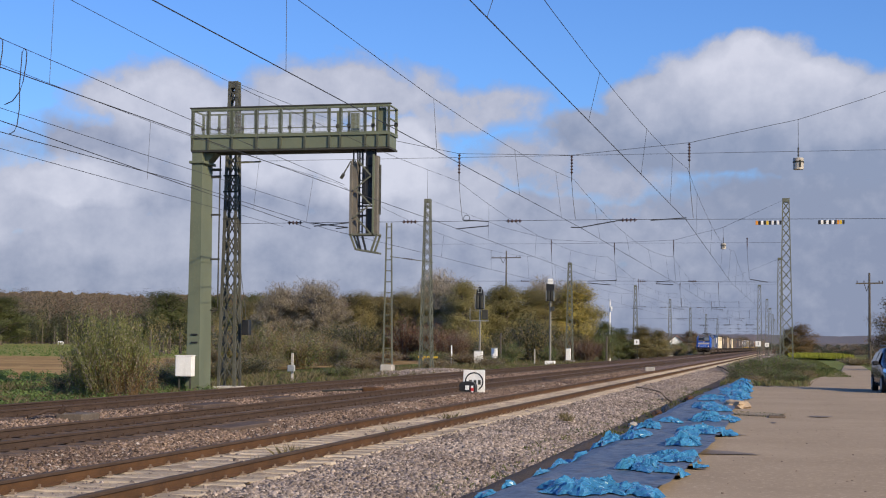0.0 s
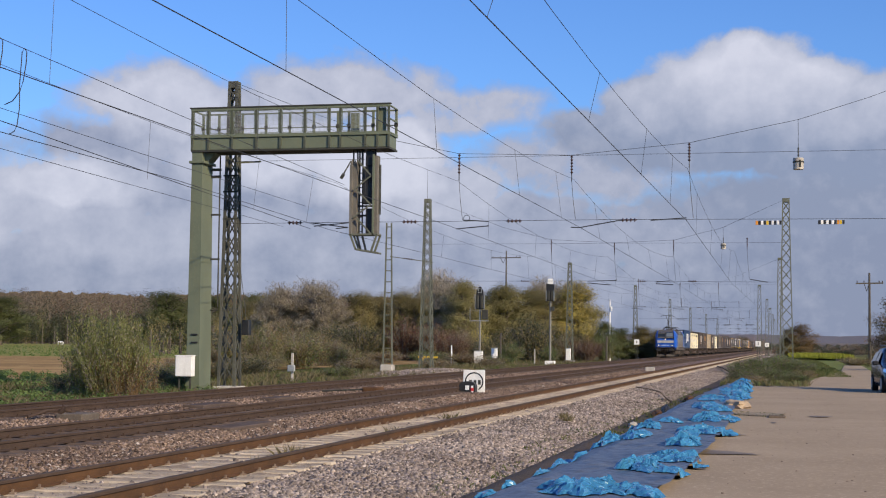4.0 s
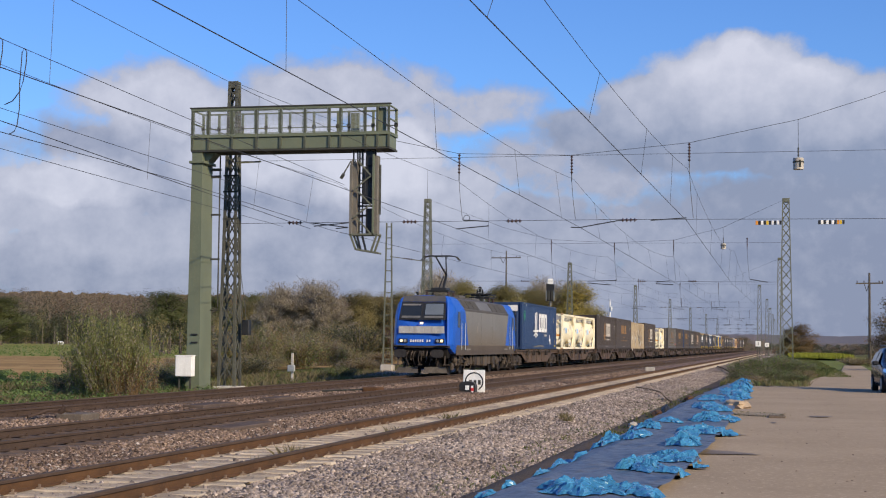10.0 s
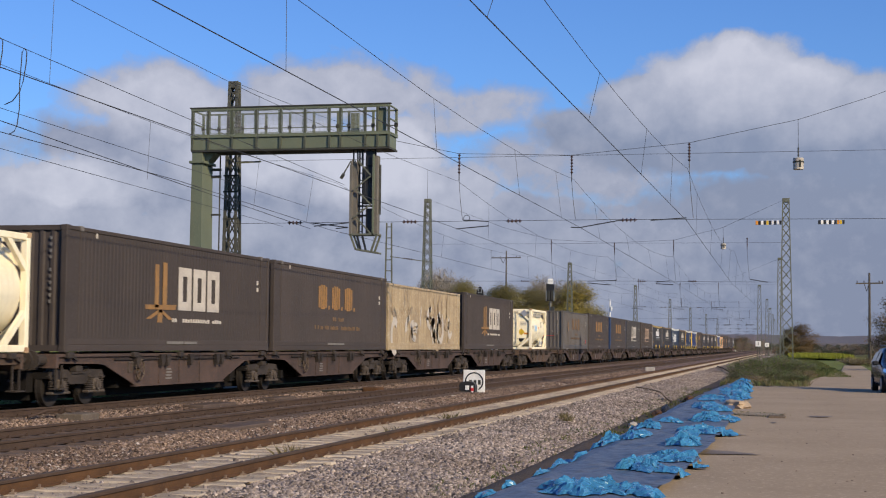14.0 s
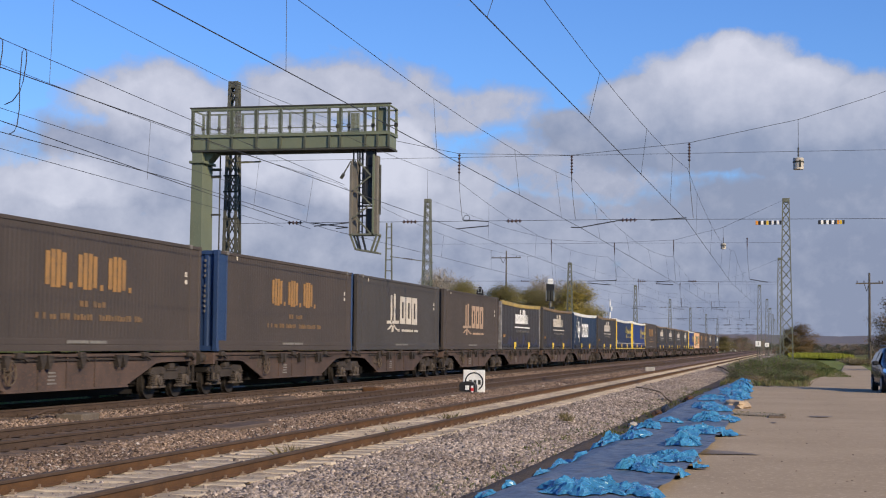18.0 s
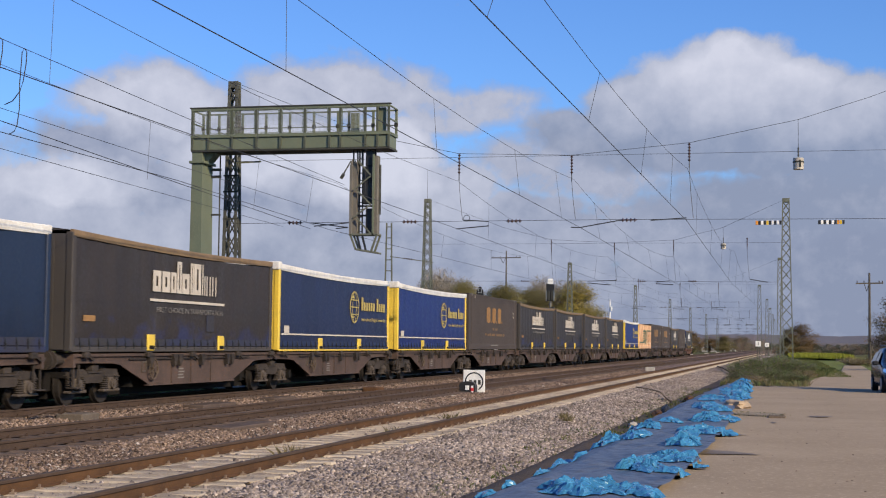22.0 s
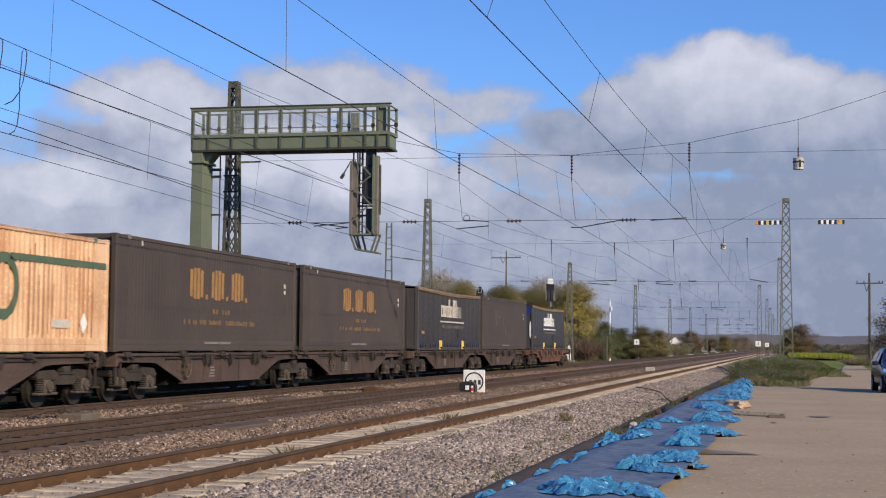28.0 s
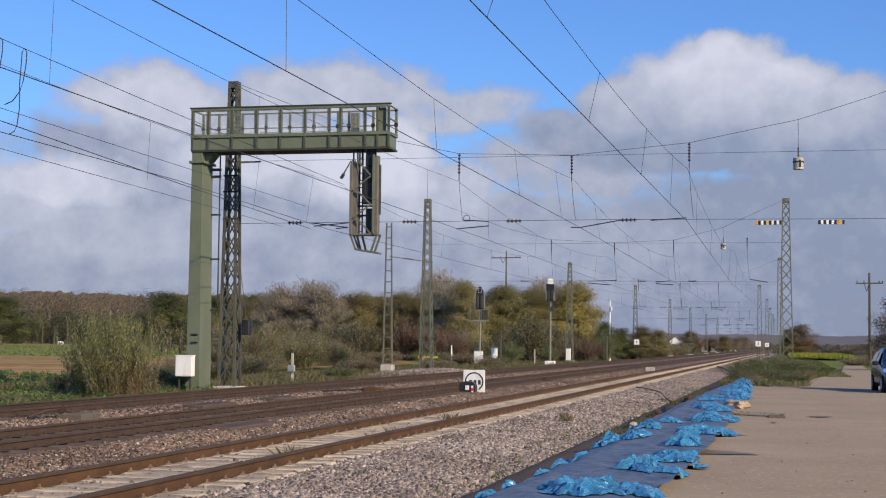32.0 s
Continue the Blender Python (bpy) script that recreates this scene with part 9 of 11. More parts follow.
utility_pole("dark wooden pole with cross-arm beside the fields", 7.85, 160, 9.2, 2.7)
utility_pole("tall dark pole with cross-arm behind the trees", -42.7, 230, 16.0, 4.6)
a = thing("radio_mast", "slim white mast rising behind the bushes", "mast")
mb = MB()
mb.tube([(-23.2, 200, -0.5), (-23.2, 200, 7.6)], [0.14, 0.07], 8)
part("tube", mb, M_WHITE, a)
mb = MB()
mb.bbox(-23.1, -22.9, 199.8, 200, 6.1, 6.7, 0.02)
part("antenna", mb, M_WHITE, a)


def house(label, x, y, w, d, h, r, wall_m, roof_m):
    b = thing("house", label, "house", "far houses")
    mb = MB()
    mb.prism([(x - w / 2, -0.5), (x + w / 2, -0.5), (x + w / 2, h), (x, h + r), (x - w / 2, h)], "y", y, y + d)
    part("wall", mb, wall_m, b)
    mb = MB()
    for s in (-1, 1):
        mb.loft([[(x, yy, h + r + 0.05), (x, yy, h + r + 0.25), (x + s * (w / 2 + 0.4), yy, h - 0.1), (x + s * (w / 2 + 0.4), yy, h - 0.3)] for yy in (y - 0.3, y + d + 0.3)])
    part("roof", mb, roof_m, b)
    for k in (-0.25, 0.25):
        mb = MB()
        mb.box(x + k * w - 0.4, x + k * w + 0.4, y - 0.05, y + 0.02, h * 0.35, h * 0.7)
        part("window", mb, M_GLASS, b)


M_ROOF = surface("red_brown_roof", (0.20, 0.10, 0.07), (0.15, 0.08, 0.06), rough=0.9, scale=0.6, fine=6)
house("small white gabled house far along the line", -37.9, 520, 4.0, 8, 3.4, 1.6, M_WHITE, M_ROOF)
house("low pale house far beyond the tracks", -33.0, 640, 6.0, 8, 2.6, 1.2, M_CONCRETE, M_ROOF)
house("low white house far along the line", -27.5, 760, 9.0, 8, 2.6, 1.6, M_WHITE, M_ROOF)
hb = MB()
hb.disc((-244.6, 480, 0.62), "x", 0.55, 1.9, 16)
thing("wrapped_bale", "white wrapped hay bale at the edge of the woods", "hay bale", mb=hb, material=M_WHITE)

# ================= plants =================


def leaf_quads(rng, centres, size, flat=0.6, long=1.0, facing=None, rise=0.0):
    """One small four-cornered leaf at each centre, turned at random or towards the outside of its clump."""
    n = len(centres)
    a = rng.normal(0, 1, (n, 3)) + (0, 0, rise)
    if facing is not None:
        f = facing / (np.linalg.norm(facing, axis=1, keepdims=True) + 1e-6) + (0, 0, 0.25) + rng.normal(0, 0.27, (n, 3))
        f /= np.linalg.norm(f, axis=1, keepdims=True)
        a -= f * (a * f).sum(1, keepdims=True)
    a /= np.linalg.norm(a, axis=1, keepdims=True)
    b = rng.normal(0, 1, (n, 3)) if facing is None else np.cross(f, a)
    b -= a * (a * b).sum(1, keepdims=True)
    b /= np.linalg.norm(b, axis=1, keepdims=True)
    s = size * rng.uniform(0.6, 1.4, (n, 1))
    u, w = a * s * long, b * s * flat
    c = np.asarray(centres)
    return np.stack([c - u, c + w, c + u, c - w], 1)


def limb(mb, p, q, r0, r1, rng, bend=0.12):
    p, q = Vector(p), Vector(q)
    d = (q - p).length
    m = p.lerp(q, 0.5) + Vector(rng.normal(0, 1, 3)) * d * bend
    mb.tube([p, m, q], [r0, (r0 + r1) / 2, r1], 6)


def tree(name, label, kind, seed, leaf_mat, n_leaf, leaf, lobes, width, trunk=0.25, bare=False, category="tree"):
    """A ten-metre tree: tapered trunk with limbs and a crown of small leaves in uneven clumps with gaps."""
    rng = np.random.default_rng(seed)
    root = thing(name, label, category, "line-side trees")
    mb = MB()
    top = 9.0 if bare else 7.5
    mb.tube([(0, 0, -0.4), (0.05, 0.03, 1.5), (rng.normal(0, 0.15), rng.normal(0, 0.15), 4.0), (rng.normal(0, 0.25), rng.normal(0, 0.25), top)], [trunk, trunk * 0.8, trunk * 0.5, 0.05], 8)
    cents, rad = [], []
    for i in range(lobes):
        t = (i + 0.5) / lobes
        z = 1.0 + 8.0 * t
        env = width / 2 * math.sin(math.pi * min(1, (0.24 + 0.76 * t)) ** 0.9) ** 0.6
        ang = i * 2.4 + rng.uniform(-0.5, 0.5)
        d = env * rng.uniform(0.25, 0.85)
        c = (d * math.cos(ang), d * math.sin(ang), z + rng.uniform(-0.5, 0.5))
        cents.append(c)
        rad.append(rng.uniform(0.75, 1.3) * width / 4.9)
        limb(mb, (0, 0, max(1.0, z - 1.8)), c, trunk * 0.35, 0.02, rng)
        if bare:
            for k in range(5):
                e = np.array(c) + rng.normal(0, 0.55, 3) + (0, 0, 0.7)
                limb(mb, c, e, 0.03, 0.008, rng, 0.1)
    part("trunk", mb, M_BARK, root, "grey-brown trunk with limbs")
    per = n_leaf // lobes
    pts, out = [], []
    for c, r in zip(cents, rad):
        v = rng.normal(0, 1, (per, 3))
        v /= np.linalg.norm(v, axis=1, keepdims=True)
        v *= (rng.random((per, 1)) ** 0.45) * r * (1, 1, 0.8)
        v *= 1 + 0.08 * rng.normal(0, 1, (per, 1)).clip(-1.5, 1.5)
        pts.append(np.array(c) + v)
        out.append(v / r + np.array((c[0], c[1], (c[2] - 4.5) * 0.7)) * 1.6 / width)
    pts, out = np.concatenate(pts), np.concatenate(out)
    out, pts = out[pts[:, 2] > 0.5], pts[pts[:, 2] > 0.5]
    many = isinstance(leaf_mat, list)
    me = quads("crown", leaf_quads(rng, pts, leaf, 0.14 if bare else 0.7, 2.4 if bare else 1.0, None if bare else out, 1.6 if bare else 0.0), leaf_mat, np.where(pts[:, 1] + rng.normal(0, 1.2, len(pts)) > 1.0, 2, rng.integers(0, 2, len(pts))) if many else None)
    part("crown", me, None, root)
    return root


def shrub(name, label, seed, leaf_mats, n_leaf, leaf, stems, spread, category="shrub"):
    """A one-metre unit shrub: many stems fanning from the base with leaves along them."""
    rng = np.random.default_rng(seed)
    root = thing(name, label, category, "line-side shrubs")
    mb = MB()
    pts, idx = [], []
    per = max(1, n_leaf // stems)
    for i in range(stems):
        ang = rng.uniform(0, 6.28)
        out = spread * rng.random() ** 0.6
        h = rng.uniform(0.55, 1.05) * (1 - 0.35 * out / spread)
        b = np.array((0.18 * spread * math.cos(ang) * rng.random(), 0.18 * spread * math.sin(ang) * rng.random(), -0.05))
        e = np.array((out * math.cos(ang), out * math.sin(ang), h))
        m = (b + e) / 2 + np.array((0, 0, 0.10)) + rng.normal(0, 0.03, 3)
        mb.tube([b, m, e], [0.014, 0.009, 0.003], 4)
        t = rng.random((per, 1)) ** 0.7
        q = (1 - t) ** 2 * b + 2 * t * (1 - t) * m + t * t * e
        pts.append(q + rng.normal(0, 0.075, (per, 3)))
        idx.append(np.full(per, rng.integers(0, len(leaf_mats))))
    part("branching", mb, M_BARK, root)
    pts = np.concatenate(pts)
    me = quads("foliage", leaf_quads(rng, pts, leaf, 0.4, 1.3), leaf_mats, np.concatenate(idx))
    part("foliage", me, None, root)
    return root


TREES = {
    "oak": tree("oak_tree", "round olive-green tree turning brown in autumn", "oak", 11, L_OLIVE, 36000, 0.056, 36, 5.8),
    "olive": tree("alder_tree", "olive and brown tree thinning in autumn", "olive", 12, L_DULL, 32000, 0.056, 32, 5.6),
    "green": tree("green_tree", "dark green leafy tree near the woods", "green", 13, L_GREEN, 26000, 0.066, 30, 6.0),
    "yellow": tree("maple_tree", "tree with bright yellow autumn leaves", "yellow", 14, [L_YELLOW, L_YELLOW, L_OLIVE], 36000, 0.055, 34, 5.8),
    "brown": tree("brown_tree", "tree with russet brown autumn leaves", "brown", 15, L_RUST, 20000, 0.062, 26, 5.6),
    "twig": tree("bare_tree", "pale nearly leafless tree with fine twigs", "twig", 16, L_TWIG, 16000, 0.10, 30, 5.4, 0.2, True),
}
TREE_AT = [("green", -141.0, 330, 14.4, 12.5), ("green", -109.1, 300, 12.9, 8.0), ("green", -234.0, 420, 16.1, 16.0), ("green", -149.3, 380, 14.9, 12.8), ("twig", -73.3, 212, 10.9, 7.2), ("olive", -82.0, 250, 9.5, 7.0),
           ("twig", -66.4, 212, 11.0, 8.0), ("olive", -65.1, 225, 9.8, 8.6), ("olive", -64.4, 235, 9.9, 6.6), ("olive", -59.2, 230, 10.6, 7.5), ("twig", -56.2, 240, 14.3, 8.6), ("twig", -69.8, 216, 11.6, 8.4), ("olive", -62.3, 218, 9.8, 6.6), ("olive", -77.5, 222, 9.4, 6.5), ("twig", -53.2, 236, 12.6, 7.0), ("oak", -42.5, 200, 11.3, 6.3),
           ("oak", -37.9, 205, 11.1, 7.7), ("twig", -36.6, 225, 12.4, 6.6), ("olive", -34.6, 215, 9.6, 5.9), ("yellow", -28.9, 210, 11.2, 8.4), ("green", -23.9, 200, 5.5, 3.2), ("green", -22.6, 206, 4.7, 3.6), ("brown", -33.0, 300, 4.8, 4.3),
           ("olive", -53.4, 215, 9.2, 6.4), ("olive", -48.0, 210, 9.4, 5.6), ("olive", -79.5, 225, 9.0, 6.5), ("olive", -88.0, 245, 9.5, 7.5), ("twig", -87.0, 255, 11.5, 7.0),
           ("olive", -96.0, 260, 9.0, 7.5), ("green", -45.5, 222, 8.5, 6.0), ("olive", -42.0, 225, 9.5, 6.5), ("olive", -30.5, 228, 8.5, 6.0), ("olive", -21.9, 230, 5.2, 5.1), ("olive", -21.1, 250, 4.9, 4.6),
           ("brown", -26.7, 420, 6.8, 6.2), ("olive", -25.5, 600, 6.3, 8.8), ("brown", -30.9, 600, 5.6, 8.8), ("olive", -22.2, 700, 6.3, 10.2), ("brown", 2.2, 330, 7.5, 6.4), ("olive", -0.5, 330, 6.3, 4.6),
           # the last two stand out of view, added to throw shade on the lane
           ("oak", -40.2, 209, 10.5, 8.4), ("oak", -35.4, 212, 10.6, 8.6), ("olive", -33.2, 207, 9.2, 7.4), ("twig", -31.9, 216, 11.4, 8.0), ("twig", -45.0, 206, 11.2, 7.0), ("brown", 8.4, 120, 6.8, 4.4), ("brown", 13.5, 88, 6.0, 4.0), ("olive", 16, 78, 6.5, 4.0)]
used = set()
tr = random.Random(21)
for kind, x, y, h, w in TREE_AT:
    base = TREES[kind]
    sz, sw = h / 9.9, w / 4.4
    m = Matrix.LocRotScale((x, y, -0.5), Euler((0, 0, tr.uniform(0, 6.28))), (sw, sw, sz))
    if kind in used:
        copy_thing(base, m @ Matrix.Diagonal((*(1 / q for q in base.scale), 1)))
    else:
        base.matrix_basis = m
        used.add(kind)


def willow(name, label, seed, n_shoot, n_leaf):
    """A bush of thin upright shoots fanning from a narrow foot, with small slim leaves; the dry lower ones orange."""
    g = np.random.default_rng(seed)
    root = thing(name, label, "bush", "line-side shrubs")
    mb = MB()
    pts, dirs, idx = [], [], []
    per = n_leaf // n_shoot
    for i in range(n_shoot):
        ang, tilt = g.uniform(0, 6.28), g.random() ** 0.7 * 0.95
        ln = g.uniform(0.42, 1.0) * (1.0 - 0.36 * tilt)
        b = np.array((g.normal(0, 0.16), g.normal(0, 0.16), 0.0))
        d = np.array((math.sin(tilt) * math.cos(ang), math.sin(tilt) * math.sin(ang), math.cos(tilt)))
        e = b + d * ln + np.array((0, 0, 0.10 * tilt))
        m = b + d * ln * 0.5 - np.array((0, 0, 0.05 * tilt))
        mb.tube([b, m, e], [0.0035, 0.002, 0.0008], 3)
        t = 0.08 + 0.92 * g.random((per, 1)) ** 1.05
        q = (1 - t) ** 2 * b + 2 * t * (1 - t) * m + t * t * e
        pts.append(q + g.normal(0, 0.020, (per, 3)))
        dirs.append(np.repeat(d[None], per, 0))
        low = np.clip(1.0 - q[:, 2] / 0.5, 0, 1) * np.clip(0.35 + 2.2 * q[:, 0], 0.1, 1)
        idx.append(np.where(g.random(per) < 1.3 * low, 1, np.where(g.random(per) < 0.12, 2, 0)))
    part("branching", mb, M_BARK, root)
    c, d = np.concatenate(pts), np.concatenate(dirs)
    n = len(c)
    a = d + g.normal(0, 0.55, (n, 3))
    a /= np.linalg.norm(a, axis=1, keepdims=True)
    w = np.cross(a, g.normal(0, 1, (n, 3)))
    w /= np.linalg.norm(w, axis=1, keepdims=True)
    s = 0.0155 * g.uniform(0.6, 1.4, (n, 1))
    u, w = a * s, w * s * 0.3
    part("foliage", quads("foliage", np.stack([c - u, c + w, c + u, c - w], 1), [L_WILLOW, L_RUST, L_TWIG], np.concatenate(idx)), None, root)
    return root


SHRUBS = {
    "rust": shrub("russet_shrub", "tangled russet and brown autumn shrub", 31, [L_RUST, L_TWIG, L_OLIVE], 8000, 0.021, 110, 0.8),
    "red": shrub("red_shrub", "dark red dogwood-like shrub beside the line", 32, [L_RED, L_RED, L_RUST], 8000, 0.021, 110, 0.75),
    "green": shrub("green_shrub", "leafy green shrub growing by the tracks", 33, [L_GREEN, L_WEED, L_OLIVE], 8000, 0.021, 110, 0.75),
    "dark": shrub("dark_shrub", "dense dark brown-green shrub under trees", 36, [L_FARDARK, L_DULL, L_FARDARK], 8000, 0.021, 110, 0.75),
    "thicket": shrub("bramble_thicket", "bramble thicket of green, red and brown leaves", 37, [L_OLIVE, L_GREEN, L_OLIVE, L_TWIG, L_DULL, L_WEED, L_RUST], 16000, 0.017, 150, 0.85),
    "yellow": shrub("yellow_shrub", "yellowing hazel shrub in front of trees", 34, [L_YELLOW, L_OLIVE], 7000, 0.021, 100, 0.7),
    "weedy": shrub("weed_clump", "tall green weeds with a few dry stalks at the road end", 38, [L_WEED, L_GREEN, L_DULL, L_GRASS, L_WEED], 12000, 0.017, 200, 0.75),
    "willow": willow("willow_bush", "olive willow bush with thin upright shoots and orange base", 35, 620, 66000),
}
SHRUB_AT = [("willow", -22.85, 48.6, 3.45, 3.4), ("thicket", -38.6, 108, 3.5, 4.3), ("thicket", -36.9, 112, 3.2, 5.0), ("thicket", -41.0, 116, 3.6, 5.0), ("thicket", -34.2, 114, 2.3, 3.6), ("rust", -39.1, 125, 3.1, 3.8),
            ("dark", -50.4, 175, 5.1, 7.0), ("red", -45.4, 178, 5.6, 6.0), ("red", -41.4, 176, 4.8, 5.5), ("rust", -39.4, 182, 4.4, 6.0), ("red", -37.6, 170, 3.7, 4.4), ("dark", -34.9, 172, 3.3, 4.6), ("yellow", -36.2, 178, 4.6, 3.0),
            ("green", -30.5, 168, 2.6, 3.4), ("dark", -31.0, 186, 6.3, 6.5), ("green", -26.8, 172, 2.1, 3.0), ("rust", -27.5, 190, 3.9, 4.2), ("red", -24.3, 186, 3.2, 4.2), ("green", -22.7, 190, 3.9, 3.4), ("green", -24.5, 230, 2.7, 3.4),
            ("dark", -27.9, 72, 1.3, 2.4), ("dark", -30.9, 84, 1.4, 3.3), ("thicket", -33.7, 95, 1.6, 3.6), ("green", -23.7, 57, 1.0, 1.5), ("dark", -26.1, 52, 0.9, 1.7), ("rust", -42.2, 140, 1.3, 5.5), ("rust", -40.4, 150, 1.5, 5.6),
            ("green", -38.0, 160, 1.5, 5.0), ("rust", -31.9, 150, 1.4, 5.0), ("rust", -46.5, 150, 2.6, 6.0), ("dark", -55.5, 180, 5.0, 7.0), ("rust", -61.0, 185, 4.6, 7.5), ("dark", -68.0, 195, 5.0, 8.0), ("rust", -75.0, 200, 4.5, 8.0),
            ("rust", -54.0, 150, 2.8, 6.0), ("thicket", -47.0, 122, 2.4, 5.0), ("dark", -47.5, 196, 5.2, 7.0), ("dark", -41.5, 196, 5.0, 6.0), ("dark", -36.0, 196, 5.0, 6.0), ("dark", -29.0, 204, 4.8, 5.5), ("dark", -82.0, 215, 5.0, 9.0),
            ("green", -27.6, 66, 1.1, 2.4), ("rust", -29.5, 70, 1.4, 2.6), ("dark", -26.4, 60.5, 1.1, 2.4), ("green", -25.2, 61, 0.8, 2.0), ("dark", -24.0, 53.6, 0.75, 1.6), ("dark", -24.9, 55.5, 1.0, 1.8), ("rust", -33.0, 90, 1.2, 4.0),
            ("green", -25.0, 83, 0.8, 2.4), ("rust", -28.0, 120, 1.0, 3.5), ("rust", -26.5, 135, 1.0, 3.0), ("green", -27.5, 145, 1.1, 3.0), ("rust", -30.0, 105, 1.1, 4.9),
            *[(("dark", "rust", "green", "thicket", "rust")[k % 5], -23.4 - 0.020 * (y - 235) + 0.9 * math.sin(k * 2.3), y, 2.9 + 0.5 * math.sin(k * 1.7), 3.6) for k, y in enumerate(range(232, 440, 11))],
            ("weedy", -1.2, 73, 0.95, 2.8), ("weedy", -1.9, 79, 1.35, 2.8), ("weedy", -0.5, 82, 1.45, 3.0), ("rust", 0.5, 80, 0.7, 2.0), ("weedy", -2.2, 92, 1.2, 2.8), ("weedy", -1.0, 98, 1.3, 3.4), ("rust", 6.2, 158, 1.0, 4.0), ("weedy", 0.2, 92, 1.2, 3.0),
            ("weedy", 0.4, 104, 1.1, 3.0), ("rust", -1.6, 70.0, 0.6, 1.6), ("weedy", 0.0, 71.5, 0.7, 2.0), ("weedy", -2.2, 74.5, 0.8, 1.8), ("green", 9.0, 170, 1.1, 5.0)]
used = set()
for kind, x, y, h, w in SHRUB_AT:
    base = SHRUBS[kind]
    nat = {"rust": 1.6, "red": 1.45, "green": 1.45, "yellow": 1.35, "willow": 1.25, "dark": 1.4, "thicket": 1.65, "weedy": 1.5}[kind]
    m = Matrix.LocRotScale((x, y, -0.5 if x < -18 else -0.25), Euler((0, 0, tr.uniform(0, 6.28) * (kind != "willow"))), (w / nat, w / nat, h))
    if kind in used:
        copy_thing(base, m @ Matrix.Diagonal((*(1 / q for q in base.scale), 1)))
    else:
        base.matrix_basis = m
        used.add(kind)

# far woods: clumps too many to count
rng = np.random.default_rng(77)


def woods(name, label, az0, az1, d0, d1, n, h0, h1, mats, zbase, leaf, k=260, wide=1.0):
    """A belt of trees as upright crowns of small leaves over thin trunks."""
    pts, idx, out = [], [], []
    tb = MB()
    for i in range(n):
        a, d = radians(rng.uniform(az0, az1)), rng.uniform(d0, d1)
        x, y = d * math.sin(a), d * math.cos(a)
        h = rng.uniform(h0, h1) * (1 + 0.10 * noise.noise((math.degrees(a) * 0.9, 1, 0)) + 0.07 * noise.noise((math.degrees(a) * 4.0, 5, 0)))
        w = h * rng.uniform(0.16, 0.28) * wide
        v = rng.normal(0, 1, (k, 3))
        v /= np.linalg.norm(v, axis=1, keepdims=True)
        v[:, 2] = rng.uniform(-1, 1, k)
        v[:, :2] *= (rng.random((k, 1)) ** 0.5) * (1.15 - 0.75 * np.maximum(0, v[:, 2:]) ** 3)
        pts.append(np.array((x, y, zbase + h * 0.55)) + v * (w, w, h * 0.45))
        out.append(v)
        km = int(rng.integers(0, len(mats)))
        idx.append(np.full(k, km))
        tb.beam((x, y, zbase - 0.5), (x, y, zbase + h * 0.6), 0.25)
    p = np.concatenate(pts)
    ob = new(name, quads(name, leaf_quads(rng, p, leaf, 0.5, 1.5, np.concatenate(out), 0.8), mats, np.concatenate(idx)))
    tagged(ob, label, "woods", kind="stuff")
    ob2 = new(name + "_trunks", tb.mesh(name + "_trunks", M_BARK))
    tagged(ob2, "grey trunks of the far woods", "woods", kind="stuff")


ridge("wood_interior", "dense dark interior of the far woods", 672, -42, -12, 20.2, 22.4, M_WOODMASS, 5.0, 0.012, 1.1)
woods("far_woods", "long belt of bare and brown autumn woods", -40, -12, 612, 668, 600, 18.2, 22.5, [L_FAR, L_FARRUST, L_FARRUST, L_FAR, L_FARPALE, L_FARDARK], 0.0, 0.20, 560)
woods("woods_edge", "darker green edge of the woods", -40, -15, 575, 598, 420, 6, 15.0, [L_FARDARK, L_FARDARK, L_GREEN, L_DULL], 0.0, 0.21, 420)
woods("thicket_belt", "dense undergrowth behind the line-side trees", -24, -7.5, 238, 262, 110, 4.5, 7.5, [L_FARDARK, L_DULL, L_DULL, L_FAR], -0.5, 0.12, 320)
woods("line_end_trees", "grey-brown trees where the line meets the horizon", -5.8, -0.9, 640, 700, 170, 5.0, 8.0, [L_FAR, L_FAR, L_FARDARK, L_FARRUST], -0.5, 0.14, 220, 1.7)
woods("horizon_trees", "distant tree line along the horizon", -7, 8, 900, 1100, 260, 3.0, 5.0, [L_FAR, L_FARDARK], -0.5, 0.32, 200, 3.2)
woods("horizon_trees_right", "distant hedges beyond the fields", -0.5, 13, 420, 520, 420, 1.3, 2.6, [L_FAR, L_FARDARK, L_FARRUST], -0.5, 0.16, 200, 5.0)


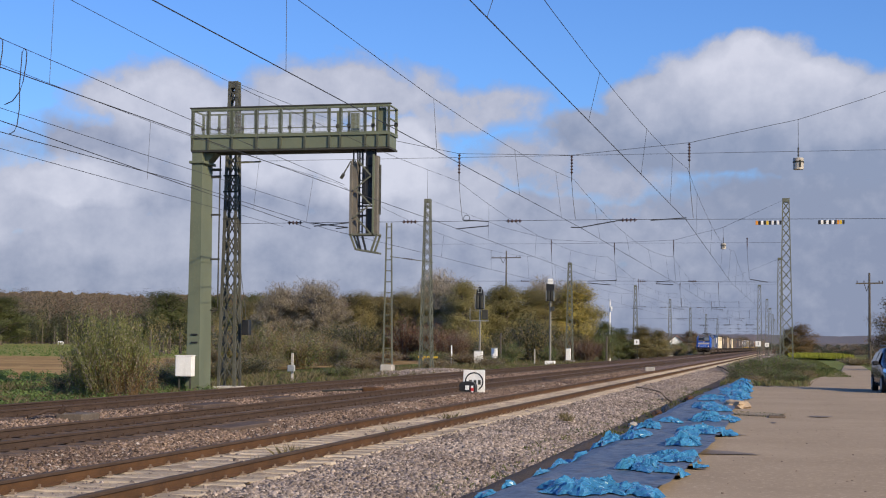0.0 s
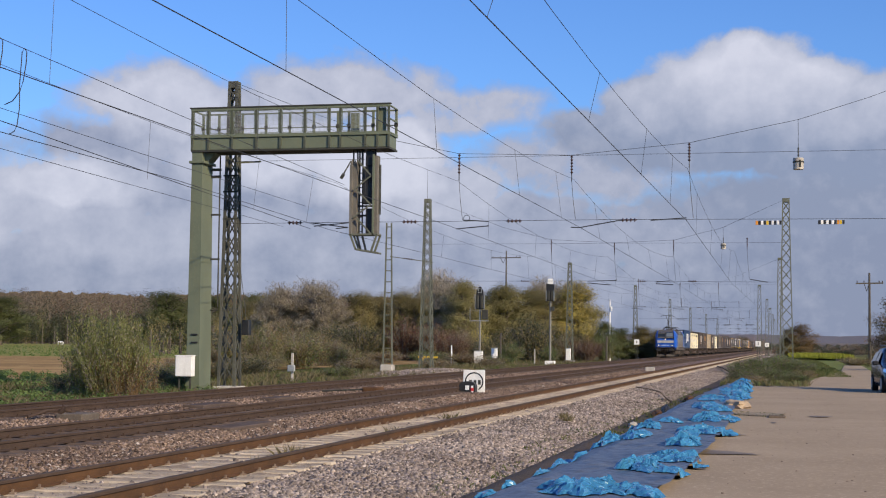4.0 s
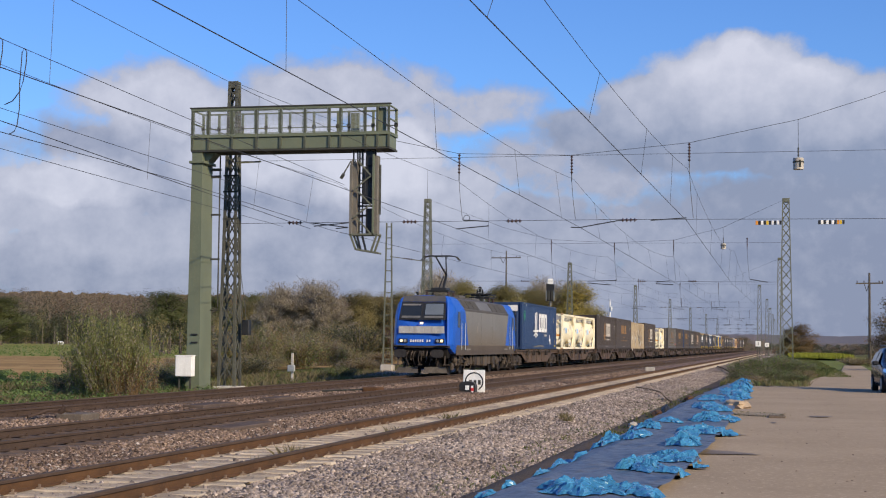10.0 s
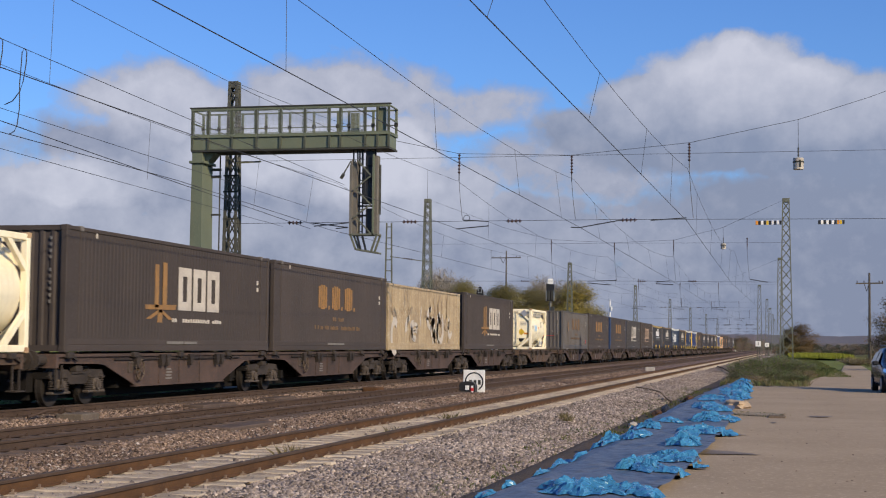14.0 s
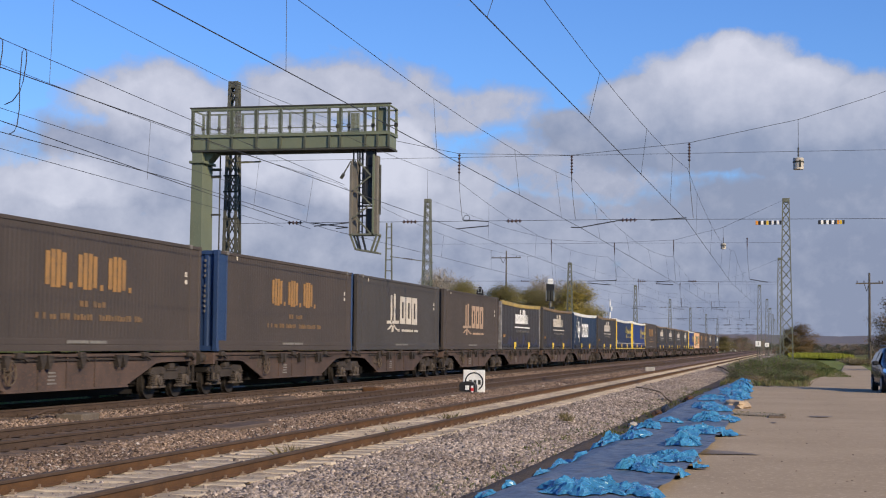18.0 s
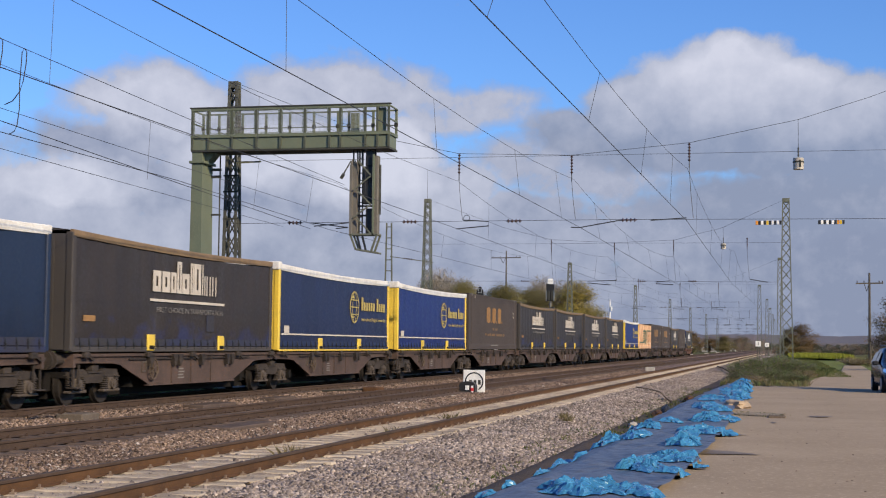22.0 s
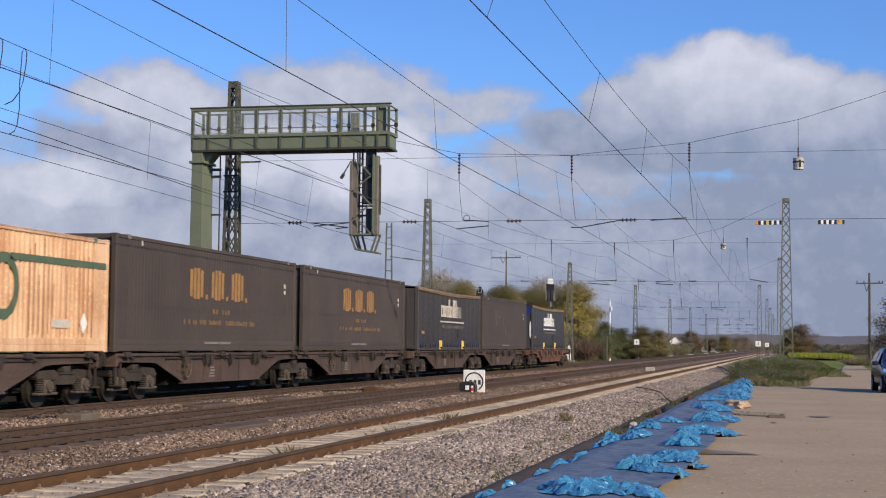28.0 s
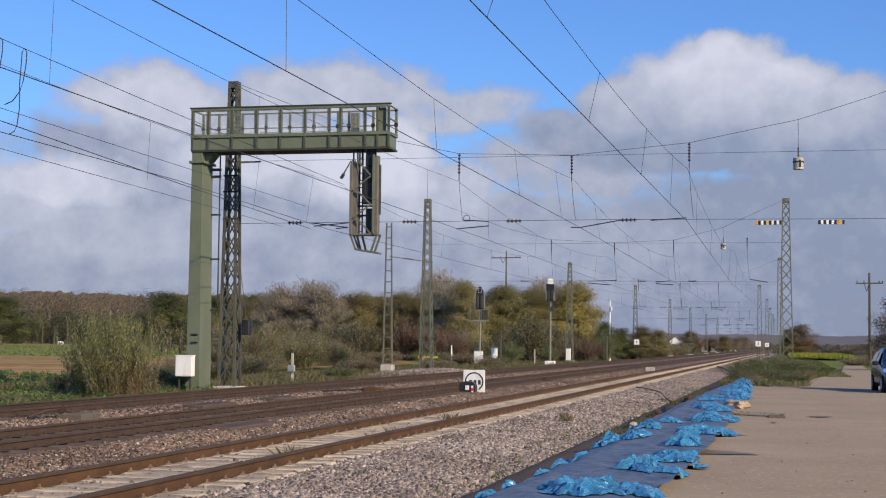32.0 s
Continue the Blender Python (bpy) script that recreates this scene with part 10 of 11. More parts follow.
def grass(name, label, n, x0, x1, y0, y1, h, w, mat, zf, seed, power=1.0):
    """Thin upright blades in tufts."""
    g = np.random.default_rng(seed)
    t = n // 7
    y = y0 * (y1 / y0) ** (g.random(t) ** power)
    x = g.uniform(x0, x1, t)
    x, y = np.repeat(x, 7) + g.normal(0, 0.06, t * 7), np.repeat(y, 7) + g.normal(0, 0.06, t * 7)
    z = np.array([zf(a, b) for a, b in zip(x, y)])
    hh = h * g.uniform(0.4, 1.3, t * 7)
    a = g.uniform(0, 6.28, t * 7)
    lean = g.normal(0, 0.35, (t * 7, 2)) * hh[:, None]
    b = np.stack([x, y, z - 0.02], -1)
    s = np.stack([np.cos(a), np.sin(a), np.zeros_like(a)], -1) * w * g.uniform(0.6, 1.4, (t * 7, 1))
    m = b + np.stack([lean[:, 0] * 0.4, lean[:, 1] * 0.4, hh * 0.6], -1)
    tp = b + np.stack([lean[:, 0], lean[:, 1], hh], -1)
    ob = new(name, quads(name, np.stack([b - s, b + s, m + s * 0.8, tp], 1), mat))
    return tagged(ob, label, "grass", kind="stuff")


grass("verge_grass", "rough grass along the outer side of the tracks", 42000, -33, -20.4, 34, 190, 0.24, 0.018, L_GRASS, ground_z, 41, 1.0)
grass("verge_dry_grass", "dry straw-coloured grass by the tracks", 24000, -30, -20.2, 34, 190, 0.32, 0.016, L_DRY, ground_z, 42, 1.0)
def weeds(name, label, n, x0, x1, y0, y1, h, mat, zf, seed, per=70):
    """Low clumps of broad-leaved weeds with gaps between them."""
    g = np.random.default_rng(seed)
    y = y0 * (y1 / y0) ** g.random(n)
    x = g.uniform(x0, x1, n)
    ok = np.array([noise.noise((a * 0.45, b * 0.3, seed)) > -0.15 for a, b in zip(x, y)])
    x, y = x[ok], y[ok]
    r = g.uniform(0.14, 0.34, len(x))
    c = np.stack([x, y, np.array([zf(a, b) for a, b in zip(x, y)])], -1)
    v = g.normal(0, 1, (len(x), per, 3))
    v /= np.linalg.norm(v, axis=2, keepdims=True)
    v[..., 2] = np.abs(v[..., 2])
    p = c[:, None] + v * r[:, None, None] * (g.random((len(x), per, 1)) ** 0.4) * (1, 1, h / 0.24)
    ob = new(name, quads(name, leaf_quads(g, p.reshape(-1, 3), 0.045, 0.65, 1.0, v.reshape(-1, 3)), mat))
    return tagged(ob, label, "weeds", kind="stuff")


weeds("field_weeds", "bright green leafy weeds at the field edge", 1600, -34, -21.0, 33, 56, 0.34, L_WEED, ground_z, 43)
weeds("field_edge_weeds", "green weeds between field and railway", 1500, -60, -30, 52, 82, 0.30, L_WEED, ground_z, 48)
grass("pasture_grass", "tufts of yellow-green pasture grass", 34000, -250, -60, 172, 420, 0.22, 0.07, L_WEED, lambda x, y: -0.46 + max(0, y - 250) * 0.0022, 51, 1.0)
grass("lane_verge_grass", "green grass where the hard-standing ends", 18000, -2.9, 0.6, 65, 120, 0.24, 0.016, L_GRASS, lambda x, y: -0.2, 44, 1.0)
grass("lane_verge_dry", "dry brown stalks among the verge grass", 6000, -2.9, 0.8, 64, 120, 0.30, 0.012, L_DRY, lambda x, y: -0.2, 45, 1.0)
grass("lane_side_grass", "green grass on the field side of the weeds", 16000, 0.4, 3.4, 88, 210, 0.16, 0.02, L_GRASS, lambda x, y: -0.2, 50, 1.0)
grass("meadow_grass", "meadow grass beside the lane", 20000, 7.2, 16, 68, 170, 0.16, 0.022, L_GRASS, lambda x, y: -0.2, 46, 1.0)
grass("ballast_weeds", "sparse green weeds on the ballast slope", 2600, -4.6, -3.4, 18, 70, 0.09, 0.010, L_GRASS, bed_z, 47, 1.0)
grass("rape_flowers", "yellow-green flowering stalks in the field", 14000, -0.2, 8.6, 212, 300, 0.5, 0.05, L_RAPE, lambda x, y: 0.1, 49, 1.0)
for x, y, h in ((-6.95, 19.8, 0.16), (-7.2, 21.5, 0.2), (-7.25, 27.6, 0.16), (-7.4, 33.2, 0.18), (-5.0, 34.6, 0.14), (-5.2, 36.2, 0.12)):
    grass("sleeper_weed", "small dry weed tuft growing in the track", 90, x - 0.1, x + 0.1, y - 0.12, y + 0.12, h, 0.008, L_DRY, lambda a, b: -0.2, int(y * 10), 1.0)

# ================= hard-standing: sheets, stains and the parked car =================


def right_edge(y):
    return lerp_table([(12, -1.40), (17, -1.36), (21, -1.25), (30, -1.2), (39, -1.4), (60, -1.55), (75, -1.85)], y)


def left_edge(y):
    return lerp_table([(12, -3.32), (16, -3.24), (19, -3.16), (23, -3.08), (31, -3.08), (45, -3.12), (60, -2.9), (75, -2.5)], y)


def tarp_z(u, y, x):
    base = -0.19 + 0.125 * min(1.0, u * 4.5)
    fold = 0.030 * (1 - abs(noise.noise((x * 1.1, y * 0.45, 2.0))) * 2) + 0.026 * (1 - abs(noise.noise((x * 2.4 + y * 0.6, y * 0.9, 7.0))) * 2) + 0.010 * noise.noise((x * 6, y * 3, 3.0))
    return base + fold + 0.01


def tarp_sheet():
    """A long tarpaulin of four lengths laid end to end, each lapping over the next."""
    root = thing("tarpaulin", "long slate-blue tarpaulin spread along the road edge", "tarpaulin")
    for q, (ya, yb) in enumerate(((11.0, 22.3), (22.0, 36.4), (36.0, 52.5), (52.0, 71.0))):
        mb = MB()
        rows = []
        y = ya
        while y < yb:
            r = []
            for i in range(61):
                u = i / 60
                wob = 0.10 * noise.noise((y * 0.7, 3.0 if u < 0.5 else 9.0, 0))
                x = left_edge(y) * (1 - u) + right_edge(y) * u + wob * abs(2 * u - 1)
                r.append((x, y + 0.05 * noise.noise((x * 3, q, 0)), tarp_z(u, y, x) + (0.006 if y > yb - 0.5 else 0.0)))
            rows.append(r)
            y += 0.16 if y < 40 else 0.4
        mb.loft(rows, 0, caps=False, close=False)
        part("sheet_length", mb, M_TARP, root, smooth=True)
    return root


tarp_sheet()


def crumple(x, y, lx, ly, h, seed, rot=0.0, label="crumpled bright blue plastic sheet on the tarpaulin"):
    """A bunched plastic sheet: a few broad swells crossed by sharp folds that fan across it, inside a ragged outline."""
    d = 0.030 if y < 22 else 0.042 if y < 34 else 0.07
    n = max(8, int(lx / d))
    k = max(8, int(ly / d / 1.6))
    rows = []
    c, s = math.cos(radians(rot)), math.sin(radians(rot))
    rnd = random.Random(seed)
    lean = rnd.uniform(-1.2, 1.2)
    for j in range(k + 1):
        r = []
        v = j / k * 2 - 1
        for i in range(n + 1):
            u = i / n * 2 - 1
            ang = math.atan2(v, u)
            edge = 0.95 + 0.42 * noise.noise((math.cos(ang) * 1.6 + seed, math.sin(ang) * 1.6, seed)) + 0.30 * noise.noise((math.cos(ang) * 4.0, math.sin(ang) * 4.0, seed + 5))
            rr = max(abs(u), abs(v))
            ln = math.hypot(u, v) or 1.0
            px, py = u / ln * rr * edge * lx / 2, v / ln * rr * edge * ly / 2
            wx_, wy_ = px + 0.10 * noise.noise((px * 3, py * 2, seed)), py + 0.16 * noise.noise((px * 2.5, py * 2, seed + 3))
            body = max(0.0, 0.62 + 1.1 * noise.noise((wx_ * 1.7 + seed * 2, wy_ * 1.1, 4.0)))
            fold = max(0.0, 1 - abs(noise.noise((wx_ * 3.2 + wy_ * lean + seed, wy_ * 1.1, seed * 1.3))) * 3.4)
            crease = max(0.0, 1 - abs(noise.noise((wx_ * 6.0 - wy_ * 2.2 + seed, wy_ * 2.8 + wx_ * 1.5, seed * 2.1))) * 3.6)
            fine = max(0.0, 1 - abs(noise.noise((wx_ * 13 + wy_ * 4 + seed, wy_ * 6, seed * 0.7))) * 3.0)
            fall = max(0.0, 1 - rr ** 4)
            z = 0.82 * h * fall * (0.30 * body + 0.46 * fold + 0.30 * crease + 0.08 * fine + 0.02 * rnd.random()) + 0.006
            px, py = px + rnd.uniform(-0.4, 0.4) * d, py + rnd.uniform(-0.5, 0.5) * d * 1.4
            wx, wy = x + px * c - py * s, y + px * s + py * c
            uu = (wx - left_edge(wy)) / (right_edge(wy) - left_edge(wy))
            ground = tarp_z(max(0, min(1, uu)), wy, wx) + 0.006 if uu < 1.0 else -0.085
            if uu < 0:
                ground = -0.24
            r.append((wx, wy, ground + max(0.004, z)))
        rows.append(r)
    mb = MB()
    mb.loft(rows, 0, caps=False, close=False)
    return thing("plastic_sheet", label, "plastic sheet", "bunched plastic sheets", mb=mb, material=M_TARPBLUE, smooth=False)


CRUMPLES = [(-2.10, 16.15, 0.95, 1.5, 0.20, 1.3, 0), (-1.56, 16.15, 0.55, 1.2, 0.14, 2.1, 12), (-1.86, 19.3, 0.62, 1.6, 0.25, 3.7, 6), (-1.45, 18.9, 0.50, 0.8, 0.09, 4.2, -6),
            (-1.62, 21.0, 0.75, 1.4, 0.16, 5.9, 0), (-1.26, 20.6, 0.40, 0.6, 0.08, 6.6, 0), (-1.66, 24.5, 0.66, 2.0, 0.20, 7.1, 0), (-1.62, 27.6, 0.72, 2.2, 0.19, 8.4, 0), (-1.20, 28.2, 0.50, 1.5, 0.13, 9.9, 0),
            (-1.68, 32.6, 0.9, 2.6, 0.19, 10.7, 0), (-1.30, 33.4, 0.5, 1.8, 0.12, 11.2, 0), (-2.98, 25.2, 0.5, 2.4, 0.21, 12.5, 0), (-2.58, 25.8, 0.5, 1.8, 0.16, 13.3, 0), (-2.72, 29.2, 0.62, 2.2, 0.17, 14.1, 0),
            (-3.10, 22.4, 0.36, 1.4, 0.14, 15.4, 0), (-3.15, 20.7, 0.26, 1.2, 0.12, 16.6, 0), (-3.20, 19.4, 0.30, 1.0, 0.11, 19.9, 0), (-3.22, 17.3, 0.20, 0.6, 0.10, 17.2, 0), (-3.16, 15.9, 0.24, 0.7, 0.10, 18.8, 0), (-2.4, 31.5, 0.5, 1.4, 0.10, 35.2, 0),
            (-2.1, 39.4, 0.75, 3.2, 0.17, 19.5, 0), (-1.7, 37.6, 0.6, 2.0, 0.14, 29.1, 0), (-1.65, 44.5, 0.8, 3.6, 0.19, 20.2, 0), (-2.3, 45.4, 0.9, 3.2, 0.15, 21.9, 0), (-1.80, 51.2, 0.9, 4.2, 0.2, 22.4, 0), (-1.70, 56.5, 0.8, 4.5, 0.2, 23.1, 0),
            (-1.90, 61.3, 0.95, 5.0, 0.22, 24.6, 0), (-1.95, 67.0, 0.8, 4.5, 0.2, 25.3, 0), (-2.2, 55.0, 0.6, 4.0, 0.12, 26.0, 0), (-1.5, 48.5, 0.7, 3.0, 0.17, 31.8, 0)]
for c in CRUMPLES:
    crumple(*c)


def rock(name, label, x, y, z, sx, sy, sz, mat, seed, category):
    bm = bmesh.new()
    bmesh.ops.create_icosphere(bm, subdivisions=3, radius=1.0)
    for v in bm.verts:
        d = 1 + 0.35 * noise.noise(v.co * 1.6 + Vector((seed, 0, 0))) + 0.14 * noise.noise(v.co * 4 + Vector((seed, 3, 0)))
        v.co = Vector((v.co.x * sx * d, v.co.y * sy * d, max(-0.3, v.co.z) * sz * d))
    me = bpy.data.meshes.new(name)
    bm.to_mesh(me)
    bm.free()
    me.materials.append(mat)
    ob = new(name, me)
    ob.location = (x, y, z)
    return tagged(ob, label, category)


M_SACK = surface("beige_sack", (0.42, 0.31, 0.20), (0.33, 0.24, 0.15), (0.52, 0.40, 0.28), rough=0.9, scale=3, fine=16, bump=0.5, dist=0.03)
rock("sack", "slumped beige sack lying on the blue sheets", -1.42, 41.2, -0.05, 0.36, 0.9, 0.17, M_SACK, 2.0, "sack")
rock("rubble_heap", "small heap of orange-brown rubble by the tarpaulin", -3.25, 50.5, -0.2, 0.14, 0.9, 0.10, M_RAILSIDE, 4.0, "rubble")
rock("rubble_heap", "small heap of red brick rubble by the tarpaulin", -3.35, 39.5, -0.24, 0.14, 0.6, 0.10, M_RAILSIDE, 6.0, "rubble")
rock("rubble_heap", "pale lump of concrete at the ballast foot", -3.42, 34.0, -0.26, 0.10, 0.3, 0.08, M_CONCRETE, 7.0, "rubble")
rock("concrete_block", "flat pale concrete lump in the verge grass", -2.15, 96.0, -0.2, 0.5, 1.5, 0.35, M_CONCRETE, 9.0, "concrete block")
rock("black_bag", "small black bag beside the tarpaulin", -3.25, 41.0, -0.22, 0.12, 0.4, 0.16, M_BLACK, 11.0, "bag")


def stain(name, label, pts_c, mat, seed, category, lift=0.004):
    """A flat uneven patch lying on the road."""
    cx, cy, rx, ry = pts_c
    mb = MB()
    n = 28
    ring = []
    for i in range(n):
        a = 2 * math.pi * i / n
        d = 1 + 0.35 * noise.noise((math.cos(a) * 1.5 + seed, math.sin(a) * 1.5, seed))
        x, y = cx + rx * d * math.cos(a), cy + ry * d * math.sin(a)
        ring.append((x, y, road_z(x, y) + lift + 0.012))
    mb.face(ring)
    return thing(name, label, category, kind="structure", mb=mb, material=mat)


def streak(name, label, x0, x1, y, wide, mat, seed):
    """A damp streak that seeps out from under the tarpaulin and tapers to a point."""
    up, low = [], []
    for i in range(15):
        u = i / 14
        x = x0 + (x1 - x0) * u
        w = wide * (1 - u) ** 0.8 * (1 + 0.3 * noise.noise((x * 3, seed, 0)))
        up.append((x, y + w * 0.9 + 0.05 * noise.noise((x * 2, seed, 4)), road_z(x, y) + 0.014))
        low.append((x, y - w * 0.1 + 0.05 * noise.noise((x * 2, seed, 8)) * (1 - u), road_z(x, y) + 0.014))
    mb = MB()
    mb.face(low + list(reversed(up[:-1])))
    return thing(name, label, "stain", kind="structure", mb=mb, material=mat)


streak("stain_1", "long dark damp streak tapering out over the asphalt", -1.35, -0.42, 23.1, 1.1, M_STAIN, 1.0)
streak("stain_2", "narrow dark damp streak on the asphalt", -1.15, -0.75, 28.2, 0.4, M_STAIN, 2.0)
stain("stain_3", "dark patch with weeds on the asphalt", (-0.72, 37.2, 0.62, 0.8), M_BROKEN, 3.0, "stain")
stain("stain_4", "small dark spot on the asphalt", (-0.35, 33.2, 0.06, 0.25), M_STAIN, 4.0, "stain")
stain("stain_5", "faint dark streak on the asphalt", (0.65, 36.5, 0.28, 0.3), M_STAIN, 5.0, "stain")
streak("stain_6", "short dark streak at the edge of the blue sheets", -1.25, -1.02, 20.2, 0.2, M_STAIN, 6.0)
grass("soil_weeds", "sparse low weeds along the dark soil strip", 1600, -3.75, -3.2, 30, 66, 0.10, 0.010, L_GRASS, lambda a, b: -0.31, 92, 1.0)
grass("road_weeds", "low weeds growing in a broken patch of asphalt", 260, -1.4, -0.1, 36.0, 38.3, 0.05, 0.01, L_GRASS, road_z, 91, 1.0)
k = MB()
k.bbox(-0.50, -0.12, 35.6, 36.3, -0.115, -0.066, 0.02)
thing("paving_slab", "worn brown slab lying in the broken asphalt patch", "slab", mb=k, material=M_DIRT)
hs = MB()
pts = [(-6.1, 62.0, -0.15), (-5.3, 59.5, -0.16), (-4.7, 57.0, -0.2), (-4.2, 53.0, -0.28), (-3.7, 49.5, -0.3)]
hs.tube(pts, 0.022, 6)
thing("hose", "brown hose running down the ballast slope", "hose", mb=hs, material=M_DIRT)
hs = MB()
hs.tube([(-6.0, 130.0, -0.12), (-4.9, 118.0, -0.15), (-3.9, 104.0, -0.2)], 0.06, 6)
thing("hose", "brown hose lying across the ballast slope", "hose", mb=hs, material=M_DIRT)

hs = MB()
hs.tube([(-11.12, 30.8, -0.19), (-11.03, 34.8, -0.19), (-11.12, 40.1, -0.19), (-11.30, 49.0, -0.19)], 0.03, 6)
thing("line_cable", "dark cable lying along the ballast between the tracks", "cable", mb=hs, material=M_RAILDARK)

M_CARPAINT = surface("dark_blue_car_paint", (0.007, 0.012, 0.032), (0.006, 0.010, 0.027), rough=0.22, scale=2, fine=30, bump=0, spec=0.6)
M_RUBBER = surface("tyre_rubber", (0.018, 0.018, 0.018), rough=0.85, scale=6, fine=40, bump=0.1)
M_LENS, _nd, _lk, _bs = nodes_of("headlamp_lens")
_bs.inputs["Base Color"].default_value = (0.75, 0.8, 0.85, 1)
_bs.inputs["Roughness"].default_value = 0.08
_bs.inputs["Metallic"].default_value = 0.6


def car(x, y, rot):
    """A dark blue family car facing the camera side, with a roof box."""
    r = thing("car", "dark blue family car with black roof box parked on the road", "car", at=pose(x, y, -0.09, 0, 0, rot))
    # sections along the length, from the front (negative y) to the rear: y, half width, bottom, beltline, top, half width at the top
    secs = [(-2.15, 0.62, 0.28, 0.62, 0.66, 0.5), (-2.05, 0.78, 0.22, 0.74, 0.80, 0.66), (-1.7, 0.87, 0.20, 0.86, 0.94, 0.74), (-1.0, 0.89, 0.20, 0.95, 1.05, 0.78), (-0.75, 0.89, 0.20, 0.97, 1.12, 0.76),
            (0.0, 0.90, 0.20, 1.0, 1.56, 0.64), (0.4, 0.90, 0.20, 1.0, 1.64, 0.60), (1.3, 0.90, 0.20, 1.0, 1.63, 0.60), (1.9, 0.88, 0.22, 1.0, 1.55, 0.60), (2.15, 0.82, 0.30, 0.98, 1.20, 0.70), (2.22, 0.7, 0.4, 0.8, 0.9, 0.6)]
    rings = []
    for yy, hw, zb, zm, zt, tw in secs:
        half = [(hw * 0.9, zb), (hw, zb + 0.15), (hw * 1.01, (zb + zm) / 2 + 0.05), (hw * 0.985, zm), (tw + (hw - tw) * 0.25, zm + (zt - zm) * 0.72), (tw, zt - 0.03), (tw * 0.7, zt)]
        rings.append([(px, yy, pz) for px, pz in half] + [(-px, yy, pz) for px, pz in reversed(half)])
    mb = MB()
    mb.loft(rings)
    part("body", mb, M_CARPAINT, r, "glossy dark blue body", smooth=True)
    mb = MB()
    mb.loft([[(-0.70, -0.77, 1.10), (0.70, -0.77, 1.10), (0.70, -0.74, 1.14), (-0.70, -0.74, 1.14)], [(-0.60, -0.06, 1.54), (0.60, -0.06, 1.54), (0.60, -0.02, 1.57), (-0.60, -0.02, 1.57)]])
    part("windscreen", mb, M_GLASS, r)
    for sx in (-1, 1):
        for y0, y1 in ((-0.35, 0.55), (0.65, 1.75)):
            mb = MB()
            za = 1.06
            mb.loft([[(sx * 0.895, y0, za), (sx * 0.895, y1, za), (sx * 0.70, y1 - 0.05, 1.46), (sx * 0.70, y0 + (0.35 if y0 < 0 else 0.03), 1.46)],
                     [(sx * 0.91, y0, za), (sx * 0.91, y1, za), (sx * 0.715, y1 - 0.05, 1.46), (sx * 0.715, y0 + (0.35 if y0 < 0 else 0.03), 1.46)]])
            part("side_window", mb, M_GLASS, r)
        mb = MB()
        mb.bbox(sx * 1.03 - 0.11, sx * 1.03 + 0.11, -0.62, -0.46, 0.98, 1.14, 0.04)
        mb.beam((sx * 0.86, -0.5, 1.02), (sx * 0.98, -0.54, 1.04), 0.05)
        part("mirror", mb, M_BLACK, r)
        mb = MB()
        mb.loft([[(sx * 0.50, -2.07, 0.66), (sx * 0.78, -1.98, 0.70), (sx * 0.86, -1.72, 0.76), (sx * 0.84, -1.70, 0.88), (sx * 0.74, -1.94, 0.84), (sx * 0.5, -2.04, 0.78)],
                 [(sx * 0.51, -2.12, 0.66), (sx * 0.80, -2.03, 0.70), (sx * 0.90, -1.74, 0.76), (sx * 0.88, -1.72, 0.88), (sx * 0.76, -1.99, 0.84), (sx * 0.51, -2.09, 0.78)]])
        part("headlight", mb, M_LENS, r, "clear headlight lens")
        for yy in (-1.35, 1.35):
            w = part("wheel", (lambda q: (q.disc((sx * 0.82, yy, 0.31), "x", 0.315, 0.21, 24), q)[1])(MB()), M_RUBBER, r)
            mb = MB()
            mb.disc((sx * 0.93, yy, 0.31), "x", 0.20, 0.02, 18)
            part("rim", mb, M_GALV, w)
        mb = MB()
        mb.tube([(sx * 0.58, 0.1, 1.66), (sx * 0.58, 0.2, 1.70), (sx * 0.58, 1.5, 1.70), (sx * 0.58, 1.6, 1.65)], 0.02, 6)
        part("roof_rail", mb, M_BLACK, r)
        mb = MB()
        mb.bbox(sx * 0.6 - 0.1, sx * 0.6 + 0.1, -2.12, -2.06, 0.34, 0.44, 0.02)
        part("fog_lamp", mb, M_LENS, r)
    mb = MB()
    mb.bbox(-0.4, 0.4, -2.18, -2.12, 0.5, 0.62, 0.02)
    part("grille", mb, M_BLACK, r)
    mb = MB()
    mb.bbox(-0.26, 0.26, -2.19, -2.16, 0.36, 0.47, 0.005)
    part("plate_bar", mb, M_WHITE, r)
    bx_ = thing("roof_box", "black plastic roof box on the parked car", "roof box", at=pose(x, y, -0.09, 0, 0, rot))
    mb = MB()
    mb.loft([[(a * w, yy, 1.72 + b * h) for a, b in ((-1, 0.05), (-0.9, 0), (0.9, 0), (1, 0.05), (1, 0.5), (0.85, 0.95), (-0.85, 0.95), (-1, 0.5))] for yy, w, h in ((-0.55, 0.25, 0.14), (-0.35, 0.36, 0.28), (0.2, 0.40, 0.38), (1.3, 0.40, 0.38), (1.5, 0.34, 0.3))])
    part("shell", mb, M_BLACK, bx_, "black plastic shell", smooth=True)
    mb = MB()
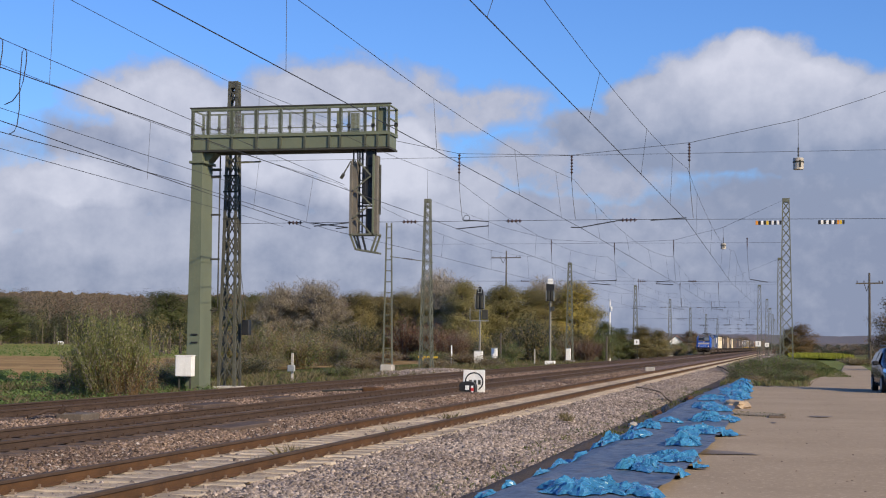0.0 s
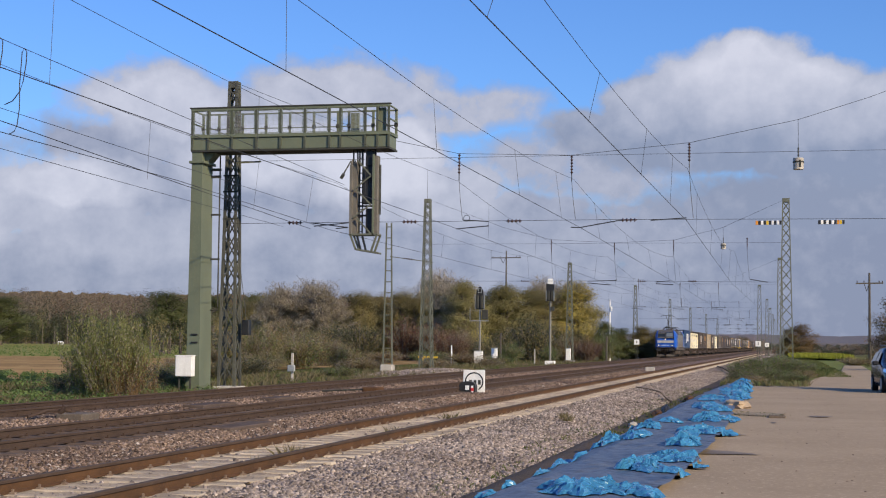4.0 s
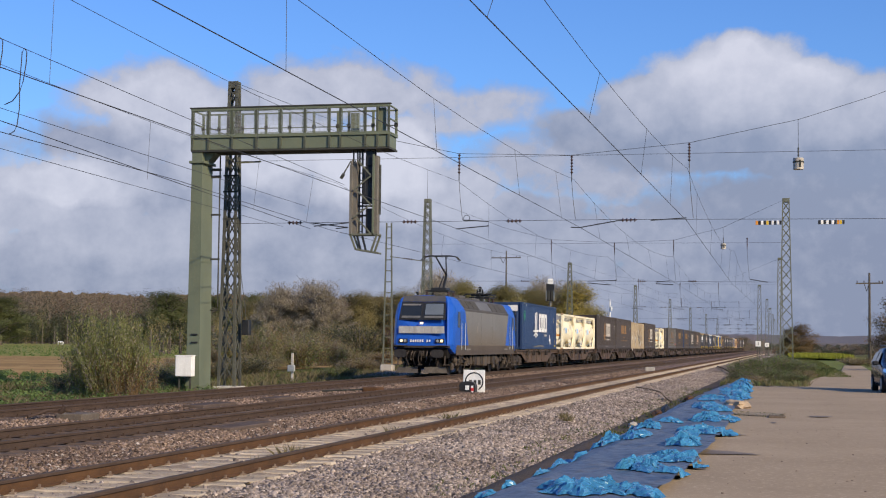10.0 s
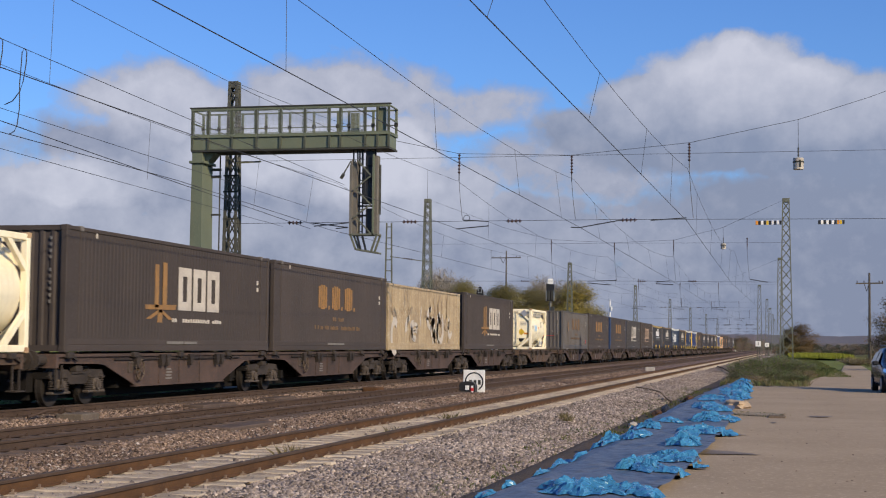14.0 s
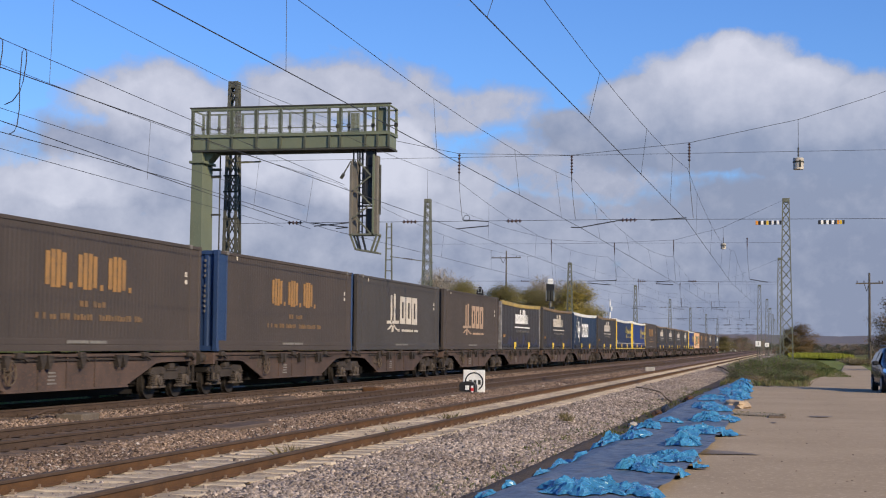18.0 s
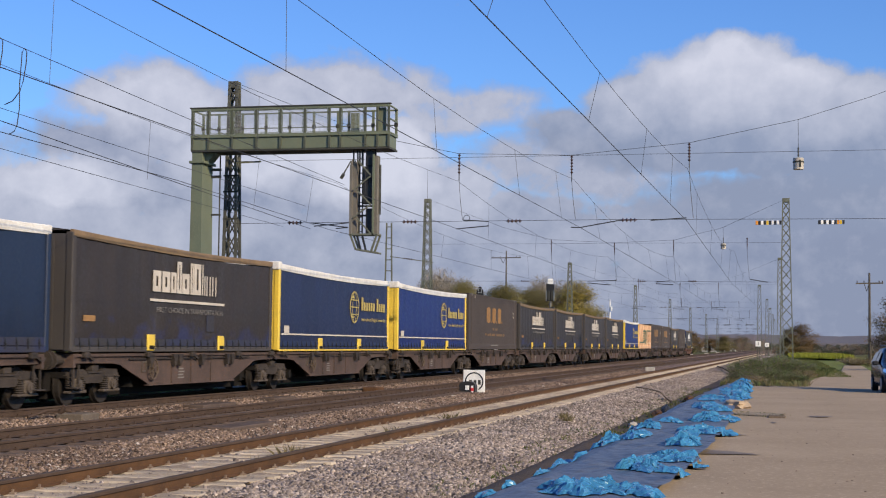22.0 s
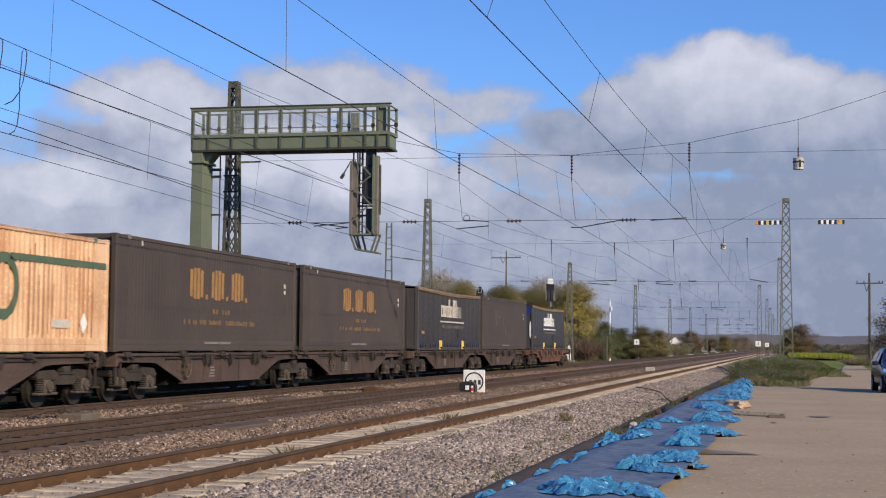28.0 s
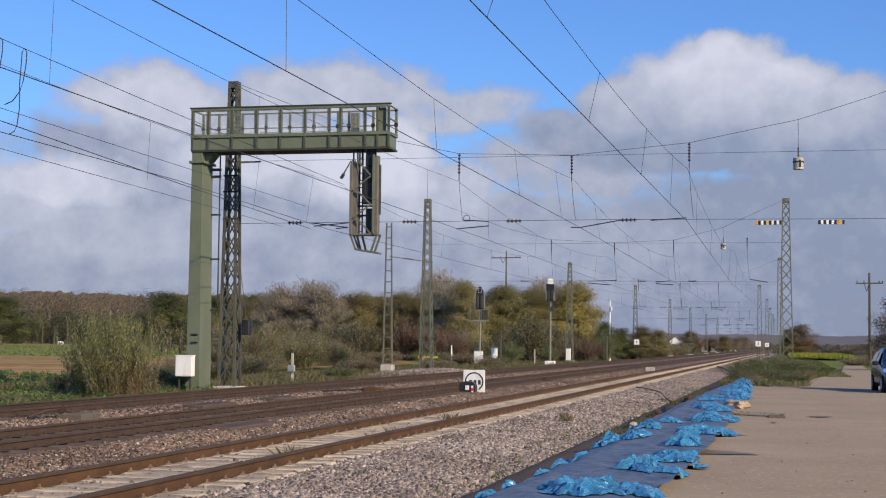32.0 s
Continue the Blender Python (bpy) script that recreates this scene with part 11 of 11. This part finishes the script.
    for yy in (0.1, 1.1):
        mb.beam((-0.6, yy, 1.71), (0.6, yy, 1.71), 0.04)
    part("cross_bar", mb, M_GALV, bx_)
    return r


def far_van(x, y, rot, long):
    """A white delivery van, far off by the crossing."""
    r = thing("van", "white delivery van standing by the far crossing", "van", "vans by the far crossing", at=pose(x, y, -0.3, 0, 0, rot))
    mb = MB()
    mb.loft([[(px, yy, pz) for px, pz in ((-0.95, 0.35), (0.95, 0.35), (0.98, 1.1), (0.9, zt), (-0.9, zt), (-0.98, 1.1))] for yy, zt in ((-long, 1.15), (-long + 0.8, 1.25), (-long + 1.5, 2.15), (long, 2.2))])
    part("body", mb, M_WHITE, r, "white body")
    mb = MB()
    mb.loft([[(-0.82, -long + 0.85, 1.34), (0.82, -long + 0.85, 1.34), (0.8, -long + 0.88, 1.36), (-0.8, -long + 0.88, 1.36)], [(-0.75, -long + 1.36, 2.02), (0.75, -long + 1.36, 2.02), (0.73, -long + 1.4, 2.04), (-0.73, -long + 1.4, 2.04)]])
    part("windscreen", mb, M_GLASS, r)
    for sx in (-1, 1):
        for yy in (-long + 0.9, long - 0.8):
            mb = MB()
            mb.disc((sx * 0.88, yy, 0.34), "x", 0.34, 0.2, 16)
            part("wheel", mb, M_RUBBER, r)


far_van(-26.0, 690, 80, 1.9)
far_van(-22.0, 720, 95, 2.0)
stones("road_grit", "scattered grit and leaf bits on the road", 260, -1.1, 5.0, 15, 66, 0.008, M_BROWNSTONE, road_z, 8)
car(4.05, 59.2, 4.0)


def motions():
    """The train runs along the far track at a steady speed; the clouds drift slowly."""
    for ob, s in moving:
        walk(ob, [(t, pose(RAIL_X, s - SPEED * t, 0)) for t in (0.0, 8.0, 16.0, 24.0, 32.0)])
    e = Matrix.Translation(EYE)
    walk(cloud_right, [(t, e @ pose(0, 0, 0, 0, 0, 1.05 * t / 32)) for t in (0.0, 16.0, 32.0)])
    walk(cloud_left, [(t, e @ pose(0, 0, 0, 0, 0, 0.4 * t / 32)) for t in (0.0, 16.0, 32.0)])


motions()
